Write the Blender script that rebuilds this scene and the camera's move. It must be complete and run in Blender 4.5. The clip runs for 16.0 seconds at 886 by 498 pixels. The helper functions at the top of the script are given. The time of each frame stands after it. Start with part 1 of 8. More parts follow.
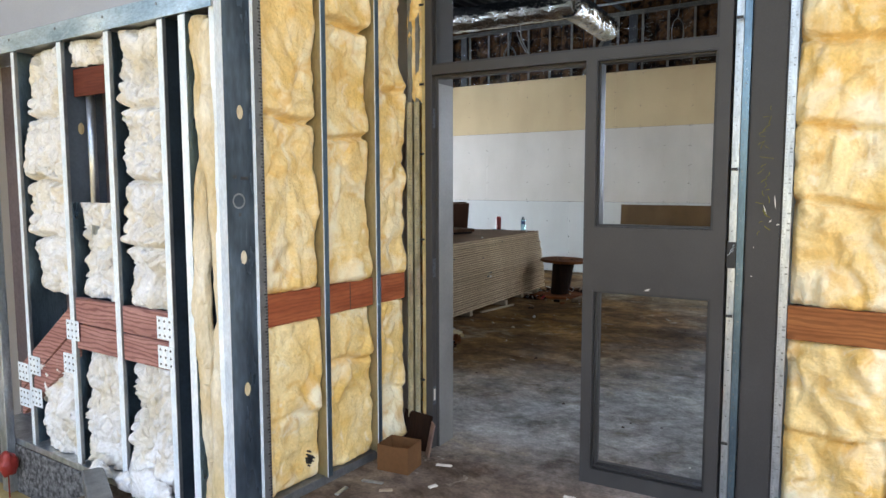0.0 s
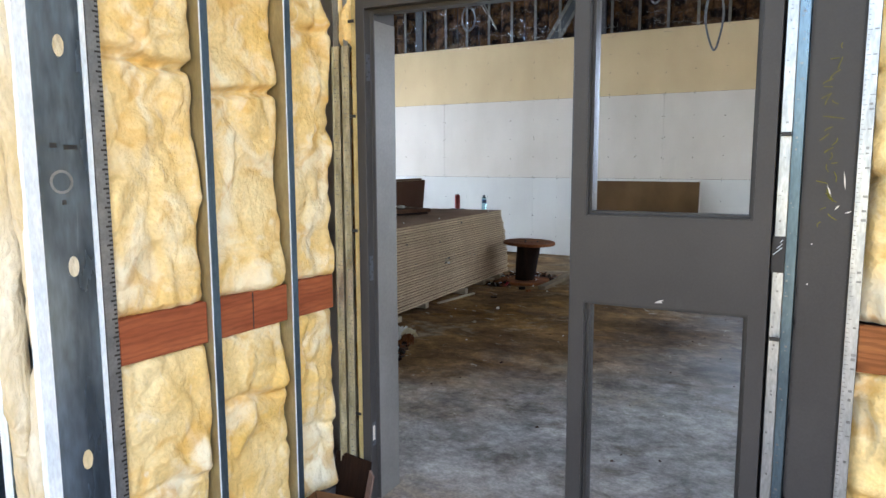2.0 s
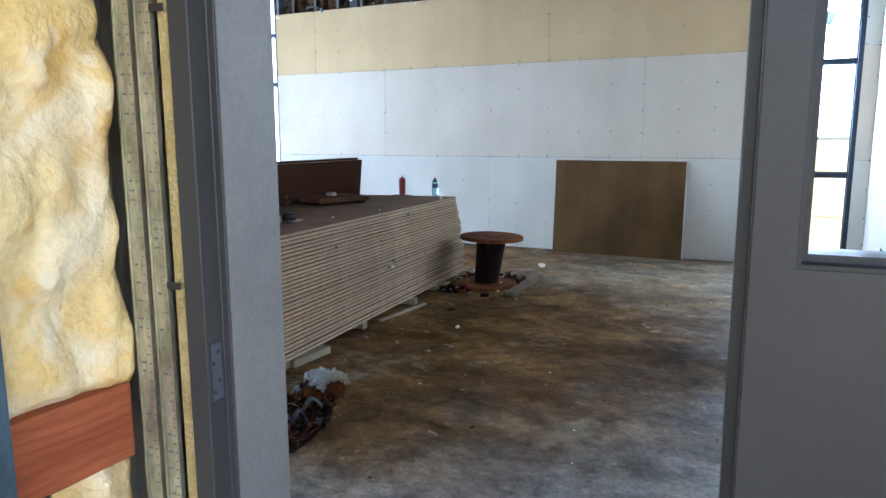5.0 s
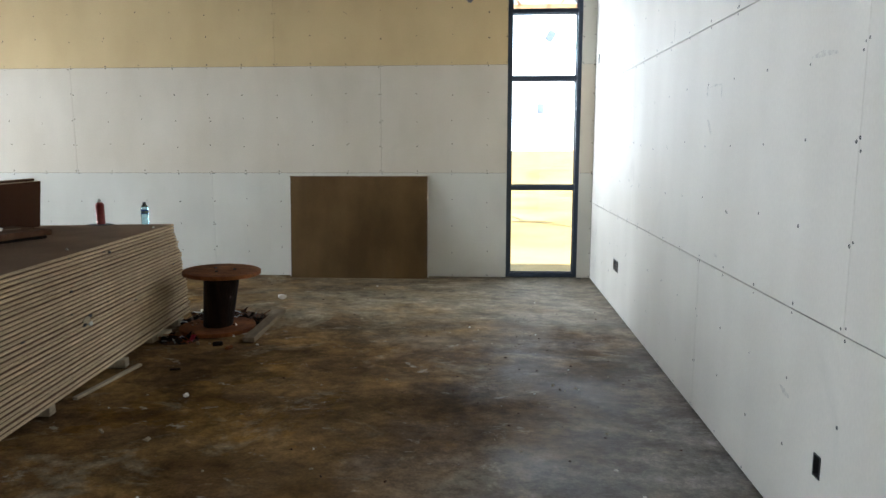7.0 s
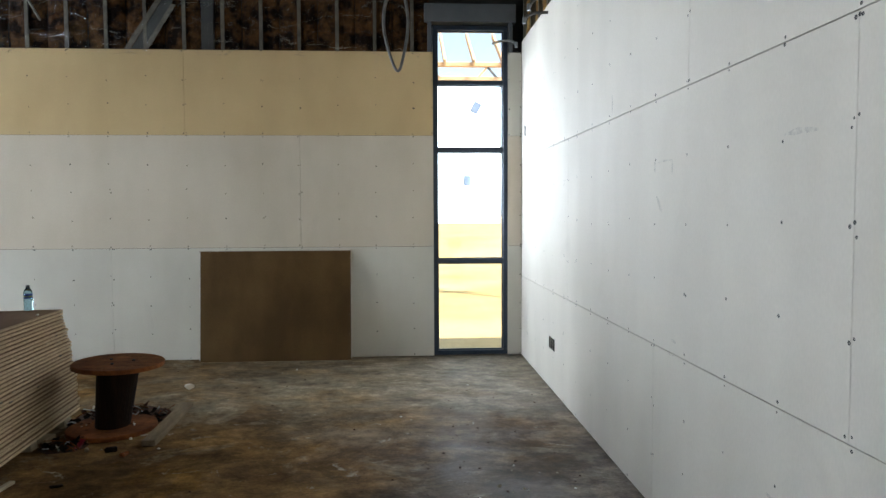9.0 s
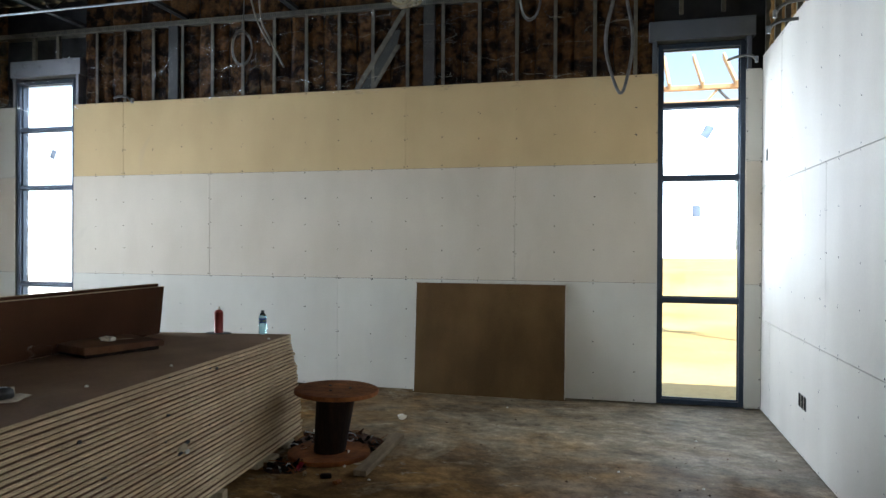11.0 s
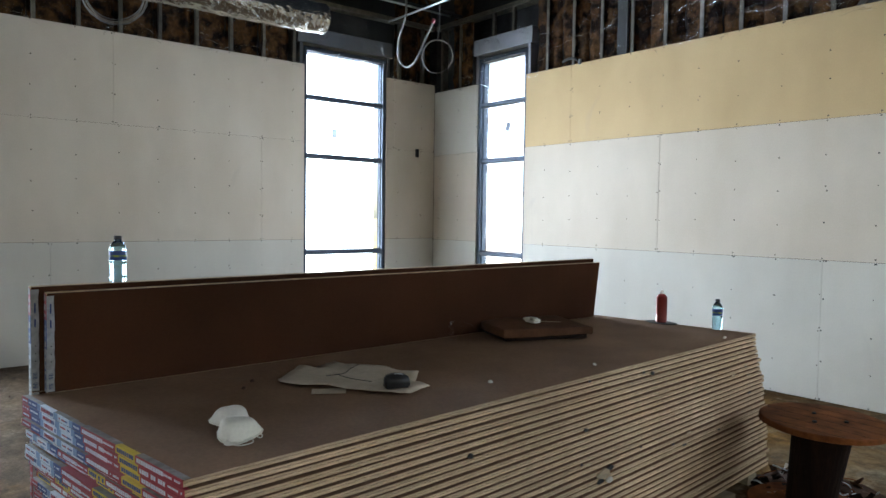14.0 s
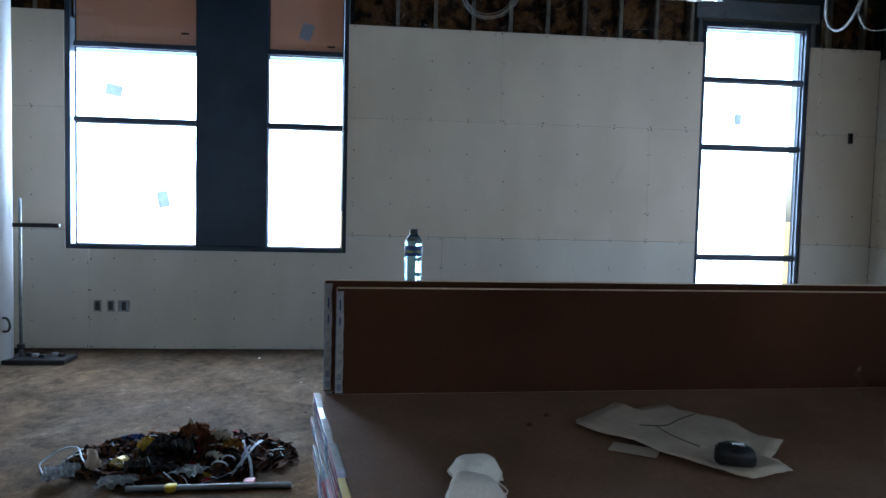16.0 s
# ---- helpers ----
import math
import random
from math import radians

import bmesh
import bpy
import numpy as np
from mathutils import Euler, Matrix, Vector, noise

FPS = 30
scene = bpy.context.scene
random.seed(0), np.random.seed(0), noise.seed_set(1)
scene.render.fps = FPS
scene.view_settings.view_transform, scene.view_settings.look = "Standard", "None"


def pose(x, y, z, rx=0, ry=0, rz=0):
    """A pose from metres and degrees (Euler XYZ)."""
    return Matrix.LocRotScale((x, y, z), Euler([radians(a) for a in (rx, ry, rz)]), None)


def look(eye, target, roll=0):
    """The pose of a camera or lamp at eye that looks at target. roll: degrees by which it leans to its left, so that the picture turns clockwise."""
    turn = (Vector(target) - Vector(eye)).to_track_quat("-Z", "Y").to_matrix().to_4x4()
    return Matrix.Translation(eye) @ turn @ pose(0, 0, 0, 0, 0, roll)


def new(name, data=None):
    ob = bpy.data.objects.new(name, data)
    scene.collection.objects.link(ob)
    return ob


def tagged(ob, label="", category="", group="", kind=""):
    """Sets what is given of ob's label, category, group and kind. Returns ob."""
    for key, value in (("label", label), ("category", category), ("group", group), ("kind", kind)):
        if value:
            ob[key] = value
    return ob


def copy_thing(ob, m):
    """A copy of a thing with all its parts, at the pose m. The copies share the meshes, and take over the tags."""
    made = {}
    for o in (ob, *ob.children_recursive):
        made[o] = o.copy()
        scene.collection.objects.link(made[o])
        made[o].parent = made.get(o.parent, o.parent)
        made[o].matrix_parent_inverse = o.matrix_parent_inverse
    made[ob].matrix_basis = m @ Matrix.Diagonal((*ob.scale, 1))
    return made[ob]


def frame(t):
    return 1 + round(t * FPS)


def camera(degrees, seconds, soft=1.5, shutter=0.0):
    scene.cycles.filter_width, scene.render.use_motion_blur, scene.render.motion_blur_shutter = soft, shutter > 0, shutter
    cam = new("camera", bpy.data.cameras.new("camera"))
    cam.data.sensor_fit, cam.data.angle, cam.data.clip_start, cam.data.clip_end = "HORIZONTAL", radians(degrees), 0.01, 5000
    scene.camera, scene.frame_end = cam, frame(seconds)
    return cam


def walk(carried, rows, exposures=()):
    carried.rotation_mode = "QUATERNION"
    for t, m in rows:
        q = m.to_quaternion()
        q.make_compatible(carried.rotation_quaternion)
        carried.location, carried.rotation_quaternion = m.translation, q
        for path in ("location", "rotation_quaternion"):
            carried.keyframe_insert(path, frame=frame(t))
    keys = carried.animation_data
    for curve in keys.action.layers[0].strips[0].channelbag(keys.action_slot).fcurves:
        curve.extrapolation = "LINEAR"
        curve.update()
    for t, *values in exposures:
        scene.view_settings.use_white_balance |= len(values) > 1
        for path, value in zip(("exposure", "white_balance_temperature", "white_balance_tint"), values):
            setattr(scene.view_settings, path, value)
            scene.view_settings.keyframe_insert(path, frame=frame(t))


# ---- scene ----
cam = camera(65.3, 16.0)
PATH = [
    (0, (0.505, -0.429, 1.538), (-0.615, 1.218, 1.351), -0.1),
    (0.5, (0.409, -0.309, 1.523), (-0.684, 1.352, 1.313), -0.1),
    (1, (0.333, -0.074, 1.532), (-0.754, 1.589, 1.296), 0.0),
    (1.5, (0.218, 0.154, 1.51), (-0.849, 1.826, 1.255), -0.1),
    (2, (0.035, 0.417, 1.526), (-0.983, 2.12, 1.269), -0.2),
    (2.5, (-0.086, 0.694, 1.504), (-1.09, 2.404, 1.244), -0.0),
    (3, (-0.178, 0.953, 1.517), (-1.196, 2.653, 1.244), 0.4),
    (3.2, (-0.231, 1.044, 1.509), (-1.253, 2.741, 1.232), 0.4),
    (5.3, (-0.94, 2.003, 1.487), (-1.726, 3.813, 1.16), -0.6),
    (5.5, (-1.012, 2.081, 1.497), (-1.724, 3.921, 1.17), -1.0),
    (5.8, (-1.098, 2.18, 1.505), (-1.685, 4.063, 1.173), -1.1),
    (6, (-1.113, 2.258, 1.517), (-1.626, 4.162, 1.18), -1.1),
    (6.5, (-1.177, 2.472, 1.524), (-1.49, 4.42, 1.198), -0.7),
    (7, (-1.21, 2.665, 1.541), (-1.33, 4.639, 1.247), -0.1),
    (7.5, (-1.274, 2.824, 1.559), (-1.213, 4.806, 1.3), -0.0),
    (8, (-1.325, 2.934, 1.576), (-1.139, 4.914, 1.366), -0.2),
    (8.2, (-1.333, 2.969, 1.58), (-1.131, 4.95, 1.391), -0.2),
    (10.3, (-1.307, 3.235, 1.623), (-1.549, 5.22, 1.608), 0.2),
    (10.5, (-1.312, 3.274, 1.619), (-1.622, 5.25, 1.606), 0.3),
    (11, (-1.353, 3.379, 1.608), (-1.842, 5.318, 1.597), 0.3),
    (11.5, (-1.448, 3.539, 1.61), (-2.109, 5.427, 1.594), 0.1),
    (12, (-1.538, 3.67, 1.592), (-2.395, 5.477, 1.561), 0.2),
    (12.5, (-1.602, 3.874, 1.574), (-2.671, 5.564, 1.526), 0.6),
    (13, (-1.659, 4.076, 1.567), (-2.915, 5.631, 1.503), 1.0),
    (13.5, (-1.759, 4.238, 1.551), (-3.169, 5.654, 1.467), 1.1),
    (14, (-1.897, 4.395, 1.564), (-3.443, 5.66, 1.471), 0.8),
    (14.5, (-2.016, 4.56, 1.565), (-3.72, 5.602, 1.474), 0.7),
    (15, (-2.129, 4.744, 1.565), (-3.972, 5.515, 1.474), 1.2),
    (15.5, (-2.222, 4.889, 1.56), (-4.157, 5.387, 1.454), 1.8),
    (16, (-2.398, 5.019, 1.538), (-4.385, 5.217, 1.427), 1.4),
]
# seconds, stops, kelvin, tint
EXPOSURE = [(0, 1.93, 6600, 11), (1, 2.02, 6600, 11), (2, 2.24, 6450, 12), (2.6, 2.37, 6250, 12), (3, 2.47, 5300, 12), (5.5, 2.24, 6150, 8), (6, 2.15, 6600, 8), (7, 1.84, 7400, 8), (8, 1.72, 7500, 8),
            (10.5, 1.58, 7250, 8), (11.5, 1.66, 7000, 8), (12, 1.72, 7000, 8), (13, 2.10, 7000, 8), (14.5, 1.95, 6800, 8), (15.2, 1.75, 6150, 8), (16, 1.44, 5850, 7)]
walk(cam, [(t, look(eye, target, roll)) for t, eye, target, roll in PATH], EXPOSURE)

# ---- light ----
world = bpy.data.worlds.new("sky")
scene.world = world
world.use_nodes = True
wn = world.node_tree.nodes
sky = wn.new("ShaderNodeTexSky")
sky.sky_type, sky.sun_disc = "NISHITA", False
sky.sun_elevation, sky.sun_rotation = radians(58), radians(135)
sky.air_density, sky.dust_density = 1.0, 2.0
world.node_tree.links.new(sky.outputs[0], wn["Background"].inputs[0])
wn["Background"].inputs[1].default_value = 0.13
sun = new("sun", bpy.data.lights.new("sun", "SUN"))
sun.data.energy, sun.data.angle, sun.data.color = 3.5, radians(0.5), (1.0, 0.95, 0.87)
sun.matrix_world = look((6, -6, 13.6), (0, 0, 0))


def skylight(name, at, towards, width, height, level, spread=180):
    """Daylight that comes in by a window's opening."""
    ob = new(name, bpy.data.lights.new(name, "AREA"))
    ob.data.shape, ob.data.size, ob.data.size_y = "RECTANGLE", width, height
    ob.data.energy, ob.data.color = level * math.pi * width * height, (0.745, 0.935, 1.225)
    ob.data.spread = radians(spread)
    ob.matrix_world = look(at, towards)


# daylight in the window openings
skylight("skylight", (-0.55, 10.90, 2.26), (-0.55, 0, 2.26), 0.70, 1.54, 5.6)
skylight("skylight", (-8.49, 10.90, 1.86), (-8.49, 0, 1.86), 0.80, 3.55, 1.8, 100)
skylight("skylight", (-10.04, 9.2, 1.86), (0, 9.2, 1.86), 1.15, 3.55, 3.3, 100)
skylight("skylight", (-10.04, 2.53, 2.1), (0, 2.53, 2.1), 1.25, 2.0, 6.5)
skylight("skylight", (-10.04, 4.26, 2.1), (0, 4.26, 2.1), 0.78, 2.0, 6.5)

# ---- plan ----
FY, RX, LX = 10.71, 0.018, -9.852     # far, right and left wall faces
DY = 2.912                            # front of the door frame
AX, BY = -1.893, 1.465                # faces of the two stud walls of the entry
TOP = 4.25                            # head of the stud walls
DECK = 4.72
SHEET = 0.016
STUD = 0.152


# ---- materials ----
def mat(name, c1, c2=None, scale=3.0, rough=0.6, metal=0.0, bump=0.0, bscale=60.0, fine=0.12, stretch=(1, 1, 1),
        rvar=0.1, rnd=0.0, coat=0.0, lo=0.35, hi=0.65, smudge=None, ridge=None):
    """Two scales of noise in colour, and a fine relief."""
    m = bpy.data.materials.new(name)
    m.use_nodes = True
    t = m.node_tree
    n, lk = t.nodes, t.links
    b = n["Principled BSDF"]
    c2 = c2 or tuple(v * 0.8 for v in c1)
    co, mp = n.new("ShaderNodeTexCoord"), n.new("ShaderNodeMapping")
    mp.inputs["Scale"].default_value = stretch
    lk.new(co.outputs["Object"], mp.inputs["Vector"])
    big, small = n.new("ShaderNodeTexNoise"), n.new("ShaderNodeTexNoise")
    big.inputs["Scale"].default_value, big.inputs["Detail"].default_value = scale, 6
    small.inputs["Scale"].default_value, small.inputs["Detail"].default_value = bscale, 5
    lk.new(mp.outputs[0], big.inputs["Vector"]), lk.new(mp.outputs[0], small.inputs["Vector"])
    ramp = n.new("ShaderNodeValToRGB")
    ramp.color_ramp.elements[0].position, ramp.color_ramp.elements[1].position = lo, hi
    ramp.color_ramp.elements[0].color, ramp.color_ramp.elements[1].color = (*c1, 1), (*c2, 1)
    lk.new(big.outputs[0], ramp.inputs[0])
    mr = n.new("ShaderNodeMapRange")
    mr.inputs[1].default_value, mr.inputs[2].default_value = 0.3, 0.7
    mr.inputs[3].default_value, mr.inputs[4].default_value = 1 - fine, 1 + fine
    lk.new(small.outputs[0], mr.inputs[0])
    hsv = n.new("ShaderNodeHueSaturation")
    lk.new(ramp.outputs[0], hsv.inputs["Color"])
    val = mr.outputs[0]
    if rnd:
        oi, r2, mu = n.new("ShaderNodeObjectInfo"), n.new("ShaderNodeMapRange"), n.new("ShaderNodeMath")
        r2.inputs[3].default_value, r2.inputs[4].default_value = 1 - rnd, 1 + rnd
        mu.operation = "MULTIPLY"
        lk.new(oi.outputs["Random"], r2.inputs[0])
        lk.new(val, mu.inputs[0]), lk.new(r2.outputs[0], mu.inputs[1])
        val = mu.outputs[0]
    lk.new(val, hsv.inputs["Value"])
    col = hsv.outputs[0]
    for sc, st, l0, l1, amount, dark in ([smudge] if isinstance(smudge, tuple) else smudge or []):
        m2, n2, r3, mixc = (n.new("ShaderNode" + q) for q in ("Mapping", "TexNoise", "MapRange", "Mix"))
        m2.inputs["Scale"].default_value = st
        n2.inputs["Scale"].default_value, n2.inputs["Detail"].default_value, n2.inputs["Distortion"].default_value = sc, 6, 0.8
        r3.inputs[1].default_value, r3.inputs[2].default_value, r3.inputs[4].default_value = l0, l1, amount
        mixc.data_type = "RGBA"
        mixc.inputs[7].default_value = (*dark, 1)
        lk.new(co.outputs["Object"], m2.inputs[0]), lk.new(m2.outputs[0], n2.inputs["Vector"]), lk.new(n2.outputs[0], r3.inputs[0])
        lk.new(r3.outputs[0], mixc.inputs[0]), lk.new(col, mixc.inputs[6])
        col = mixc.outputs[2]
    lk.new(col, b.inputs["Base Color"])
    rr = n.new("ShaderNodeMapRange")
    rr.inputs[3].default_value, rr.inputs[4].default_value = max(0.02, rough - rvar), min(1, rough + rvar)
    lk.new(big.outputs[0], rr.inputs[0]), lk.new(rr.outputs[0], b.inputs["Roughness"])
    b.inputs["Metallic"].default_value = metal
    if rough >= 0.7:
        b.inputs["Specular IOR Level"].default_value = 0.15
    b.inputs["Coat Weight"].default_value, b.inputs["Coat Roughness"].default_value = coat, 0.22
    if bump:
        bp = n.new("ShaderNodeBump")
        bp.inputs["Strength"].default_value, bp.inputs["Distance"].default_value = bump, 0.01
        lk.new(small.outputs[0], bp.inputs["Height"]), lk.new(bp.outputs[0], b.inputs["Normal"])
    if bump and ridge:
        # thin crossing creases, as in torn fibre; crease shade is put into the tint
        sc, st, power, tint = ridge
        m3, n3, su, ab, r4, b3, mixr = (n.new("ShaderNode" + q) for q in ("Mapping", "TexNoise", "Math", "Math", "MapRange", "Bump", "Mix"))
        m3.inputs["Scale"].default_value = st
        n3.inputs["Scale"].default_value, n3.inputs["Detail"].default_value, n3.inputs["Distortion"].default_value = sc, 7, 0.7
        su.operation, ab.operation = "SUBTRACT", "ABSOLUTE"
        su.inputs[1].default_value = 0.5
        r4.inputs[2].default_value = 0.09
        b3.inputs["Strength"].default_value, b3.inputs["Distance"].default_value = power, 0.012
        mixr.data_type = "RGBA"
        mixr.inputs[6].default_value = (*tint, 1)
        lk.new(co.outputs["Object"], m3.inputs[0]), lk.new(m3.outputs[0], n3.inputs["Vector"]), lk.new(n3.outputs[0], su.inputs[0])
        lk.new(su.outputs[0], ab.inputs[0]), lk.new(ab.outputs[0], r4.inputs[0]), lk.new(r4.outputs[0], b3.inputs["Height"])
        lk.new(bp.outputs[0], b3.inputs["Normal"]), lk.new(b3.outputs[0], b.inputs["Normal"])
        r5 = n.new("ShaderNodeMapRange")
        r5.inputs[3].default_value = 0.72
        lk.new(r4.outputs[0], r5.inputs[0]), lk.new(r5.outputs[0], mixr.inputs[0])
        lk.new(col, mixr.inputs[7]), lk.new(mixr.outputs[2], b.inputs["Base Color"])
    return m


def floor_material():
    """Bare slab: grey trowelled concrete under drifts of brown dust, with tracks, pale specks and dark stains."""
    m = bpy.data.materials.new("dusty concrete")
    m.use_nodes = True
    t = m.node_tree
    n, lk = t.nodes, t.links
    b = n["Principled BSDF"]
    co = n.new("ShaderNodeTexCoord")

    def tex(scale, detail, rough, stretch, turn, swirl=0.15):
        mp = n.new("ShaderNodeMapping")
        mp.inputs["Scale"].default_value = stretch
        mp.inputs["Rotation"].default_value = (0, 0, turn)
        lk.new(co.outputs["Object"], mp.inputs[0])
        q = n.new("ShaderNodeTexNoise")
        q.inputs["Scale"].default_value, q.inputs["Detail"].default_value, q.inputs["Roughness"].default_value = scale, detail, rough
        q.inputs["Distortion"].default_value = swirl
        lk.new(mp.outputs[0], q.inputs["Vector"])
        return q.outputs[0]

    def ramp(src, a, z, ca=0.0, cz=1.0):
        r = n.new("ShaderNodeMapRange")
        r.inputs[1].default_value, r.inputs[2].default_value, r.inputs[3].default_value, r.inputs[4].default_value = a, z, ca, cz
        lk.new(src, r.inputs[0])
        return r.outputs[0]

    def mix(fac, a, z, mode="MIX"):
        q = n.new("ShaderNodeMix")
        q.data_type, q.blend_type = "RGBA", mode
        if isinstance(fac, float):
            q.inputs[0].default_value = fac
        else:
            lk.new(fac, q.inputs[0])
        for k, v in ((6, a), (7, z)):
            if isinstance(v, tuple):
                q.inputs[k].default_value = (*v, 1)
            else:
                lk.new(v, q.inputs[k])
        return q.outputs[2]

    slab = mix(ramp(tex(1.7, 11, 0.70, (1, 1, 1), 0), 0.36, 0.66), (0.130, 0.130, 0.134), (0.26, 0.257, 0.256))
    drift = tex(0.7, 6, 0.6, (1, 1, 1), 0)
    sep = n.new("ShaderNodeSeparateXYZ")
    lk.new(co.outputs["Object"], sep.inputs[0])

    def math2(op, a, z):
        q = n.new("ShaderNodeMath")
        q.operation = op
        for k, v in ((0, a), (1, z)):
            if isinstance(v, float):
                q.inputs[k].default_value = v
            else:
                lk.new(v, q.inputs[k])
        return q.outputs[0]

    wob = math2("MULTIPLY", math2("SUBTRACT", drift, 0.5), 5.0)
    across = math2("MULTIPLY", math2("ADD", sep.outputs[0], 1.5), -0.6)
    near = ramp(math2("ADD", math2("ADD", sep.outputs[1], across), math2("MULTIPLY", wob, 0.4)), 4.4, 5.8, 0.9, 0.0)
    slab = mix(near, slab, mix(ramp(tex(2.3, 12, 0.75, (1, 1, 1), 2.0), 0.36, 0.64), (0.215, 0.204, 0.192), (0.43, 0.407, 0.378)))
    entry = ramp(math2("ADD", sep.outputs[1], math2("MULTIPLY", wob, 0.16)), 2.55, 3.25, 0.85, 0.0)
    slab = mix(entry, slab, mix(ramp(tex(2.9, 11, 0.72, (1, 1, 1), 0.7), 0.38, 0.62), (0.105, 0.076, 0.056), (0.205, 0.158, 0.122)))
    tracks = ramp(tex(1.0, 8, 0.62, (0.95, 1.1, 1), 0.6), 0.36, 0.56)
    east = ramp(math2("ADD", sep.outputs[0], wob), -2.0, -0.2, 1.0, 0.42)
    west = ramp(math2("ADD", sep.outputs[0], wob), -7.0, -5.4, 0.75, 1.0)
    south = ramp(math2("ADD", math2("ADD", sep.outputs[1], across), wob), 4.1, 5.8, 0.15, 1.0)
    patch = math2("MULTIPLY", math2("MULTIPLY", east, west), south)
    mul = n.new("ShaderNodeMath")
    mul.operation = "MULTIPLY"
    lk.new(tracks, mul.inputs[0]), lk.new(patch, mul.inputs[1])
    sand = mix(ramp(tex(1.5, 8, 0.60, (0.9, 1.15, 1), 0.25), 0.38, 0.62), (0.100, 0.045, 0.0088), (0.250, 0.130, 0.038))
    dusty = mix(math2("MAXIMUM", mul.outputs[0], math2("MULTIPLY", patch, 0.92)), slab, sand)
    # long swept smears across the room, dark and damp
    sweep = ramp(tex(1.3, 10, 0.64, (0.95, 1.1, 1), 0.9, 0.5), 0.48, 0.60, 0.0, 0.72)
    dusty = mix(math2("MULTIPLY", sweep, ramp(patch, 0.1, 0.8, 0.30, 1.0)), dusty, (0.062, 0.031, 0.0095))
    dusty = mix(ramp(tex(2.6, 10, 0.66, (0.95, 1.1, 1), 4.3, 0.6), 0.54, 0.64, 0.0, 0.55), dusty, (0.054, 0.029, 0.011))
    # darker towards the window wall: dimmer light put into the floor's colour
    dusty = mix(ramp(math2("ADD", sep.outputs[0], wob), -6.2, -4.6, 0.62, 0.0), dusty, (0.080, 0.060, 0.043))
    # pale trowel scuffs and plaster dust, fewer towards the window wall
    worn = ramp(math2("ADD", sep.outputs[0], wob), -6.0, -4.2, 0.22, 1.0)
    dusty = mix(math2("MULTIPLY", worn, ramp(tex(1.5, 12, 0.72, (0.95, 1.15, 1), 0.5, 0.5), 0.55, 0.65, 0.0, 0.58)), dusty, (0.32, 0.262, 0.185))
    dusty = mix(math2("MULTIPLY", worn, ramp(tex(4.2, 12, 0.76, (0.8, 1.4, 1), 0.45, 0.7), 0.60, 0.66, 0.0, 0.70)), dusty, (0.40, 0.352, 0.285))
    dusty = mix(math2("MULTIPLY", worn, ramp(tex(4.5, 8, 0.75, (0.7, 1.5, 1), 0.9), 0.67, 0.71, 0.0, 0.5)), dusty, (0.38, 0.355, 0.31))
    dusty = mix(math2("MULTIPLY", worn, ramp(tex(26, 3, 0.6, (1, 1, 1), 0), 0.71, 0.75, 0.0, 0.6)), dusty, (0.34, 0.32, 0.29))
    # paler slab towards the far window: its sheen is put into the colour
    fair = math2("MULTIPLY", ramp(math2("ADD", sep.outputs[1], math2("MULTIPLY", wob, 0.5)), 7.8, 9.3, 0.0, 0.70), ramp(math2("ADD", sep.outputs[0], wob), -4.2, -2.2, 0.0, 1.0))
    dusty = mix(fair, dusty, mix(ramp(tex(2.1, 9, 0.68, (0.8, 1.4, 1), 0.3), 0.38, 0.62), (0.165, 0.128, 0.086), (0.34, 0.29, 0.215)))
    # dark crumbled dirt by the side wall
    crumb = math2("MULTIPLY", ramp(sep.outputs[0], -1.9, -0.9, 0.0, 1.0), math2("MULTIPLY", ramp(sep.outputs[1], 5.4, 6.4, 0.0, 1.0), ramp(sep.outputs[1], 7.6, 8.8, 1.0, 0.0)))
    dusty = mix(math2("MULTIPLY", crumb, ramp(tex(3.0, 12, 0.8, (0.8, 1.4, 1), 0.5), 0.46, 0.60, 0.0, 0.8)), dusty, (0.050, 0.036, 0.025))
    dusty = mix(1.0, dusty, ramp(tex(3.6, 10, 0.70, (0.9, 1.2, 1), 0.6, 0.4), 0.36, 0.64, 0.66, 1.36), "MULTIPLY")
    dusty = mix(1.0, dusty, ramp(tex(60.0, 4, 0.7, (1, 1, 1), 0.2), 0.32, 0.68, 0.80, 1.20), "MULTIPLY")
    dusty = mix(1.0, dusty, ramp(tex(14.0, 8, 0.75, (0.9, 1.1, 1), 1.2), 0.34, 0.66, 0.68, 1.32), "MULTIPLY")
    lk.new(dusty, b.inputs["Base Color"])
    lk.new(math2("ADD", ramp(east, 0.45, 0.95, 0.46, 0.8), ramp(tex(3.0, 6, 0.6, (1, 1, 1), 0.4), 0.3, 0.7, 0.0, 0.14)), b.inputs["Roughness"])
    lk.new(ramp(east, 0.45, 0.95, 0.09, 0.05), b.inputs["Specular IOR Level"])
    bp = n.new("ShaderNodeBump")
    bp.inputs["Strength"].default_value, bp.inputs["Distance"].default_value = 0.45, 0.006
    lk.new(tex(45, 6, 0.6, (1, 1, 1), 0), bp.inputs["Height"]), lk.new(bp.outputs[0], b.inputs["Normal"])
    return m


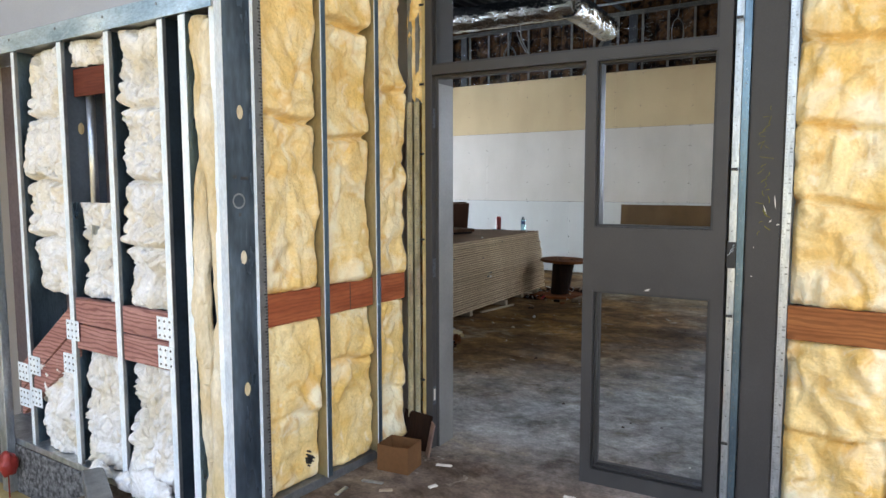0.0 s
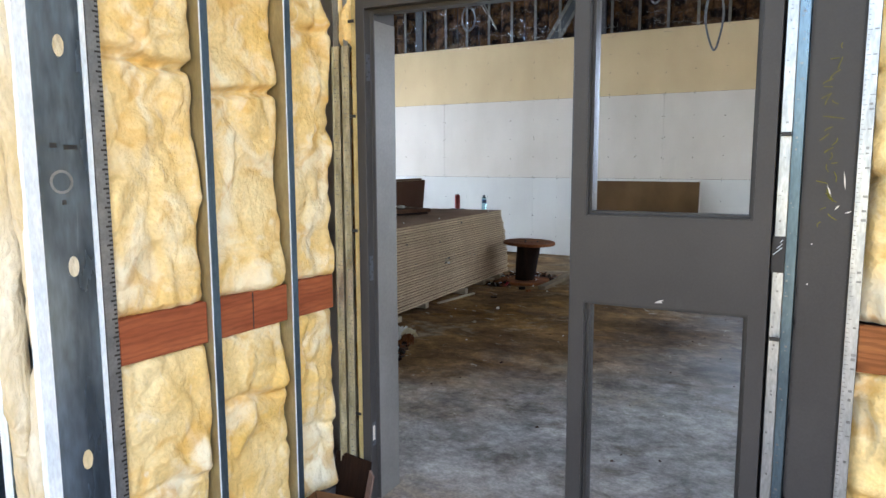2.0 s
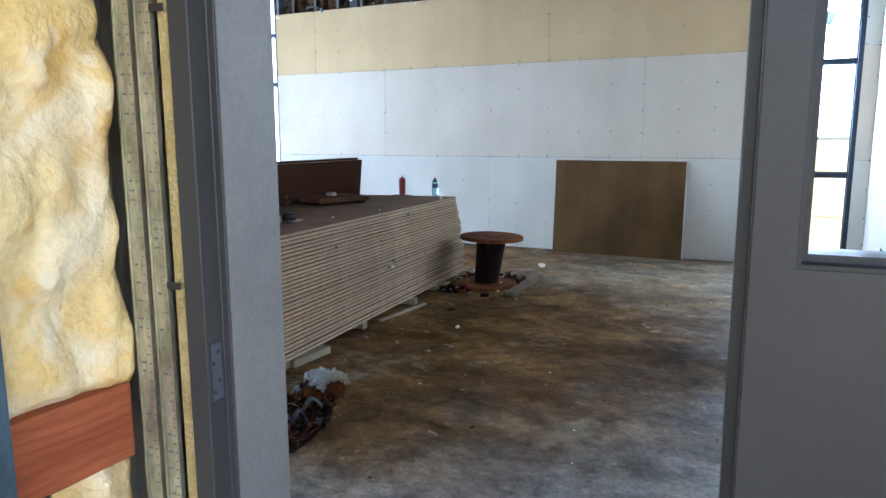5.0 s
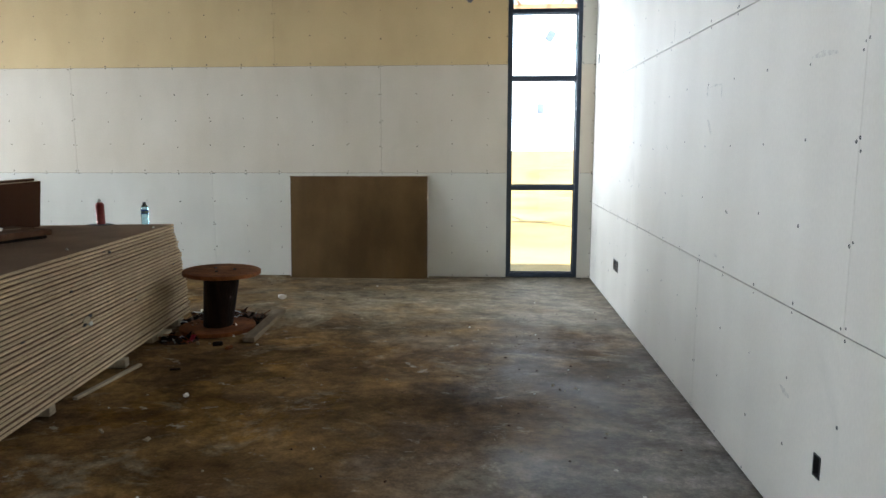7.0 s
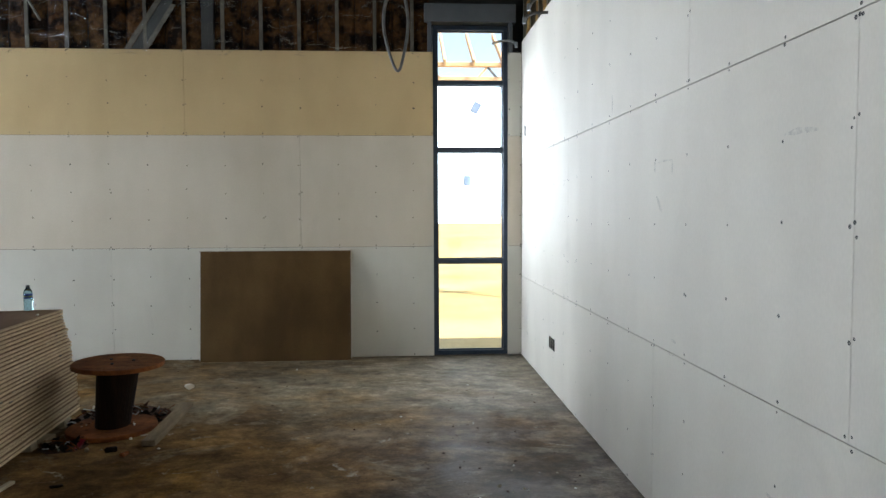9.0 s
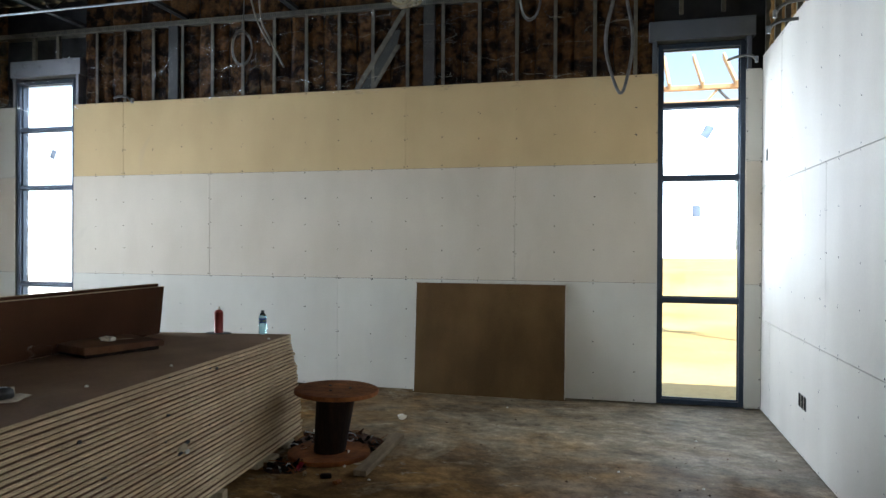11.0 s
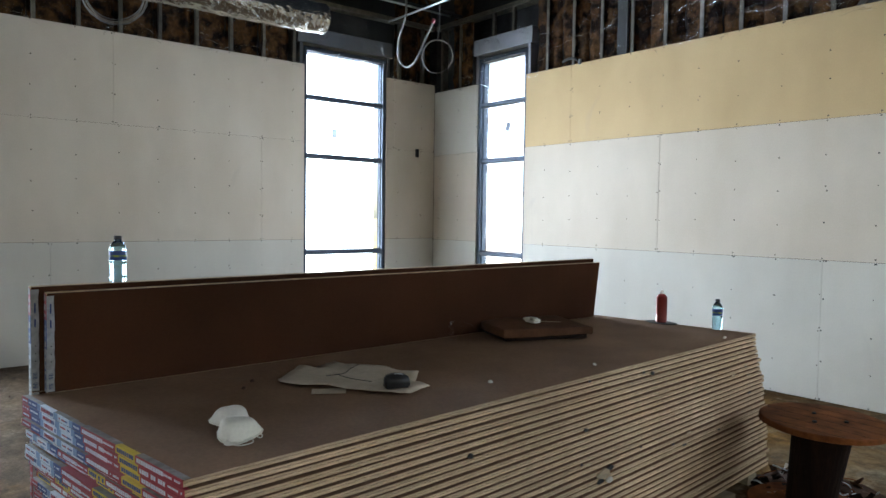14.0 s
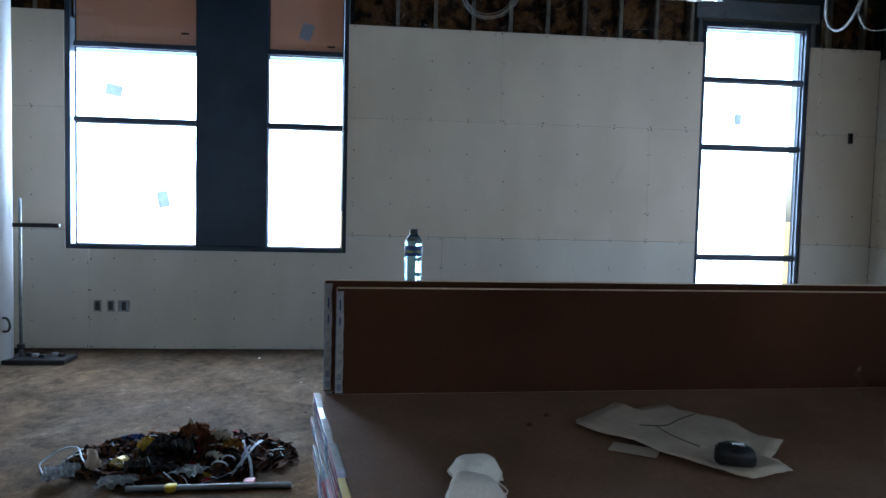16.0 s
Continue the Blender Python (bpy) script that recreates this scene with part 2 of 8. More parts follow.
def wood_material(name, c1, c2, dark, amount, scale=9.0):
    """Sawn softwood with long flowing grain, darker late wood and knots."""
    m = mat(name, c1, c2, 5, 0.7, bump=0.25, bscale=40, fine=0.15, stretch=(0.4, 0.4, 3))
    t = m.node_tree
    n, lk = t.nodes, t.links
    b = n["Principled BSDF"]
    src = b.inputs["Base Color"].links[0].from_socket
    co, mp, wv, mr, mx, kn, k1, k2, mk = (n.new("ShaderNode" + q) for q in ("TexCoord", "Mapping", "TexWave", "MapRange", "Mix", "TexVoronoi", "MapRange", "Mapping", "Mix"))
    mp.inputs["Scale"].default_value = (0.35, 0.35, 1.6)
    wv.wave_type, wv.bands_direction = "BANDS", "Z"
    wv.inputs["Scale"].default_value, wv.inputs["Distortion"].default_value = scale, 9.0
    wv.inputs["Detail"].default_value, wv.inputs["Detail Scale"].default_value = 3.0, 1.1
    mr.inputs[1].default_value, mr.inputs[2].default_value, mr.inputs[4].default_value = 0.45, 0.95, amount
    mx.data_type = mk.data_type = "RGBA"
    mx.inputs[7].default_value = mk.inputs[7].default_value = (*dark, 1)
    k2.inputs["Scale"].default_value = (2.2, 2.2, 6.0)
    kn.inputs["Scale"].default_value = 1.0
    k1.inputs[1].default_value, k1.inputs[2].default_value, k1.inputs[3].default_value, k1.inputs[4].default_value = 0.05, 0.14, 0.85, 0.0
    for a, z in ((co.outputs["Object"], mp.inputs[0]), (mp.outputs[0], wv.inputs["Vector"]), (wv.outputs["Fac"], mr.inputs[0]), (mr.outputs[0], mx.inputs[0]), (src, mx.inputs[6]),
                 (co.outputs["Object"], k2.inputs[0]), (k2.outputs[0], kn.inputs["Vector"]), (kn.outputs["Distance"], k1.inputs[0]), (k1.outputs[0], mk.inputs[0]), (mx.outputs[2], mk.inputs[6]), (mk.outputs[2], b.inputs["Base Color"])):
        lk.new(a, z)
    return m


def glass_material(name, tint, rough=0.0):
    m = bpy.data.materials.new(name)
    m.use_nodes = True
    b = m.node_tree.nodes["Principled BSDF"]
    b.inputs["Base Color"].default_value = (*tint, 1)
    b.inputs["Transmission Weight"].default_value = 1
    b.inputs["Roughness"].default_value = rough
    b.inputs["IOR"].default_value = 1.45
    return m


def film_material():
    """Clear vapour film: mostly see-through, with bright creases."""
    m = bpy.data.materials.new("clear vapour film")
    m.use_nodes = True
    t = m.node_tree
    n, lk = t.nodes, t.links
    n.remove(n["Principled BSDF"])
    tr, gl, mx = n.new("ShaderNodeBsdfTransparent"), n.new("ShaderNodeBsdfGlossy"), n.new("ShaderNodeMixShader")
    gl.inputs["Roughness"].default_value = 0.10
    co, mp, no, mr, bp, su, ab = (n.new("ShaderNode" + k) for k in ("TexCoord", "Mapping", "TexNoise", "MapRange", "Bump", "Math", "Math"))
    su.operation, ab.operation, su.inputs[1].default_value = "SUBTRACT", "ABSOLUTE", 0.5
    mp.inputs["Scale"].default_value = (1, 1, 2.6)
    mp.inputs["Rotation"].default_value = (0.5, 0.6, 0)
    no.inputs["Scale"].default_value, no.inputs["Detail"].default_value, no.inputs["Roughness"].default_value = 1.9, 5, 0.45
    mr.inputs[1].default_value, mr.inputs[2].default_value = 0.0, 0.012
    mr.inputs[3].default_value, mr.inputs[4].default_value = 0.34, 0.012
    bp.inputs["Strength"].default_value, bp.inputs["Distance"].default_value = 1.0, 0.08
    lk.new(co.outputs["Object"], mp.inputs[0]), lk.new(mp.outputs[0], no.inputs["Vector"])
    lk.new(no.outputs[0], su.inputs[0]), lk.new(su.outputs[0], ab.inputs[0]), lk.new(ab.outputs[0], mr.inputs[0]), lk.new(no.outputs[0], bp.inputs["Height"])
    lk.new(bp.outputs[0], gl.inputs["Normal"]), lk.new(mr.outputs[0], mx.inputs[0])
    lk.new(tr.outputs[0], mx.inputs[1]), lk.new(gl.outputs[0], mx.inputs[2])
    lk.new(mx.outputs[0], n["Material Output"].inputs[0])
    return m


M_FLOOR = floor_material()
M_GROUND = mat("dry sandy ground", (0.48, 0.40, 0.21), (0.36, 0.285, 0.13), 0.4, 0.95, bump=0.5, bscale=18)
M_GYP = mat("grey drywall paper", (0.56, 0.525, 0.455), (0.49, 0.455, 0.39), 1.6, 0.78, bump=0.05, bscale=120, fine=0.03, rnd=0.03, stretch=(1, 1, 0.5), smudge=(1.9, (1, 1, 0.6), 0.68, 0.78, 0.16, (0.27, 0.25, 0.23)))
M_GYPM = mat("pale buff-grey drywall paper", (0.59, 0.508, 0.408), (0.515, 0.44, 0.347), 1.6, 0.78, bump=0.05, bscale=120, fine=0.03, rnd=0.03, stretch=(1, 1, 0.5), smudge=(1.9, (1, 1, 0.6), 0.68, 0.78, 0.16, (0.27, 0.25, 0.23)))
M_GYPT = mat("buff drywall paper", (0.56, 0.400, 0.212), (0.49, 0.348, 0.180), 1.6, 0.8, bump=0.05, bscale=120, fine=0.03, rnd=0.03, stretch=(1, 1, 0.5), smudge=(1.9, (1, 1, 0.6), 0.68, 0.78, 0.16, (0.27, 0.25, 0.23)))
M_GYPW = mat("white drywall paper", (0.655, 0.605, 0.535), (0.58, 0.532, 0.468), 1.4, 0.75, bump=0.05, bscale=120, fine=0.03, rnd=0.02, stretch=(1, 1, 0.4), smudge=(1.9, (1, 1, 0.6), 0.68, 0.78, 0.16, (0.27, 0.25, 0.23)))
M_SCUFF = mat("scuffed drywall paper", (0.47, 0.435, 0.39), (0.58, 0.54, 0.48), 30, 0.8, fine=0.1)
M_CORE = mat("gypsum core", (0.58, 0.55, 0.50), (0.48, 0.45, 0.40), 9, 0.9, bump=0.3, bscale=90)
# backlit faces: their shade is put into this colour, darker than the paper
M_BACKSHADE = mat("brown drywall back paper", (0.064, 0.0215, 0.0075), (0.042, 0.0145, 0.005), 1.2, 0.8, bump=0.08, bscale=110, fine=0.08)
M_BACKG = mat("golden brown drywall back paper", (0.128, 0.069, 0.025), (0.078, 0.041, 0.015), 2.0, 0.8, bump=0.08, bscale=110, fine=0.10, stretch=(1, 1, 0.5), smudge=(1.6, (0.6, 1, 1.4), 0.58, 0.76, 0.22, (0.045, 0.024, 0.010)))
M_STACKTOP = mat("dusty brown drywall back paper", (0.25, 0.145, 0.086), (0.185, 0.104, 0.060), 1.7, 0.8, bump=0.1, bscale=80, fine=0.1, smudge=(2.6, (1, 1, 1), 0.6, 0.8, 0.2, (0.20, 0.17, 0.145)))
M_EDGE = mat("cream drywall edge paper", (0.64, 0.480, 0.315), (0.45, 0.33, 0.21), 5, 0.8, bump=0.15, bscale=70, fine=0.12, rnd=0.12, stretch=(1, 0.2, 1))
M_SCREW = mat("dark screw heads", (0.018, 0.018, 0.019), (0.035, 0.032, 0.030), 30, 0.5, 0.3)
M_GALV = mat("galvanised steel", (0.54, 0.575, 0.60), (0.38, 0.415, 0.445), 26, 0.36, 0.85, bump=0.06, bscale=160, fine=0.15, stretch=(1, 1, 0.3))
# hardly metallic: the sky's reflection is put into the bright colour
M_GALVB = mat("sky-bright galvanised flange", (0.80, 0.86, 0.90), (0.66, 0.75, 0.82), 22, 0.36, 0.05, bump=0.06, bscale=160, fine=0.12, stretch=(1, 1, 0.3))
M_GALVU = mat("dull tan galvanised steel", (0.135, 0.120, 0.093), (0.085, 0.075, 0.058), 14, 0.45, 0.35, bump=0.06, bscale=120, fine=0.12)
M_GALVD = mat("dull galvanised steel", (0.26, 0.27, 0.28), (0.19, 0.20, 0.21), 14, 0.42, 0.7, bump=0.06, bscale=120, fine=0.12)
M_PRIME = mat("grey primed steel", (0.056, 0.054, 0.053), (0.046, 0.044, 0.043), 2.5, 0.40, 0.0, bump=0.03, bscale=140, fine=0.06, rvar=0.04, coat=0.03, smudge=(3.0, (1, 1, 0.3), 0.60, 0.72, 0.35, (0.075, 0.072, 0.070)))
M_PRIME.node_tree.nodes["Principled BSDF"].inputs["Specular IOR Level"].default_value = 0.22
M_PRIMEL = mat("pale grey primed steel", (0.095, 0.105, 0.122), (0.070, 0.078, 0.092), 2.5, 0.5, 0.1, bump=0.05, bscale=140, fine=0.06)
# lighter copy of the lintel primer: the light on it put into colour
M_LINTEL = mat("lit primed lintel steel", (0.235, 0.235, 0.26), (0.185, 0.187, 0.21), 2.5, 0.5, 0.1, bump=0.05, bscale=140, fine=0.06)
M_COLUMN = mat("dark primed column steel", (0.036, 0.034, 0.033), (0.026, 0.025, 0.024), 5, 0.5, 0.1, bump=0.12, bscale=90, fine=0.15)
M_YELLOW = mat("yellow glass wool", (0.76, 0.50, 0.15), (0.86, 0.70, 0.38), 2.6, 0.95, bump=0.6, bscale=70, fine=0.10, lo=0.36, hi=0.62,
               smudge=[(4.2, (1, 1, 0.9), 0.49, 0.64, 0.75, (0.92, 0.86, 0.66)), (7.5, (1, 1, 1), 0.54, 0.66, 0.55, (0.68, 0.37, 0.07)), (13.0, (1, 1, 0.7), 0.60, 0.70, 0.40, (0.90, 0.84, 0.68)), (22.0, (1, 1, 1), 0.66, 0.76, 0.35, (0.55, 0.30, 0.07))],
               ridge=(5.5, (1, 1, 0.9), 0.32, (0.74, 0.50, 0.19)))
M_CREAM = mat("pale glass wool", (0.68, 0.63, 0.51), (0.80, 0.80, 0.785), 3.5, 0.95, bump=0.6, bscale=60, fine=0.10, lo=0.34, hi=0.50, smudge=[(9.0, (1, 1, 0.7), 0.60, 0.70, 0.5, (0.64, 0.53, 0.33))], ridge=(11.0, (1, 1, 0.6), 0.55, (0.62, 0.57, 0.47)))
M_ROLL = mat("cream glass wool roll", (0.62, 0.49, 0.27), (0.78, 0.72, 0.57), 5.0, 0.95, bump=0.5, bscale=60, fine=0.1, stretch=(1.5, 1.5, 0.6), ridge=(10.0, (1, 1, 0.5), 0.6, (0.56, 0.44, 0.24)))
M_LAVENDER = mat("bluish drywall paper", (0.36, 0.39, 0.46), (0.32, 0.35, 0.41), 2, 0.8, bump=0.05, bscale=120, fine=0.03)
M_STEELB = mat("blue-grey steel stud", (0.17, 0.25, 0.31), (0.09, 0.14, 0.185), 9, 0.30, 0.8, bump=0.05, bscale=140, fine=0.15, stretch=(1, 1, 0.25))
# the yellow wool's reflection is put into this steel's colour
M_JAMB = mat("wool-tinted galvanised steel", (0.54, 0.51, 0.38), (0.30, 0.28, 0.19), 26, 0.36, 0.6, bump=0.08, bscale=160, fine=0.2, stretch=(1, 1, 0.3))
# olive tint: the wool mirrored in the web, put into its colour
M_WEB = mat("galvanised stud web", (0.46, 0.40, 0.23), (0.33, 0.28, 0.15), 16, 0.42, 0.55, bump=0.05, bscale=140, fine=0.1, stretch=(1, 1, 0.3))
# darker copy of the blocking lumber, shade put into its colour
M_WOODD = mat("dark red lumber", (0.15, 0.042, 0.026), (0.09, 0.026, 0.018), 4, 0.75, bump=0.3, bscale=30, fine=0.2, stretch=(0.35, 0.35, 6))
M_PLANK = mat("weathered grey-brown plank", (0.23, 0.165, 0.105), (0.15, 0.105, 0.065), 4, 0.8, bump=0.3, bscale=36, fine=0.2, stretch=(3, 0.4, 3))
M_AMBER = mat("stained glass wool", (0.50, 0.24, 0.05), (0.16, 0.07, 0.02), 7, 0.95, bump=1.0, bscale=42, fine=0.25)
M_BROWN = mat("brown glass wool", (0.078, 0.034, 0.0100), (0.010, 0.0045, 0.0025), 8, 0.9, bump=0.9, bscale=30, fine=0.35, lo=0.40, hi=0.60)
# lit copy of the brown wool: window light put into a golden colour
M_BROWNLIT = mat("lit brown glass wool", (0.40, 0.25, 0.085), (0.17, 0.085, 0.028), 5, 0.9, bump=0.8, bscale=30, fine=0.3, lo=0.38, hi=0.60)
M_FILM = film_material()
M_WOOD = wood_material("reddish blocking lumber", (0.37, 0.110, 0.045), (0.26, 0.068, 0.028), (0.13, 0.032, 0.014), 0.28)
M_WOODC = wood_material("brown blocking lumber", (0.34, 0.135, 0.045), (0.24, 0.085, 0.028), (0.10, 0.032, 0.012), 0.40)
M_WOODB = wood_material("pinkish blocking lumber", (0.42, 0.225, 0.195), (0.30, 0.145, 0.125), (0.135, 0.050, 0.042), 0.65)
M_PALEW = mat("pale softwood", (0.42, 0.34, 0.24), (0.30, 0.235, 0.16), 4, 0.75, bump=0.25, bscale=36, fine=0.15, stretch=(3, 0.4, 3), rnd=0.15)
M_RUST = mat("rust-coloured wood", (0.25, 0.080, 0.020), (0.11, 0.032, 0.009), 4, 0.75, bump=0.3, bscale=26, fine=0.25)
M_DARKWOOD = mat("dark stained drum", (0.020, 0.008, 0.004), (0.011, 0.005, 0.003), 5, 0.75, bump=0.3, bscale=26, fine=0.25, stretch=(4, 4, 0.4))
# blue tint is window haze put into the metal's colour
M_FRAME = mat("haze-blue dark aluminium", (0.030, 0.045, 0.070), (0.022, 0.034, 0.054), 3, 0.35, 0.5, fine=0.06)
M_GLASS = glass_material("window glass", (0.96, 0.98, 0.98))
M_FOIL = mat("foil duct wrap", (0.50, 0.485, 0.45), (0.32, 0.31, 0.29), 8, 0.13, 1.0, bump=1.0, bscale=26, fine=0.08)
M_DECK = mat("dark roof deck", (0.018, 0.021, 0.028), (0.011, 0.013, 0.018), 2, 0.5, 0.4, fine=0.1)
M_JOIST = mat("dark joist steel", (0.020, 0.020, 0.022), (0.012, 0.012, 0.014), 6, 0.55, 0.3, fine=0.1)
M_CARDD = mat("dark brown cardboard", (0.14, 0.062, 0.030), (0.085, 0.038, 0.019), 5, 0.75, bump=0.2, bscale=40, fine=0.15)
M_CARD = mat("corrugated cardboard", (0.165, 0.080, 0.033), (0.125, 0.060, 0.024), 3, 0.8, bump=0.1, bscale=60, fine=0.08)
M_SLABEDGE = mat("speckled footing concrete", (0.20, 0.20, 0.20), (0.05, 0.05, 0.05), 40, 0.9, bump=0.6, bscale=60, fine=0.3)
M_WHITE = mat("white fibre", (0.78, 0.74, 0.66), (0.70, 0.66, 0.58), 6, 0.85, bump=0.2, bscale=90, fine=0.06)
M_PAPER = mat("creased brown paper", (0.60, 0.505, 0.395), (0.50, 0.415, 0.32), 5, 0.85, bump=0.3, bscale=30, fine=0.08)
M_BLACK = mat("black plastic", (0.012, 0.012, 0.013), (0.02, 0.02, 0.02), 8, 0.5, fine=0.1)
M_REDCAN = mat("red painted can", (0.30, 0.030, 0.022), (0.24, 0.024, 0.018), 8, 0.35, 0.2, fine=0.06)
M_RED = mat("red print", (0.34, 0.010, 0.028), (0.26, 0.008, 0.020), 6, 0.4, fine=0.05)
M_BLUE = mat("blue print", (0.016, 0.055, 0.22), (0.012, 0.040, 0.16), 6, 0.4, fine=0.05)
M_BLUEL = mat("pale blue print", (0.20, 0.32, 0.50), (0.14, 0.24, 0.40), 12, 0.35, fine=0.05)
M_PWHITE = mat("white print", (0.66, 0.70, 0.74), (0.50, 0.58, 0.68), 16, 0.35, fine=0.06)
M_YEL = mat("yellow print", (0.62, 0.44, 0.03), (0.54, 0.36, 0.02), 6, 0.4, fine=0.05)
M_FOLD = mat("grey torn tape fold", (0.24, 0.22, 0.20), (0.14, 0.12, 0.105), 18, 0.6, fine=0.15)
M_LIME = mat("green-yellow print", (0.20, 0.26, 0.03), (0.05, 0.10, 0.16), 40, 0.4, lo=0.45, hi=0.55)
# greyer copy of the white tape: its shade put into the colour
M_FOLDW = mat("shaded white tape", (0.42, 0.42, 0.43), (0.28, 0.29, 0.31), 22, 0.5, fine=0.15)
M_FOLDP = mat("white tape paper", (0.62, 0.62, 0.61), (0.46, 0.46, 0.46), 22, 0.5, fine=0.15)
M_PET = glass_material("clear bottle plastic", (0.44, 0.75, 0.87), 0.02)
M_CLEAR = film_material()
M_CLEAR.name = "clear goggle plastic"
M_CABLE = mat("steel flexible conduit", (0.17, 0.165, 0.16), (0.10, 0.10, 0.10), 20, 0.35, 0.9, bump=0.5, bscale=150)
M_WCABLE = mat("pale cable jacket", (0.20, 0.17, 0.13), (0.14, 0.12, 0.09), 20, 0.5, fine=0.08)
M_STICKER = mat("grey pane sticker", (0.42, 0.47, 0.55), (0.34, 0.39, 0.47), 30, 0.6, fine=0.1)
M_STICKER.node_tree.nodes["Principled BSDF"].inputs["Transmission Weight"].default_value = 0.3
M_STICKER.node_tree.nodes["Principled BSDF"].inputs["IOR"].default_value = 1.05
M_TAN = mat("tan spandrel board", (0.42, 0.29, 0.23), (0.36, 0.25, 0.20), 2, 0.8, fine=0.05, stretch=(3, 3, 0.4))
b_ = M_TAN.node_tree
tl_, mx_ = b_.nodes.new("ShaderNodeBsdfTranslucent"), b_.nodes.new("ShaderNodeMixShader")
tl_.inputs[0].default_value, mx_.inputs[0].default_value = (0.50, 0.35, 0.29, 1), 0.5
b_.links.new(b_.nodes["Principled BSDF"].outputs[0], mx_.inputs[1]), b_.links.new(tl_.outputs[0], mx_.inputs[2])
b_.links.new(mx_.outputs[0], b_.nodes["Material Output"].inputs[0])
M_PINK = mat("pink spray paint", (0.80, 0.03, 0.22), (0.70, 0.03, 0.2), 12, 0.6)
M_TIMBER = mat("pale new timber", (0.66, 0.47, 0.33), (0.55, 0.37, 0.24), 3, 0.8, stretch=(1, 1, 5))
# darker copy of the timber: shade is put into the colour
M_TIMBERD = mat("shaded grey timber", (0.20, 0.21, 0.23), (0.13, 0.14, 0.16), 3, 0.8, stretch=(1, 1, 5))
M_CHALK = mat("yellow crayon", (0.19, 0.175, 0.022), (0.10, 0.095, 0.03), 40, 0.9)
M_PVC = mat("white column paint", (0.62, 0.63, 0.63), (0.55, 0.56, 0.56), 2, 0.5, fine=0.04)
M_PLASTICBAG = mat("translucent poly scrap", (0.30, 0.31, 0.30), (0.20, 0.22, 0.21), 9, 0.25, bump=0.6, bscale=20)
M_SHEET = mat("milky crumpled plastic sheet", (0.44, 0.46, 0.46), (0.30, 0.32, 0.33), 9, 0.22, bump=0.5, bscale=24)
M_SHINE = mat("shiny dark plastic bag", (0.035, 0.032, 0.034), (0.020, 0.019, 0.021), 9, 0.16, bump=0.5, bscale=26)
M_TIN = mat("yellow lacquered tin", (0.52, 0.40, 0.10), (0.36, 0.28, 0.08), 9, 0.3, 0.5)
M_DIRT = mat("swept dirt", (0.070, 0.034, 0.020), (0.038, 0.019, 0.012), 14, 0.95, bump=0.9, bscale=40, fine=0.3)


# ---- mesh helpers ----
def thing(name, label, category, group="", kind="", at=(0, 0, 0), turn=0.0):
    ob = tagged(new(name), label, category, group, kind)
    ob.matrix_basis = pose(*at, 0, 0, turn)
    ob.empty_display_size = 0.1
    return ob


def finish(bm, smooth=False):
    me = bpy.data.meshes.new("mesh")
    bmesh.ops.recalc_face_normals(bm, faces=bm.faces)
    if smooth:
        for f in bm.faces:
            f.smooth = True
    bm.to_mesh(me)
    bm.free()
    return me


def part(name, bm, material, parent, label="", smooth=False, w=False):
    """One mesh object under a thing or a part; w: the mesh was built in world coordinates."""
    me = finish(bm, smooth) if isinstance(bm, bmesh.types.BMesh) else bm
    mats = material if isinstance(material, (list, tuple)) else [material]
    if not me.materials:
        for q in mats:
            me.materials.append(q)
    ob = new(name, me)
    if parent is not None:
        root = parent if parent.parent is None else (parent.parent if parent.parent.parent is None else parent.parent.parent)
        if w:
            me.transform(root.matrix_basis.inverted())
        ob.parent = parent
    return tagged(ob, label) if label else ob


def B():
    return bmesh.new()


def box(bm, x0, x1, y0, y1, z0, z1, mi=0):
    v = [bm.verts.new((x, y, z)) for x in (x0, x1) for y in (y0, y1) for z in (z0, z1)]
    for q in ((0, 1, 3, 2), (4, 6, 7, 5), (0, 4, 5, 1), (2, 3, 7, 6), (0, 2, 6, 4), (1, 5, 7, 3)):
        bm.faces.new([v[i] for i in q]).material_index = mi
    return bm


def softbox(x0, x1, y0, y1, z0, z1, r=0.004, seg=1):
    bm = box(B(), x0, x1, y0, y1, z0, z1)
    bmesh.ops.bevel(bm, geom=bm.edges[:], offset=r, segments=seg, affect="EDGES")
    return bm


def prism(bm, poly, a, b, axis="z"):
    """A polygon in the plane across an axis, drawn out from a to b along it."""
    def put(u, v, s):
        return {"x": (s, u, v), "y": (u, s, v), "z": (u, v, s)}[axis]
    lo = [bm.verts.new(put(u, v, a)) for u, v in poly]
    hi = [bm.verts.new(put(u, v, b)) for u, v in poly]
    k = len(poly)
    bm.faces.new(lo), bm.faces.new(hi[::-1])
    for i in range(k):
        bm.faces.new((lo[i], lo[(i + 1) % k], hi[(i + 1) % k], hi[i]))
    return bm


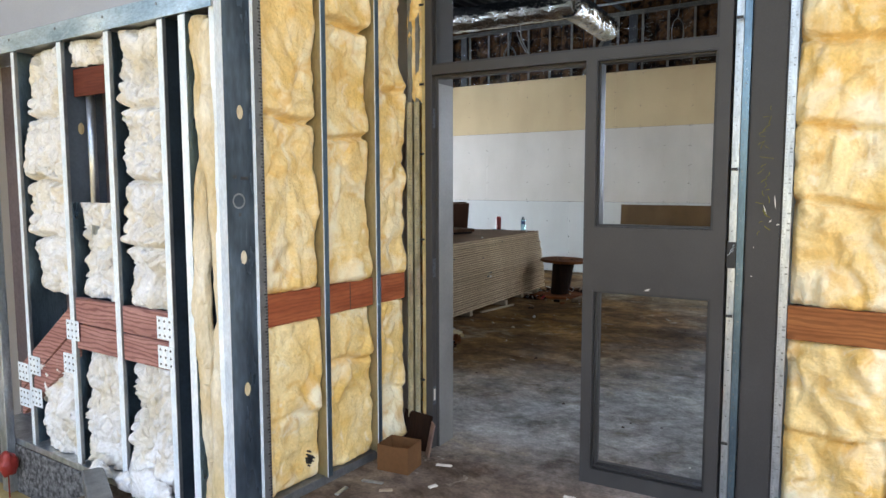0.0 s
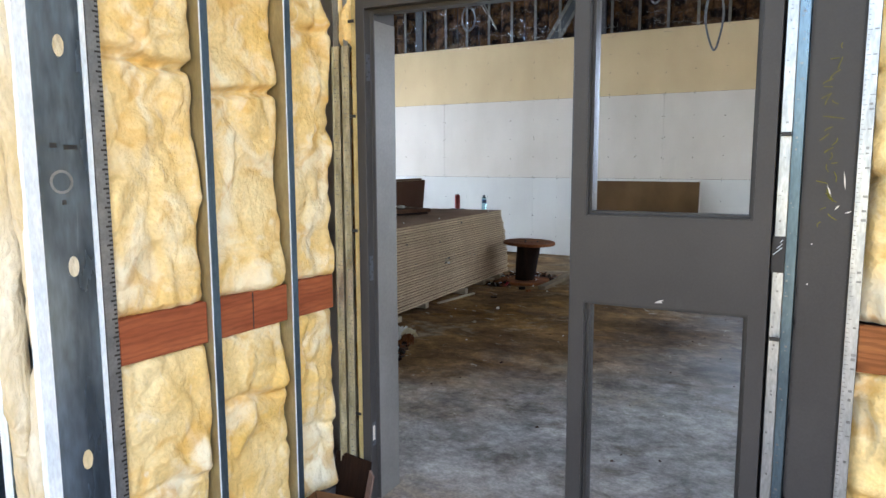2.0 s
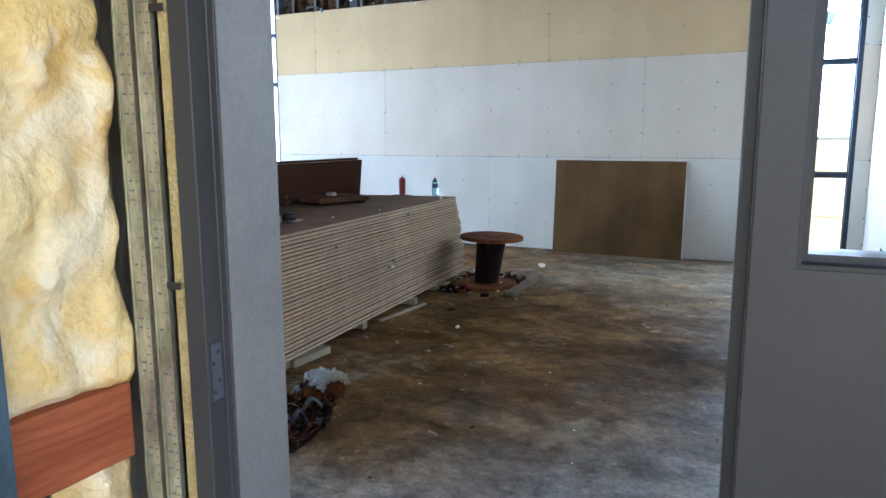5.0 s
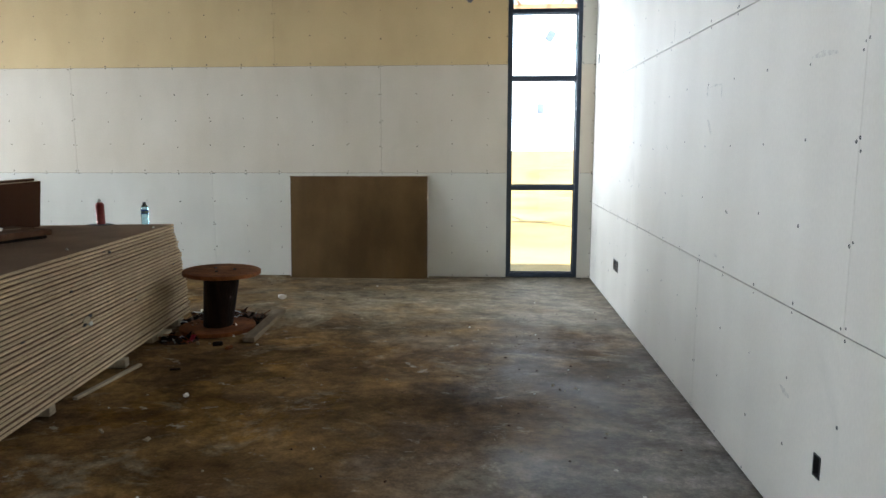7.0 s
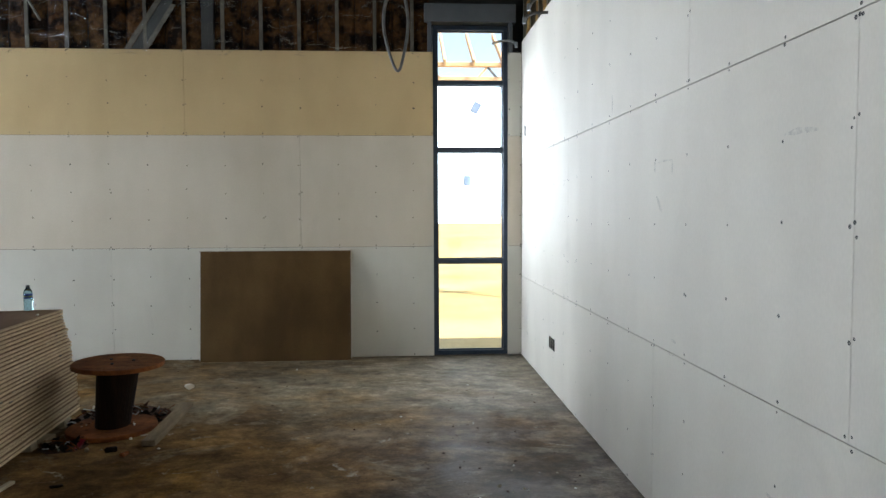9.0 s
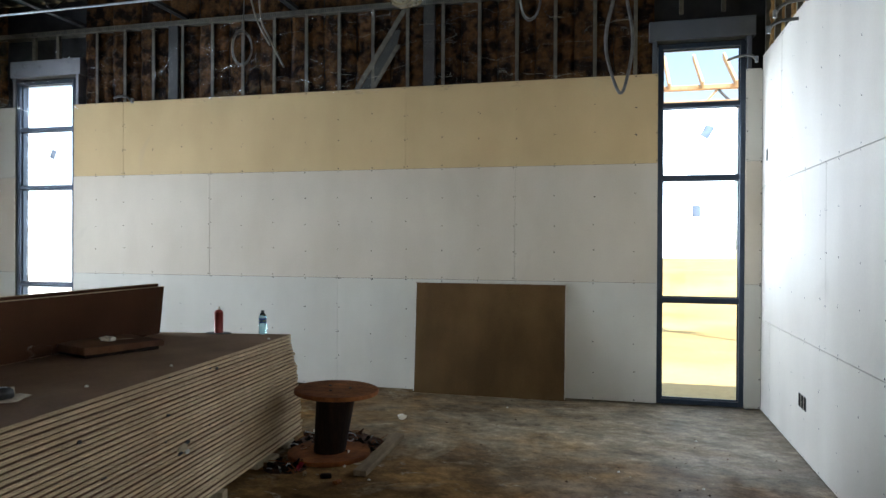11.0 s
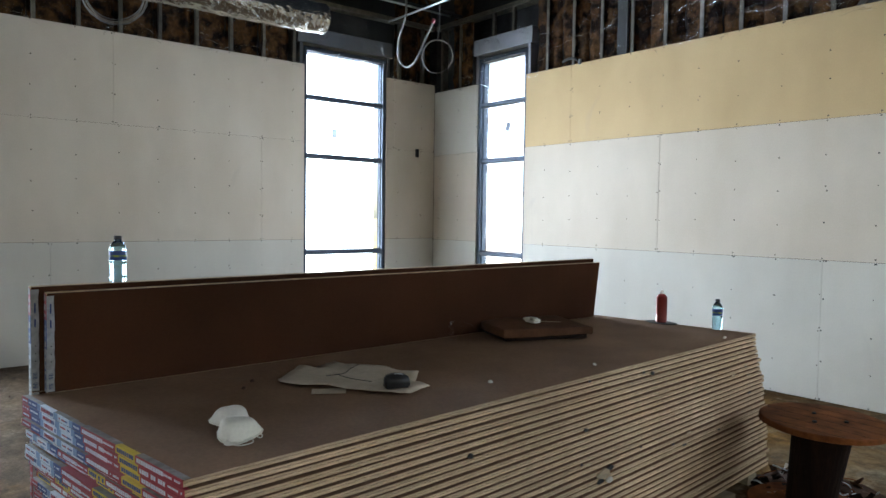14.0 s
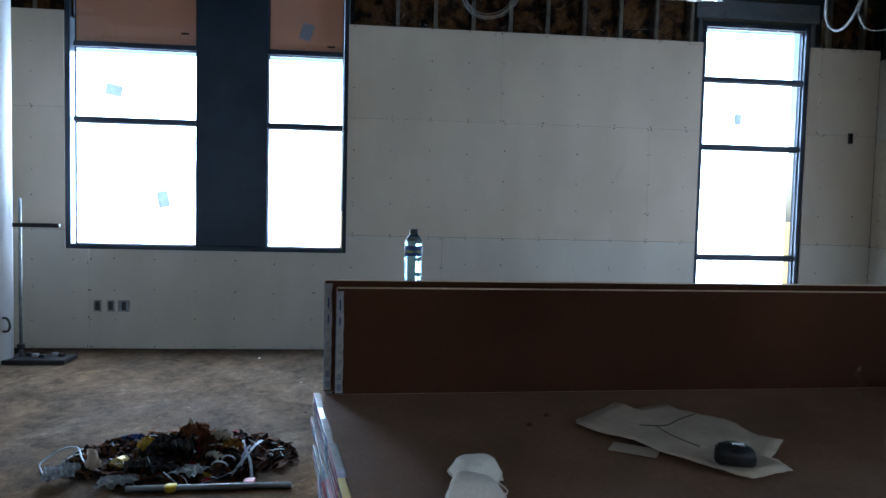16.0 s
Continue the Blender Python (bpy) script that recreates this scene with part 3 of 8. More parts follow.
def tube(bm, pts, r, seg=8, cap=True, mi=0):
    """A round tube along points; r one radius or one a point."""
    pts = [Vector(p) for p in pts]
    rings, up = [], None
    for i, p in enumerate(pts):
        d = (pts[min(i + 1, len(pts) - 1)] - pts[max(i - 1, 0)]).normalized()
        if up is None:
            up = d.orthogonal().normalized()
        up = (up - d * up.dot(d)).normalized()
        side = d.cross(up)
        rad = r[i] if isinstance(r, (list, tuple)) else r
        rings.append([bm.verts.new(p + rad * (math.cos(2 * math.pi * k / seg) * up + math.sin(2 * math.pi * k / seg) * side)) for k in range(seg)])
    for a, b in zip(rings, rings[1:]):
        for k in range(seg):
            f = bm.faces.new((a[k], a[(k + 1) % seg], b[(k + 1) % seg], b[k]))
            f.material_index = mi
    if cap:
        bm.faces.new(rings[0][::-1]).material_index = mi
        bm.faces.new(rings[-1]).material_index = mi
    return bm


def lathe(bm, prof, seg=20, at=(0, 0, 0), mi=0):
    """A profile of (radius, height) turned round the upright axis."""
    return tube(bm, [(at[0], at[1], at[2] + h + 1e-5 * i) for i, (r, h) in enumerate(prof)], [max(r, 1e-4) for r, h in prof], seg, True, mi)


def smooth_path(pts, n=8):
    """Points of a rounded curve through the given ones."""
    p = [Vector(q) for q in pts]
    p = [p[0]] + p + [p[-1]]
    out = []
    for i in range(1, len(p) - 2):
        for k in range(n):
            t = k / n
            out.append(0.5 * (2 * p[i] + (p[i + 1] - p[i - 1]) * t + (2 * p[i - 1] - 5 * p[i] + 4 * p[i + 1] - p[i + 2]) * t * t
                              + (3 * p[i] - p[i - 1] - 3 * p[i + 1] + p[i + 2]) * t ** 3))
    return out + [p[-2]]


def cut(rects, hole):
    """Rectangles (u0, u1, v0, v1) with one hole taken out."""
    h0, h1, k0, k1 = hole
    out = []
    for u0, u1, v0, v1 in rects:
        if h1 <= u0 or h0 >= u1 or k1 <= v0 or k0 >= v1:
            out.append((u0, u1, v0, v1))
            continue
        if h0 > u0:
            out.append((u0, h0, v0, v1))
        if h1 < u1:
            out.append((h1, u1, v0, v1))
        a, b = max(u0, h0), min(u1, h1)
        if k0 > v0:
            out.append((a, b, v0, k0))
        if k1 < v1:
            out.append((a, b, k1, v1))
    return out


def batt(u0, u1, v0, v1, place, bulge=0.03, seed=0, creases=(), step=0.012, back=0.05, wrinkle=1.0, ragged=1.0, crinkle=0.0, billow=0.0):
    """A bay of glass wool: a puffed, torn and creased face with ragged rims. place(u, v, d) gives the world point d in front of the wall."""
    nu, nv = max(6, int((u1 - u0) / step)), max(6, int((v1 - v0) / step))
    verts, faces = [], []
    for j in range(nv + 1):
        v = v0 + (v1 - v0) * j / nv
        for i in range(nu + 1):
            u = u0 + (u1 - u0) * i / nu
            e = min(u - u0, (u1 - u) * (1 - ragged * (0.45 - 0.35 * noise.noise(Vector((v * 5, seed, 1))))))
            g = min(v - v0, v1 - v)
            rim = min(1, (e + 0.006) / 0.030) ** 0.5 * min(1, (g + 0.008) / 0.03) ** 0.5
            p = Vector((u * 3.4, v * 2.0, seed * 7.3))
            big = noise.noise(p)
            mid = noise.noise(p * 2.7 + Vector((5, 1, 2)))
            warp = Vector((u * 7 + 1.4 * mid, v * 4.2 + 1.6 * big, seed * 3.1))
            fold = 1 - min(1, abs(noise.noise(warp)) * 3.2)
            tear = 1 - min(1, abs(noise.noise(warp * 2.3 + Vector((3, 7, 1)))) * 3.0)
            small = noise.noise(Vector((u * 30, v * 30, seed))) + 0.6 * noise.noise(Vector((u * 75, v * 60, seed + 4)))
            calm = 0.5 + 0.5 * noise.noise(Vector((u * 2.2, v * 2.6, seed + 9.7)))
            d = -back * (1 - rim) + bulge * (1.3 * big + 0.5 * mid) - wrinkle * ((0.004 + 0.030 * calm * calm) * fold ** 4 + 0.009 * calm * tear ** 3 - 0.0032 * small)
            cell = noise.voronoi(Vector((u * 5.0 + 1.2 * mid, v * 3.4 + 1.2 * big, seed * 2.3)))[0]
            d += wrinkle * 0.024 * (min(1.0, (cell[1] - cell[0]) / 0.5) ** 0.6 - 0.6)
            fibre = 1 - min(1, abs(noise.noise(Vector((u * 15 + 3 * mid, v * 8 + 3 * big, seed + 2.2)))) * 3.0)
            d -= wrinkle * 0.0060 * (0.3 + calm) * fibre ** 2
            if billow:
                q = Vector((u * 6.5 + 0.9 * mid + seed * 1.7, v * 4.6 + 0.9 * big, seed * 4.1))
                c2 = noise.voronoi(q)[0]
                c3 = noise.voronoi(q * 2.1 + Vector((2, 3, 1)))[0]
                d += billow * ((min(1.0, (c2[1] - c2[0]) * 1.5) - 0.55) + 0.35 * (min(1.0, (c3[1] - c3[0]) * 1.4) - 0.5)) + 0.4 * billow * noise.noise(q * 0.8)
            if crinkle:
                hair = abs(noise.noise(Vector((u * 20 + v * 7 + 5 * mid, v * 11 - u * 5 + 5 * big, seed + 6.1))))
                hair2 = abs(noise.noise(Vector((u * 9 - v * 6 + 3 * big, v * 9 + u * 7 + 3 * mid, seed + 8.3))))
                d -= crinkle * (0.010 * (1 - min(1, hair * 3.2)) ** 2 + 0.020 * (1 - min(1, hair2 * 3.6)) ** 3)
            for cv, depth in creases:
                w = v - cv - 0.05 * noise.noise(Vector((u * 5, seed, cv)))
                d -= depth * math.exp(-(w / 0.016) ** 2)
                if 0 < w < 0.16:
                    d += 0.45 * depth * (1 - w / 0.16)
            d = min(d, 0.004 + 0.9 * max(0.0, min(u - u0, u1 - u)))
            verts.append(place(u, v, d))
            if i and j:
                a = j * (nu + 1) + i
                faces.append((a - nu - 2, a - nu - 1, a, a - 1))
    me = bpy.data.meshes.new("mesh")
    me.from_pydata(verts, [], faces)
    me.polygons.foreach_set("use_smooth", [True] * len(faces))
    return me


def stud_bm(bm, a, b, side, depth, z0, z1, run="x", flange=0.041, face=-1, th=0.0025):
    """A steel C stud drawn from one profile: web, two flanges and lips. a: where it stands along the wall, b: the wall face, face: which way the face looks."""
    s, lip = -face, 0.012
    c = [(0, 0), (flange, 0), (flange, lip), (flange - th, lip), (flange - th, th), (th, th), (th, depth - th), (flange - th, depth - th),
         (flange - th, depth - lip), (flange, depth - lip), (flange, depth), (0, depth)]
    pts = [(a + side * u, b + s * v) for u, v in c]
    return prism(bm, pts if run == "x" else [(v, u) for u, v in pts], z0, z1)

# ---- ground and floor ----
bm = box(B(), -1, 1, -1, 1, -0.02, 0)
bmesh.ops.scale(bm, vec=(400, 400, 1), verts=bm.verts)
bmesh.ops.translate(bm, vec=(0, 0, -0.30), verts=bm.verts)
ground = tagged(part("ground", bm, M_GROUND, None), "dry pale sandy ground round the building", "ground", kind="structure")

bm = B()
prism(bm, [(-10.1, 1.455), (-2.83, 1.455), (-2.83, 0.2), (-3.6, -4.0), (5.0, -4.0), (5.0, 3.12), (0.2, 3.12), (0.2, 10.95), (-10.1, 10.95)], -0.30, 0.0)
floor = tagged(part("floor", bm, M_FLOOR, None), "bare concrete slab under brown dust and scuffs", "floor", kind="structure")

bm = softbox(-4.5, -2.84, 1.437, 1.453, -0.295, -0.002, 0.004)
footing = tagged(part("footing", bm, M_SLABEDGE, None), "rough speckled concrete footing under the stud wall", "footing", kind="structure")


# ---- windows ----
def window(name, label, place, u0, u1, z0, z1, bars, stickers=(), bays=None, solid=()):
    """An aluminium window in a wall. place(u, d, z): d metres behind the wall's face."""
    th = thing(name, label, "window", kind="structure", at=place((u0 + u1) / 2, 0.08, z0))

    def slab(bm, a, b, c, d, e, f):
        p, q = place(a, c, e), place(b, d, f)
        return box(bm, min(p[0], q[0]), max(p[0], q[0]), min(p[1], q[1]), max(p[1], q[1]), e, f)

    def soft(a, b, c, d, e, f, r=0.004):
        bm = slab(B(), a, b, c, d, e, f)
        bmesh.ops.bevel(bm, geom=bm.edges[:], offset=r, segments=1, affect="EDGES")
        return bm

    fr = 0.048
    for a, b in ((u0, u0 + fr), (u1 - fr, u1)):
        part("jamb", soft(a, b, 0.02, 0.15, z0, z1), M_FRAME, th, w=True)
    part("head", soft(u0 + fr, u1 - fr, 0.02, 0.15, z1 - fr, z1), M_FRAME, th, w=True)
    part("sill", soft(u0 + fr, u1 - fr, 0.015, 0.15, z0, z0 + fr), M_FRAME, th, w=True)
    bays = bays or [(u0 + fr, u1 - fr)]
    for (a, b), (c, d) in zip(bays, bays[1:]):
        part("mullion_panel", soft(b, c, 0.03, 0.13, z0 + fr, z1 - fr), M_FRAME, th, "wide dark aluminium mullion panel", w=True)
    for a, b in bays:
        levels = [z0 + fr] + [v for q in bars for v in (q - 0.024, q + 0.024)] + [z1 - fr]
        for q in bars:
            part("transom", soft(a, b, 0.025, 0.14, q - 0.024, q + 0.024), M_FRAME, th, w=True)
        for k in range(0, len(levels), 2):
            e, f = levels[k], levels[k + 1]
            if k // 2 in solid:
                part("spandrel", slab(B(), a, b, 0.088, 0.10, e, f), M_TAN, th, "tan spandrel board behind the pane", w=True)
            pane = part("pane", slab(B(), a, b, 0.078, 0.084, e, f), M_GLASS, th, w=True)
            pane.visible_shadow = False
            bead = B()
            for p in ((a, a + 0.012, e, f), (b - 0.012, b, e, f), (a + 0.012, b - 0.012, e, e + 0.012), (a + 0.012, b - 0.012, f - 0.012, f)):
                slab(bead, p[0], p[1], 0.066, 0.077, p[2], p[3])
            part("glazing_bead", bead, M_FRAME, th, w=True)
    for u, z, tilt, s in stickers:
        bm = B()
        vs = []
        for du, dz in ((-0.5, -0.72), (0.5, -0.72), (0.5, 0.72), (-0.5, 0.72)):
            c, si = math.cos(tilt), math.sin(tilt)
            vs.append(bm.verts.new(place(u + s * (du * c - dz * si), 0.074, z + s * (du * si + dz * c))))
        bm.faces.new(vs)
        ex = bmesh.ops.extrude_face_region(bm, geom=bm.faces[:])
        off = Vector(place(0, 0.002, 0)) - Vector(place(0, 0, 0))
        bmesh.ops.translate(bm, vec=off, verts=[v for v in ex["geom"] if isinstance(v, bmesh.types.BMVert)])
        part("sticker", bm, M_STICKER, th, "small pale paper sticker on the glass", w=True)
    return th


def at_far(u, d, z):
    return (u, FY + d, z)


def at_left(u, d, z):
    return (LX - d, u, z)


def at_right(u, d, z):
    return (RX + d, u, z)


WIN_R = (-0.962, -0.135, 0.015, 3.65)
WIN_F = (-8.92, -8.02, 0.02, 3.69)
WIN_B = (8.605, 9.865, 0.02, 3.70)
WIN_C = (1.85, 4.715, 1.055, 3.98)
window("window_1", "tall narrow dark aluminium window with four panes and stickers", at_far, *WIN_R, (1.067, 2.299, 3.031),
       [(-0.484, 2.767, -0.5, 0.095), (-0.583, 1.963, 0.0, 0.085)])
window("window_2", "tall narrow dark aluminium window beside the corner", at_far, *WIN_F, (1.077, 2.321, 3.067), [(-8.40, 2.75, -0.4, 0.08)])
window("window_3", "tall dark aluminium window with four panes next to the corner", at_left, *WIN_B, (1.082, 2.325, 3.076), [(9.086, 2.646, 0.0, 0.085)])
win_c = window("window_4", "wide dark aluminium double window with tan boards behind its top panes", at_left, *WIN_C, (2.385, 3.15),
       [(2.313, 2.697, 1.35, 0.12), (2.806, 1.585, 0.2, 0.12), (4.268, 3.385, -0.3, 0.12)], bays=[(1.93, 3.148), (3.88, 4.66)], solid=(2,))
for u, z in ((3.024, 3.307), (4.524, 3.239)):
    part("label_bar", box(B(), LX - 0.0775, LX - 0.0755, u - 0.040, u + 0.040, z - 0.010, z + 0.010), M_BLACK, win_c, "small dark printed label", w=True)

# ---- outer walls ----
BAY = 0.4064


def upper_studs(name, wall, place, u0, u1, z0, z1, skip=(), mat_=None, depth=STUD, off=0.0):
    """The bare stud frame over the boards: one stud a bay, each a part."""
    u = u0 + off
    while u < u1:
        if not any(a < u < b for a, b in skip):
            c = [(0, SHEET), (0.036, SHEET), (0.036, SHEET + 0.012), (0.0335, SHEET + 0.012), (0.0335, SHEET + 0.0025), (0.0025, SHEET + 0.0025), (0.0025, depth), (0, depth)]
            bm = prism(B(), [place(u + p, q, 0)[:2] for p, q in c], z0, z1)
            part("stud", bm, mat_ or M_GALVU, wall, w=True)
        u += BAY


def rect_part(name, wall, place, r, d0, d1, material, label="", bevel=0.0):
    p, q = place(r[0], d0, r[2]), place(r[1], d1, r[3])
    bm = box(B(), min(p[0], q[0]), max(p[0], q[0]), min(p[1], q[1]), max(p[1], q[1]), r[2], r[3])
    if bevel:
        bmesh.ops.bevel(bm, geom=bm.edges[:], offset=bevel, segments=1, affect="EDGES")
    return part(name, bm, material, wall, label, w=True)


def shell(wall, place, span, holes, d0=STUD + 0.002, d1=STUD + 0.06, z1=DECK):
    rects = [(span[0], span[1], -0.28, z1)]
    for h in holes:
        rects = cut(rects, h)
    for r in rects:
        rect_part("sheathing", wall, place, r, d0, d1, M_JOIST)


def upper_wool(wall, place, u0, u1, z0, z1, skip=(), seed=0, material=M_BROWN, label="dark brown glass wool batt"):
    u = u0
    k = 0
    while u < u1:
        if not any(a < u + 0.2 < b for a, b in skip):
            me = batt(u + 0.004, min(u + BAY, u1) - 0.002, z0, z1, lambda a, v, d: place(a, 0.055 - d, v), 0.022, seed + k, (), step=0.03, back=0.05)
            part("wool_batt", me, material, wall, label, w=True)
        u += BAY
        k += 1


def film(wall, place, u0, u1, z0, z1, seed=0):
    """Loose clear sheet over the wool, drawn into long sharp creases between its staples."""
    verts, faces, nu, nv = [], [], int((u1 - u0) / 0.03), 34
    for j in range(nv + 1):
        for i in range(nu + 1):
            u, v = u0 + (u1 - u0) * i / nu, z0 + (z1 - z0) * j / nv
            q = noise.noise(Vector((u * 1.1, v * 1.6, seed + 4)))
            d = 0.014 * noise.noise(Vector((u * 2.3 + v * 2, v * 3.5 - u, seed)))
            for turn, sc, amp in ((0.35, 2.2, 0.022), (-0.9, 3.1, 0.016), (1.4, 4.3, 0.008)):
                a, b = u * math.cos(turn) + v * math.sin(turn), v * math.cos(turn) - u * math.sin(turn)
                d -= amp * max(0.0, 1 - abs(noise.noise(Vector((a * 0.9 + q, b * sc, seed + turn)))) * 9) * (0.4 + 0.6 * q)
            verts.append(place(u, max(-0.05, min(0.0145, d)), v))
            if i and j:
                a = j * (nu + 1) + i
                faces.append((a - nu - 2, a - nu - 1, a, a - 1))
    me = bpy.data.meshes.new("mesh")
    me.from_pydata(verts, [], faces)
    me.polygons.foreach_set("use_smooth", [True] * len(faces))
    part("vapour_film", me, M_FILM, wall, "wrinkled clear plastic vapour film", w=True)


def header_box(wall, place, u0, u1, z0, z1, material=M_PRIMEL):
    """Boxed steel lintel over a window with its jack studs."""
    rect_part("lintel", wall, place, (u0 - 0.09, u1 + 0.09, z0, z1), 0.002, STUD, material, "boxed steel lintel", 0.004)
    for a in (u0 - 0.055, u1 + 0.012):
        rect_part("jack_stud", wall, place, (a, a + 0.043, 0.0 if u0 > -99 else z0, z0), 0.017, STUD, material, "", 0.003)


wall_far = thing("wall_far", "tall exterior wall boarded with drywall below open studs and brown insulation", "wall", kind="structure", at=(-4.9, FY, 0))
wall_left = thing("wall_left", "tall exterior wall boarded with drywall between bright windows", "wall", kind="structure", at=(LX, 5.5, 0))
wall_right = thing("wall_right", "long side wall boarded with pale unpainted drywall", "wall", kind="structure", at=(RX, 7, 0))

hf = [(WIN_R[0], WIN_R[1], 0.0, WIN_R[3]), (WIN_F[0], WIN_F[1], 0.0, WIN_F[3])]
hl = [(WIN_B[0], WIN_B[1], 0.0, WIN_B[3]), (WIN_C[0], WIN_C[1], WIN_C[2], WIN_C[3])]
shell(wall_far, at_far, (LX - 0.21, RX + 0.21), hf)
shell(wall_left, at_left, (0.3, FY + 0.15), hl)
shell(wall_right, at_right, (3.12, FY + 0.15), [])
SK_F = [(WIN_R[0] - 0.12, WIN_R[1] + 0.3), (WIN_F[0] - 0.12, WIN_F[1] + 0.1)]
upper_studs("stud", wall_far, at_far, LX + 0.02, RX, 3.30, TOP, SK_F, off=0.094)
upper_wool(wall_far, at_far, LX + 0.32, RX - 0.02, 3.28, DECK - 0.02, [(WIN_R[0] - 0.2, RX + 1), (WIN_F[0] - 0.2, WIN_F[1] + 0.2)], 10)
film(wall_far, at_far, LX + 0.05, WIN_R[0] - 0.1, 3.30, TOP, 1)
upper_studs("stud", wall_left, at_left, 0.6, FY, 3.40, TOP, [(WIN_B[0] - 0.12, WIN_B[1] + 0.1), (WIN_C[0] - 0.1, WIN_C[1] + 0.1)], off=0.135)
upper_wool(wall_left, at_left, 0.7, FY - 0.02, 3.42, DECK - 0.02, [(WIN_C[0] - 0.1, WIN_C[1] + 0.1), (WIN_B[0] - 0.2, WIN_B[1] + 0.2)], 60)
film(wall_left, at_left, WIN_C[1] + 0.15, FY - 0.03, 3.42, TOP, 5)
upper_studs("stud", wall_right, at_right, 3.2, FY, 3.46, TOP, (), off=0.15)
upper_wool(wall_right, at_right, 3.2, FY - 0.02, 3.42, DECK - 0.02, [], 110, M_BROWNLIT, "brown glass wool batt in a lit golden tone")
film(wall_right, at_right, 5.5, FY - 0.02, 3.44, TOP, 9)
for w, pl, a, b in ((wall_far, at_far, LX + 0.01, RX), (wall_left, at_left, 0.4, FY), (wall_right, at_right, 3.2, FY)):
    rect_part("head_track", w, pl, (a, b, TOP, TOP + 0.06), 0.004, STUD, M_GALVU, "slotted steel head track")
bm = B()
u = LX + 0.1
while u < RX - 0.1:
    box(bm, u, u + 0.007, FY + 0.0025, FY + 0.0038, TOP + 0.012, TOP + 0.048)
    u += 0.026
tagged(part("track_slot", bm, M_BLACK, wall_far, "row of upright slots in the head track", w=True), kind="stuff")
header_box(wall_far, at_far, WIN_R[0], WIN_R[1], 3.69, 3.885)
header_box(wall_far, at_far, WIN_F[0], WIN_F[1], 3.745, 3.95, M_LINTEL)
header_box(wall_left, at_left, WIN_B[0], WIN_B[1], 3.74, 3.94)
for a in (WIN_R[0] + 0.2, WIN_R[0] + 0.6, WIN_F[0] + 0.25, WIN_F[0] + 0.62):
    rect_part("stud", wall_far, at_far, (a, a + 0.04, 3.952, TOP), 0.016, 0.06, M_GALVU)
# steel posts and the cross brace in the far wall
for a in (-6.66, -3.44):
    rect_part("steel_post", wall_far, at_far, (a, a + 0.13, 3.2, TOP), 0.012, 0.05, M_COLUMN, "flat dark steel post", 0.003)
for x0, w0, x1, z1 in ((-4.275, 0.065, -3.77, 4.10), (-4.075, 0.055, -3.755, 3.815)):
    run = (x1 - x0) / (z1 - 3.33) * (TOP - 3.33) if z1 > 4 else x1 - x0
    zt = TOP if z1 > 4 else z1 + 0.02
    bm = prism(B(), [(x0, 3.33), (x0 + w0, 3.33), (x0 + run + w0, zt), (x0 + run, zt)], FY + 0.0125, FY + 0.0155, "y")
    part("brace_strap", bm, M_GALVU, wall_far, "diagonal flat steel brace", w=True)
part("brace_web", prism(B(), [(-4.205, 3.33), (-4.078, 3.33), (-3.755, 3.80), (-3.71, 4.0), (-3.77, 4.0)], FY + 0.020, FY + 0.024, "y"), M_COLUMN, wall_far, "dark channel behind the brace", w=True)

# inner wall towards the entry, and the wall behind the start of the walk
wall_front = thing("wall_front", "plain drywall partition round the entry recess", "wall", kind="structure", at=(-4, 1.72, 0))
part("partition", box(B(), -4.3, -2.175, 1.725, 1.74, 0.0, DECK), M_GYP, wall_front, w=True)
part("partition", box(B(), -4.316, -4.3, 0.3, 1.72, 0.0, DECK), M_GYP, wall_front, w=True)
part("partition", box(B(), LX - 0.2, -4.3, 0.285, 0.3, -0.28, DECK), M_GYP, wall_front, w=True)
part("partition", box(B(), -2.19, -2.175, 1.74, 2.96, 0.0, DECK), M_GYP, wall_front, w=True)
part("partition", box(B(), -2.175, RX, 3.03, 3.06, 3.06, DECK), M_GYP, wall_front, w=True)
part("partition", box(B(), -2.175, -1.82, 2.945, 2.96, 0.0, 3.05), M_GYP, wall_front, w=True)

# ---- roof ----
bm = B()
poly, x = [], -10.3
while x < 2.4:
    poly += [(x, DECK), (x + 0.045, DECK + 0.04), (x + 0.11, DECK + 0.04), (x + 0.155, DECK)]
    x += 0.20
poly += [(2.6, DECK + 0.2), (-10.3, DECK + 0.2)]
# reaches unseen past the entry, added to keep sun off its walls
prism(bm, poly, -2.2, 11.2, "y")
ceiling = tagged(part("ceiling", bm, M_DECK, None), "dark ribbed steel roof deck overhead", "ceiling", kind="structure")

joist = thing("roof_joist", "dark open-web steel roof joist under the deck", "joist", "roof joists", "structure", at=(0, 0, 0))
bm = B()
for z in (4.33, DECK - 0.05):
    for dx in (-0.035, 0.006):
        box(bm, dx, dx + 0.029, 0.35, FY + 0.14, z, z + 0.04)
part("chord", bm, M_JOIST, joist)
bm = B()
y = 0.5
k = 0
while y < FY - 0.3:
    tube(bm, [(0, y, 4.37 if k % 2 else 4.70), (0, y + 0.36, 4.70 if k % 2 else 4.37)], 0.011, 6)
    y += 0.36
    k += 1
part("web_rod", bm, M_JOIST, joist)
joist.matrix_basis = pose(-9.35, 0, 0)
for k in range(1, 7):
    copy_thing(joist, pose(-9.35 + 1.45 * k, 0, 0))

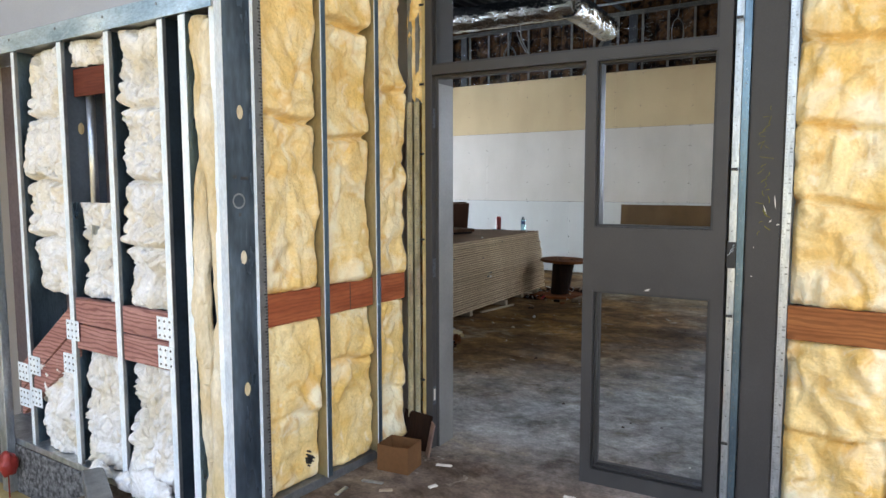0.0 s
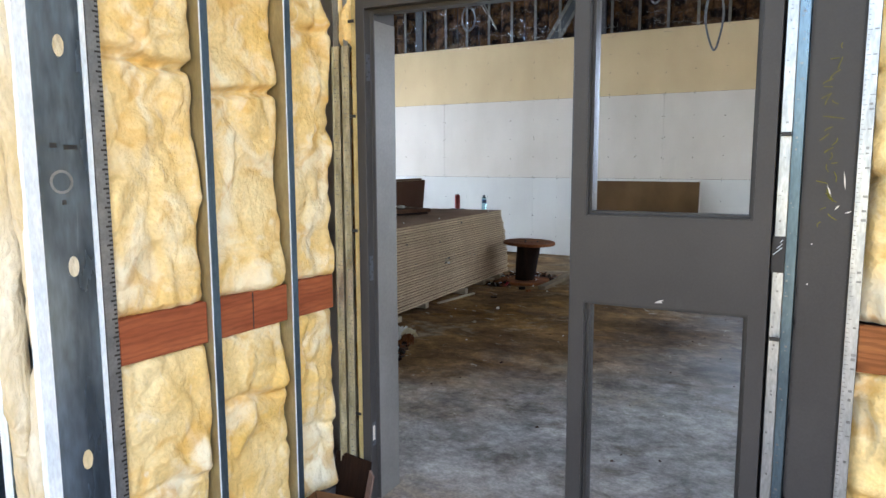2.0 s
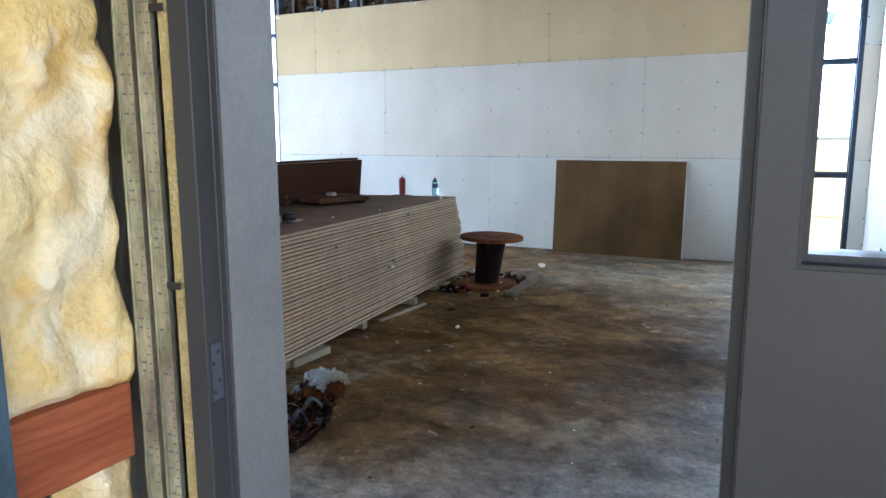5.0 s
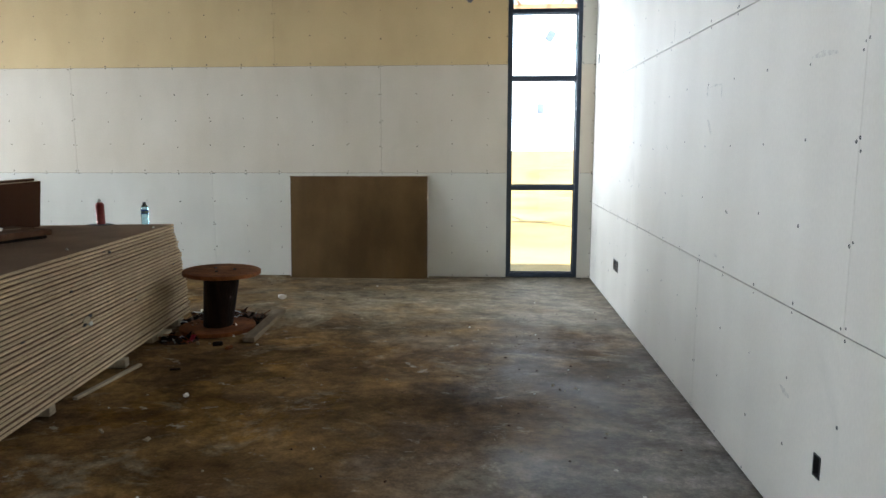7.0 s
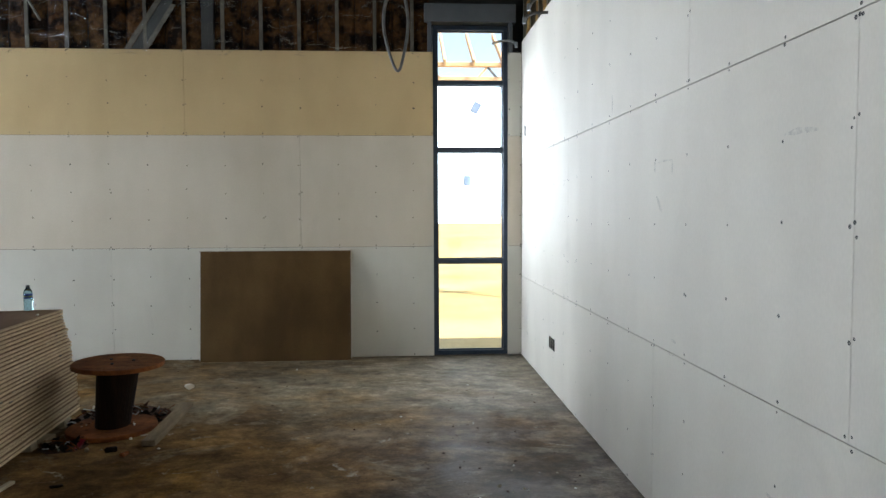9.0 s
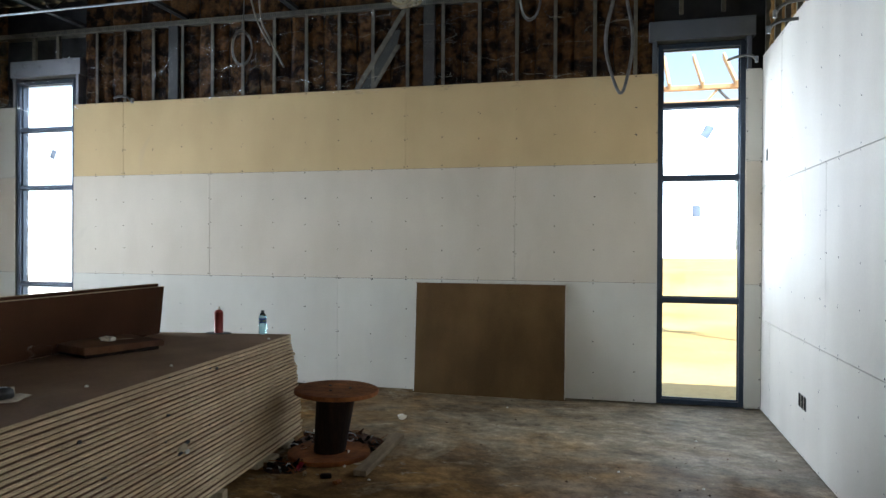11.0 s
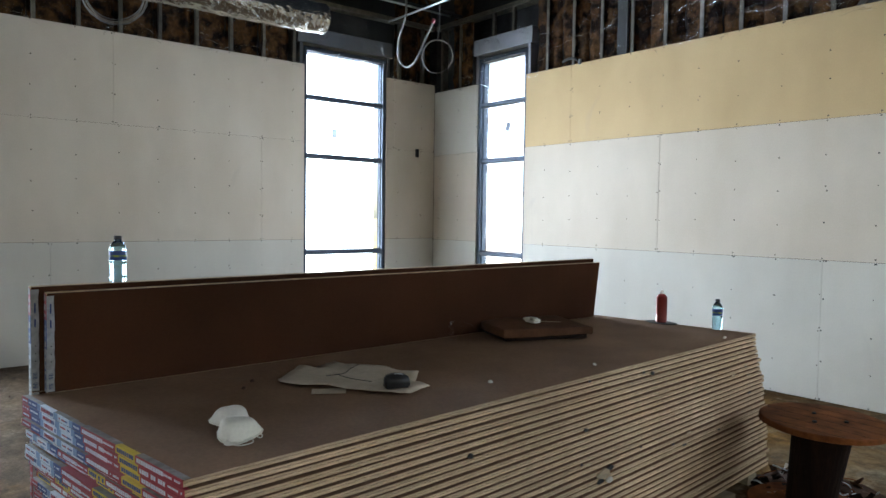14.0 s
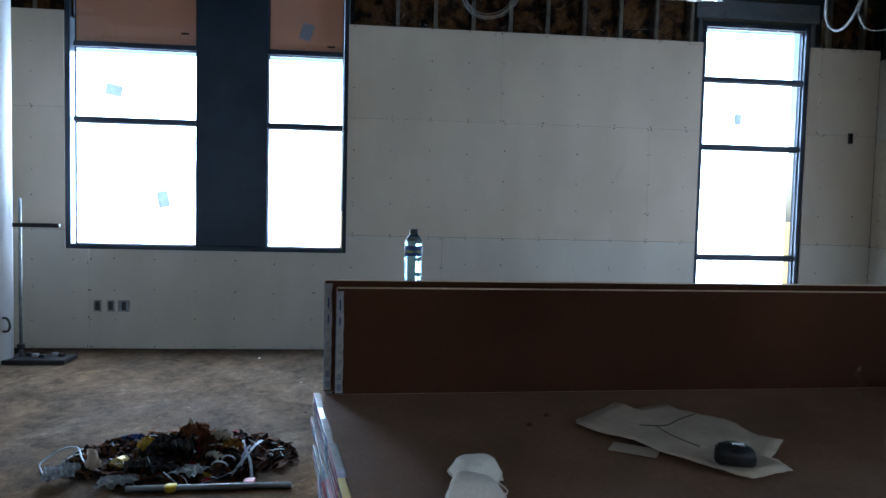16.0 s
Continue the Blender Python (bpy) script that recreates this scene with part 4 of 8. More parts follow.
# ---- stud wall with the yellow batts beside the door ----
wall_a = thing("wall_entry_side", "steel stud wall stuffed with yellow glass wool batts and red lumber blocking", "wall", kind="structure", at=(AX, 2.3, 0))


def at_a(u, d, z):
    return (AX - d, u, z)


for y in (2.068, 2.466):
    part("stud", stud_bm(B(), y, AX + 0.018, 1, 0.245, 0.04, 3.0, "y", 0.035, 1), M_WEB, wall_a, "galvanised stud web, reflected wool yellow in its colour", w=True)
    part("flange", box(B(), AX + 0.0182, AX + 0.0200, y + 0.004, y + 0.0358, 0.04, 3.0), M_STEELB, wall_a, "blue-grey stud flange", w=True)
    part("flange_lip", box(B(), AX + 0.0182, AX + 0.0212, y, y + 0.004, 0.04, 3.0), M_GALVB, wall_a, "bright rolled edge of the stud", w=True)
part("base_track", softbox(AX - 0.235, AX + 0.003, 1.70, 2.752, 0.0, 0.045, 0.002), M_GALVD, wall_a, w=True)
part("head_track", softbox(AX - 0.235, AX + 0.003, 1.70, 2.752, 3.0, 3.06, 0.002), M_GALVD, wall_a, w=True)
part("gypsum_header", box(B(), AX - 0.235, AX, 1.70, 2.76, 3.06, DECK), M_GYP, wall_a, w=True)
bays = [(1.722, 2.062), (2.104, 2.460), (2.502, 2.756)]
for k, (bay, tops, lows) in enumerate(zip(bays, ([(1.815, 0.06), (2.5, 0.03)], [(1.745, 0.06), (2.32, 0.07)], [(2.02, 0.03), (2.52, 0.04)]), ([(0.42, 0.02)], [(0.60, 0.04)], [(0.36, 0.02)]))):
    part("wool_batt", batt(*bay, 1.005, 2.98, lambda a, v, d: at_a(a, -0.007 - d, v), 0.030, 1 + k, tops, wrinkle=0.42, ragged=0.5 - 0.1 * k, billow=0.030), M_YELLOW, wall_a, w=True)
    part("wool_batt", batt(*bay, 0.05, 0.865, lambda a, v, d: at_a(a, -0.007 - d, v), 0.026, 11 + k, lows, wrinkle=0.42, ragged=0.5 - 0.1 * k, billow=0.028), M_YELLOW, wall_a, w=True)
part("wool_backing", box(B(), AX - 0.20, AX - 0.12, 1.71, 2.74, 0.05, 2.98), M_YELLOW, wall_a, w=True)
for a, b in ((1.724, 2.064), (2.104, 2.462), (2.503, 2.744)):
    bm = softbox(AX - 0.05, AX - 0.002, a, b, 0.862, 1.008, 0.003)
    part("blocking", bm, M_WOOD, wall_a, "reddish lumber blocking", w=True)
part("saw_line", box(B(), AX - 0.004, AX - 0.0012, 2.2755, 2.2800, 0.864, 1.006), M_BLACK, wall_a, "dark saw cut across the blocking", w=True)
# end stud with its wide web to the side
part("end_stud", stud_bm(B(), AX - 0.030, BY + 0.020, 1, 0.216, 0.0, 3.0, "x", 0.024, -1), M_GALVD, wall_a, w=True)
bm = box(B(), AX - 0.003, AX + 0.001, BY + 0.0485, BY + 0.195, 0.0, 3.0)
# blue tone and pale streaks stand for reflections in the steel
web = part("stud_web", bm, mat("streaked steel web", (0.150, 0.205, 0.265), (0.045, 0.066, 0.092), 5.5, 0.26, 0.55, bump=0.04, bscale=50, fine=0.25, stretch=(1, 1, 0.25), lo=0.40, hi=0.60, smudge=(7, (1, 1, 0.15), 0.60, 0.68, 0.6, (0.36, 0.43, 0.48))), wall_a, "dark steel stud web with painted reflection streaks", w=True)
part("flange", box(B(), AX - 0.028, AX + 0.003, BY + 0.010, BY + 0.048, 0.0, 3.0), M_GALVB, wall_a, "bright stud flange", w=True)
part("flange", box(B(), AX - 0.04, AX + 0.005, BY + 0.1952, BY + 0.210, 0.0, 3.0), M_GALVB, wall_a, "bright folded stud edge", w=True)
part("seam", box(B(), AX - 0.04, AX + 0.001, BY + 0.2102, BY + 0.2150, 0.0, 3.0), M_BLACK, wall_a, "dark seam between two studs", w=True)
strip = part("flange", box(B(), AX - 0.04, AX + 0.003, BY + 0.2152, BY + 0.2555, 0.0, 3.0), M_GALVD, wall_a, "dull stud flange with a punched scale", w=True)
bm = B()
for k in range(200):
    z = 0.05 + 0.0142 * k
    box(bm, AX + 0.0028, AX + 0.0042, BY + 0.244 - (0.008 if k % 4 == 0 else 0), BY + 0.2545, z, z + 0.006)
tagged(part("ruler_mark", bm, M_SCREW, strip, "punched ruler marks", w=True), kind="stuff")
for z in (0.612, 1.196, 1.816, 2.44):
    bm = tube(B(), [(AX + 0.0012, BY + 0.13, z), (AX + 0.0022, BY + 0.13, z)], 0.016, 14)
    bmesh.ops.scale(bm, vec=(1, 1, 1.9), space=Matrix.Translation((-AX, -BY - 0.13, -z)), verts=bm.verts)
    part("knockout", bm, M_ROLL, wall_a, "oval knockout hole filled with pale wool", w=True)
bm = B()
for k in range(18):
    a0, a1 = 2 * math.pi * k / 18, 2 * math.pi * (k + 1) / 18
    v = [bm.verts.new((AX + 0.002, BY + 0.112 + r * math.cos(q), 1.44 + r * math.sin(q))) for r, q in ((0.026, a0), (0.026, a1), (0.034, a1), (0.034, a0))]
    bm.faces.new(v)
part("chalk_ring", bm, M_GALVD, wall_a, "faint chalk ring", w=True)
bm = B()
for a, b, z in ((0.085, 0.105, 1.535), (0.125, 0.165, 1.53), (0.11, 0.122, 1.375)):
    box(bm, AX + 0.001, AX + 0.002, BY + a, BY + b, z, z + 0.014)
part("pen_mark", bm, M_BLACK, wall_a, w=True)

# ---- stud wall with pale batts facing the start ----
wall_b = thing("wall_entry_front", "steel stud wall with pale fluffy insulation and pink lumber blocking", "wall", kind="structure", at=(-2.9, BY, 0))


def at_b(u, d, z):
    return (u, BY + d, z)


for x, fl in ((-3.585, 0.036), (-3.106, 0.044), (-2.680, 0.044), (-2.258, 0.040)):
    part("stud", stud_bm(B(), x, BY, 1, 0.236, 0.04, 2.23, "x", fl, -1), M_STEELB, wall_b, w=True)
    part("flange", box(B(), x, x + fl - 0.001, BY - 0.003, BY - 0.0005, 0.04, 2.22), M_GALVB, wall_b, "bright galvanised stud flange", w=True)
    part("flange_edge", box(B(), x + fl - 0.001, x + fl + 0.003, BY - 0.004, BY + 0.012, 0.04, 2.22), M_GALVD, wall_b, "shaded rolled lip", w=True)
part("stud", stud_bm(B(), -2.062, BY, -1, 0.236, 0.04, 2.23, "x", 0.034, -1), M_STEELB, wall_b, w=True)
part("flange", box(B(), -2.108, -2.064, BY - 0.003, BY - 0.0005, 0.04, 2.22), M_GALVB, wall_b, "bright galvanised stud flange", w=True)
# shade inside the stud is painted: dark web colour, and a near-black plate behind
part("stud_web", box(B(), -2.230, -2.226, BY + 0.01, BY + 0.23, 0.04, 2.23), mat("shade-toned blue steel web", (0.05, 0.075, 0.10), (0.028, 0.042, 0.058), 4, 0.35, 0.3, fine=0.15), wall_b, "shade-toned blue steel web", w=True)
part("shade_plate", box(B(), -2.226, -2.10, BY + 0.20, BY + 0.225, 0.04, 2.23), M_JOIST, wall_b, w=True)
part("base_track", softbox(-4.3, -1.94, BY - 0.004, BY + 0.236, 0.0, 0.035, 0.002), M_GALV, wall_b, w=True)
bm = softbox(-4.3, AX + 0.01, BY - 0.012, BY - 0.004, 2.225, 2.315, 0.002)
# blue-white tone and streaks: the sky's reflection put into the colour
track = part("head_track", bm, mat("sky-toned galvanised track", (0.52, 0.64, 0.72), (0.24, 0.34, 0.42), 7, 0.30, 0.35, bump=0.05, bscale=120, fine=0.2, stretch=(0.4, 1, 1), smudge=(9, (0.2, 1, 1), 0.56, 0.66, 0.6, (0.74, 0.82, 0.86))), wall_b, "galvanised head track with reflected sky in its colour", w=True)
for x in (-3.57, -3.09, -2.66, -2.24, -2.08):
    part("track_screw", tube(B(), [(x, BY - 0.0122, 2.285), (x, BY - 0.0150, 2.285)], 0.007, 8), M_GALVD, track, w=True)
part("track_web", box(B(), -4.3, AX - 0.05, BY, BY + 0.236, 2.235, 2.24), M_GALV, wall_b, w=True)
part("gypsum_header", box(B(), -4.3, AX - 0.05, BY - 0.003, BY + 0.236, 2.318, DECK), M_LAVENDER, wall_b, "bluish white drywall header", w=True)
part("back_board", box(B(), -4.29, -1.95, BY + 0.225, BY + 0.237, 0.04, 2.23), mat("purple backing board", (0.16, 0.13, 0.135), (0.11, 0.09, 0.095), 2, 0.8), wall_b, w=True)
pale = [(-3.545, -3.112, 0.93, 2.22, 1), (-3.055, -2.685, 0.93, 1.42, 2), (-3.055, -2.685, 2.10, 2.225, 3), (-2.630, -2.262, 0.93, 2.225, 4),
        (-3.545, -3.112, 0.04, 0.54, 5), (-3.055, -2.685, 0.04, 0.67, 6), (-2.630, -2.262, 0.04, 0.67, 7)]
for a, b, c, d, s in pale:
    cr = [(c + 0.3, 0.05), (c + 0.62, 0.06), (c + 0.95, 0.05)] if d - c > 1 else []
    part("wool_batt", batt(a, b, c, d, lambda u, v, q: at_b(u, 0.014 - q, v), 0.045, 30 + s, cr, step=0.008, back=0.035, wrinkle=0.75, ragged=0.2, crinkle=1.7, billow=0.040), M_CREAM, wall_b, w=True)
for k, (cx, r0, top) in enumerate(((-2.022, 0.040, 2.21), (-1.945, 0.036, 2.19))):
    pts = [(cx + 0.010 * math.sin(z * 0.12 + 2.6 * k), BY + 0.035 + 0.018 * math.cos(z * 0.12 + 2.6 * k), 0.03 + (top - 0.03) * z / 70) for z in range(71)]
    bm = tube(B(), pts, [r0 * (1 + 0.34 * noise.noise(Vector((k * 5, 1, z * 0.22)))) * (0.75 if z in (0, 70) else 1) for z in range(71)], 18)
    for v in bm.verts:
        v.co += 0.018 * noise.noise_vector(Vector((v.co.x * 11, v.co.y * 11, v.co.z * 4.2))) + 0.006 * noise.noise_vector(v.co * 30)
    part("wool_roll", bm, M_ROLL, wall_b, "long rolled strip of glass wool", smooth=True, w=True)
# plate added over the stud's web; a lit tone is put into its colour
part("stud_web", box(B(), -3.1022, -3.0985, BY + 0.014, BY + 0.222, 1.42, 2.20), mat("dull blue steel", (0.115, 0.145, 0.185), (0.08, 0.105, 0.135), 5, 0.5, 0.15, fine=0.1), wall_b, "added blue steel web plate, lightened in its colour", w=True)
bm = tube(B(), [(-3.0984, BY + 0.10, 1.80), (-3.0970, BY + 0.10, 1.80)], 0.016, 14)
bmesh.ops.scale(bm, vec=(1, 1, 1.9), space=Matrix.Translation((3.098, -BY - 0.10, -1.80)), verts=bm.verts)
part("knockout", bm, M_ROLL, wall_b, "oval knockout hole filled with pale wool", w=True)
for k, (x, z, r) in enumerate(((-2.60, 0.05, 0.065), (-2.48, 0.08, 0.080), (-2.36, 0.05, 0.070), (-2.87, 0.05, 0.060))):
    bm = B()
    bmesh.ops.create_icosphere(bm, subdivisions=4, radius=r)
    for v in bm.verts:
        q = v.co / r
        v.co *= 1 + 0.34 * noise.noise(q * 1.6 + Vector((k * 3, 0, 0))) + 0.22 * (0.5 - abs(noise.noise(q * 3.4 + Vector((0, k * 5, 0))))) + 0.08 * noise.noise(q * 9)
        v.co = Vector((x + v.co.x * 1.25, BY - 0.015 + 0.6 * v.co.y, max(0.036, z + 0.9 * v.co.z)))
    part("wool_tuft", bm, M_CREAM, wall_b, "pale wool spilling over the base track", smooth=True, w=True)
CONX = -2.98
part("conduit", tube(B(), [(CONX, BY + 0.09, 1.2), (CONX, BY + 0.09, 2.12)], 0.021, 14), M_GALV, wall_b, "steel conduit inside the wall", smooth=True, w=True)
part("blocking", softbox(-3.06, -2.69, BY + 0.05, BY + 0.066, 1.955, 2.09, 0.003), M_WOODD, wall_b, "shaded dark red lumber blocking", w=True)
for a, b in ((-3.075, -2.682), (-2.634, -2.235)):
    for z in (0.665, 0.80):
        part("blocking", softbox(a, b, BY + 0.004, BY + 0.042, z, z + 0.13, 0.003), M_WOODB, wall_b, "pinkish lumber blocking", w=True)
for k, z in enumerate((0.76, 0.61)):
    bm = B()
    prism(bm, [(-3.09, z), (-3.09, z + 0.14), (-3.70, z - 0.28), (-3.70, z - 0.42)], BY + 0.004, BY + 0.042, "y")
    bmesh.ops.bevel(bm, geom=bm.edges[:], offset=0.003, segments=1, affect="EDGES")
    part("blocking", bm, M_WOODB, wall_b, "sloping pinkish lumber blocking", w=True)
for x, z in ((-2.339, 0.809), (-2.338, 0.675), (-3.142, 0.706), (-3.188, 0.525), (-3.567, 0.456), (-3.564, 0.275), (-3.70, 0.40), (-3.70, 0.25)):
    pl = part("strap_plate", softbox(x, x + 0.120, BY - 0.008, BY - 0.0045, z, z + 0.105, 0.001), M_GALVB, wall_b, "galvanised screw plate", w=True)
    bm = B()
    for i in range(3):
        for j in range(3):
            tube(bm, [(x + 0.022 + 0.038 * i, BY - 0.0082, z + 0.018 + 0.034 * j), (x + 0.022 + 0.038 * i, BY - 0.0100, z + 0.018 + 0.034 * j)], 0.0055, 6)
    part("screw", bm, M_SCREW, pl, w=True)
post = part("corner_post", softbox(-3.86, -3.775, BY - 0.06, BY - 0.012, -0.28, 2.22, 0.003), M_GALV, wall_b, "bluish galvanised corner post", w=True)
part("paint_mark", softbox(-3.865, -3.835, BY - 0.0655, BY - 0.0615, 1.02, 1.36, 0.001), M_PINK, post, "pink spray paint mark", w=True)

# ---- wall right of the door ----
wall_c = thing("wall_entry_right", "steel stud wall with bulging yellow insulation and one lumber rail", "wall", kind="structure", at=(0.8, DY, 0))


def at_c(u, d, z):
    return (u, DY + d, z)


for x in (0.031, 0.474, 0.88, 1.286, 1.69):
    part("stud", stud_bm(B(), x, DY - 0.004, 1, 0.17, 0.04, 3.0, "x", 0.041 if x > 0.1 else 0.034, -1), M_GALVD if x > 0.1 else M_GALV, wall_c, w=True)
part("base_track", softbox(0.024, 1.75, DY - 0.006, DY + 0.166, 0.0, 0.035, 0.002), M_GALV, wall_c, w=True)
part("sheathing", box(B(), 0.20, 1.75, DY + 0.17, DY + 0.19, 0, DECK), M_GALVD, wall_c, w=True)
part("gypsum_header", box(B(), -1.80, 1.75, DY + 0.0, DY + 0.085, 3.0, DECK), M_GYP, wall_c, w=True)
x0 = 0.067
for k in range(4):
    x1 = x0 + (0.404 if k == 0 else 0.362)
    part("wool_batt", batt(x0, x1, 0.985, 2.98, lambda u, v, q: at_c(u, 0.0 - q, v), 0.045, 70 + k, [(1.42 + 0.02 * k, 0.06), (1.74, 0.05), (2.1, 0.05)], wrinkle=0.5, ragged=0.3, billow=0.04), M_YELLOW, wall_c, w=True)
    part("wool_batt", batt(x0, x1, 0.04, 0.837, lambda u, v, q: at_c(u, 0.0 - q, v), 0.045, 80 + k, [(0.42, 0.03)], wrinkle=0.5, ragged=0.3, billow=0.04), M_YELLOW, wall_c, w=True)
    part("blocking", softbox(x0, x1, DY - 0.002, DY + 0.036, 0.838, 0.984, 0.003), M_WOODC, wall_c, "brown lumber blocking", w=True)
    x0 = x1 + 0.044
part("column", softbox(-0.115, 0.030, DY - 0.002, DY + 0.13, 0.0, 3.02, 0.008, 2), M_PRIME, wall_c, "dark primed steel tube column", w=True)
bm = B()
rr = random.Random(4)
for k in range(26):
    z = 1.30 + 0.021 * k + rr.uniform(-0.012, 0.012)
    x = -0.045 + rr.uniform(-0.02, 0.022)
    q, l = rr.uniform(0, 3.1), rr.uniform(0.008, 0.018)
    tube(bm, smooth_path([(x - l * math.cos(q), DY - 0.003, z - l * math.sin(q)), (x + rr.uniform(-0.006, 0.006), DY - 0.003, z), (x + l * math.cos(q), DY - 0.003, z + l * math.sin(q))], 3), 0.0019, 4)
bu = B()
for k in range(40):
    y, z = 1.905 + rr.gauss(0, 0.012), 0.20 + rr.gauss(0, 0.016)
    box(bu, AX + 0.044, AX + 0.060, y, y + 0.006, z, z + 0.006)
part("soot_spot", bu, M_BLACK, wall_a, "small black soot spot on the wool", w=True)
# dark sheet added where the gap beside the door frame is in shade
part("backing", box(B(), -0.25, -0.116, DY + 0.150, DY + 0.165, 0.0, 3.0), M_JOIST, wall_c, w=True)
# flat black plate stands for the dark inside an open pocket
part("lock_pocket", box(B(), -0.190, -0.152, DY - 0.0010, DY + 0.0045, 1.132, 1.250), M_BLACK, wall_c, "black plate for a shaded pocket between frame and stud", w=True)
for q in range(3):
    part("torn_strap", tube(B(), [(-0.186 + 0.010 * q, DY - 0.002, 1.19 + 0.02 * q), (-0.160, DY - 0.005, 1.215 + 0.012 * q)], 0.0012, 5), M_GALVB, wall_c, "bent bright wire in the pocket", w=True)
part("crayon_mark", bm, M_CHALK, wall_c, "faint yellow crayon scrawl", w=True)
for a, b, m in ((-0.184, -0.153, M_GALV), (-0.150, -0.120, M_STEELB)):
    st = part("jamb_stud", stud_bm(B(), a, DY + 0.002, 1, 0.14, 0.02, 3.0, "x", b - a, -1), m, wall_c, "bright punched galvanised jamb stud", w=True)
    bm = B()
    for k in range(230):
        z = 0.06 + 0.012 * k
        if rr.random() < 0.30:
            x = rr.choice((a + 0.005, a + 0.009, a + 0.013))
            box(bm, x, x + rr.uniform(0.003, 0.009), DY + 0.0006, DY + 0.0021, z, z + rr.choice((0.0015, 0.003, 0.006)))
    tagged(part("punch_mark", bm, M_GALVD, st, "rows of small punched marks", w=True), kind="stuff")
bm = B()
for k in range(190):
    z = 0.06 + 0.0145 * k
    box(bm, 0.033, 0.033 + (0.012 if k % 5 == 0 else 0.006), DY - 0.0055, DY - 0.0038, z, z + 0.002)
    if rr.random() < 0.22:
        box(bm, 0.050, 0.050 + rr.uniform(0.006, 0.014), DY - 0.0055, DY - 0.0038, z, z + rr.uniform(0.003, 0.009))
tagged(part("ruler_mark", bm, M_GALVD, wall_c, "punched ruler marks on the stud", w=True), kind="stuff")
# chipped dark edge and white scratches on the column
bm = B()
for k in range(34):
    z = rr.uniform(0.1, 1.1)
    box(bm, -0.1135, -0.1135 + rr.uniform(0.002, 0.006), DY - 0.0026, DY - 0.0015, z, z + rr.uniform(0.006, 0.03))
part("chipped_edge", bm, M_BLACK, wall_c, "dark chips along the column edge", w=True)
bm = B()
for x, z, l, q in ((-0.030, 1.37, 0.05, 1.9), (-0.022, 1.34, 0.02, 0.9), (0.004, 1.40, 0.06, 1.7), (0.006, 1.33, 0.02, 0.4), (-0.085, 1.10, 0.006, 1.0), (-0.080, 1.23, 0.005, 0.5)):
    dx, dz = math.cos(q), math.sin(q)
    prism(bm, [(x, z), (x + l * 0.6 * dx + 0.003 * dz, z + l * 0.6 * dz - 0.003 * dx), (x + l * dx, z + l * dz), (x + l * 0.4 * dx - 0.002 * dz, z + l * 0.4 * dz + 0.002 * dx)], DY - 0.0030, DY - 0.0018, "y")
part("paint_scratch", bm, M_WHITE, wall_c, "white scratches in the primer", w=True)

# ---- hollow metal door frame with side light ----
# drawn square to its own front, then turned with the opening
JL, ML, SL, SR, RE = -1.747, -0.860, -0.806, -0.247, -0.192
FD, WALL_C = 0.217, DY
DY, FACE = 2.771, -1.790
SWING = pose(JL, DY, 0, 0, 0, 4.25) @ pose(-JL, -DY, 0)
door_frame = thing("door_frame", "grey primed hollow metal door frame with an empty side light and transom", "door frame", kind="structure", at=(-1.0, DY, 0))
z1 = 2.98
# left jamb: face, rabbet, stop, rabbet
bm = prism(B(), [(FACE, DY), (JL, DY), (JL, DY + 0.048), (JL + 0.016, DY + 0.048), (JL + 0.016, DY + FD), (FACE, DY + FD)], 0, z1)
bmesh.ops.bevel(bm, geom=[e for e in bm.edges if abs(e.verts[0].co.z - e.verts[1].co.z) > 1], offset=0.002, segments=1, affect="EDGES")
jamb_l = part("jamb", bm, M_PRIME, door_frame, w=True)
bm = prism(B(), [(SL, DY), (ML, DY), (ML, DY + 0.048), (ML - 0.016, DY + 0.048), (ML - 0.016, DY + 0.100), (ML, DY + 0.100), (ML, DY + 0.14), (SL, DY + 0.14)], 0, 2.142)
bmesh.ops.bevel(bm, geom=[e for e in bm.edges if abs(e.verts[0].co.z - e.verts[1].co.z) > 1 and e.verts[0].co.x < SL - 0.01], offset=0.002, segments=1, affect="EDGES")
part("mullion", bm, M_PRIME, door_frame, w=True)
part("jamb", box(B(), SR, RE, DY, DY + 0.14, 0, z1), M_PRIME, door_frame, w=True)
part("transom_bar", box(B(), JL, SR, DY, DY + 0.14, 2.142, 2.191), M_PRIME, door_frame, w=True)
part("head", softbox(JL, SR, DY + 0.001, DY + FD, 2.93, z1, 0.002), M_PRIME, door_frame, w=True)
part("panel", box(B(), SL, SR, DY, DY + 0.136, 1.006, 1.322), M_PRIME, door_frame, "flat grey middle panel", w=True)
part("bottom_rail", box(B(), SL, SR, DY, DY + 0.136, 0.0, 0.074), M_PRIME, door_frame, w=True)
part("door_stop", softbox(JL + 0.016, ML - 0.016, DY + 0.048, DY + 0.100, 2.126, 2.142, 0.001), M_PRIME, door_frame, w=True)


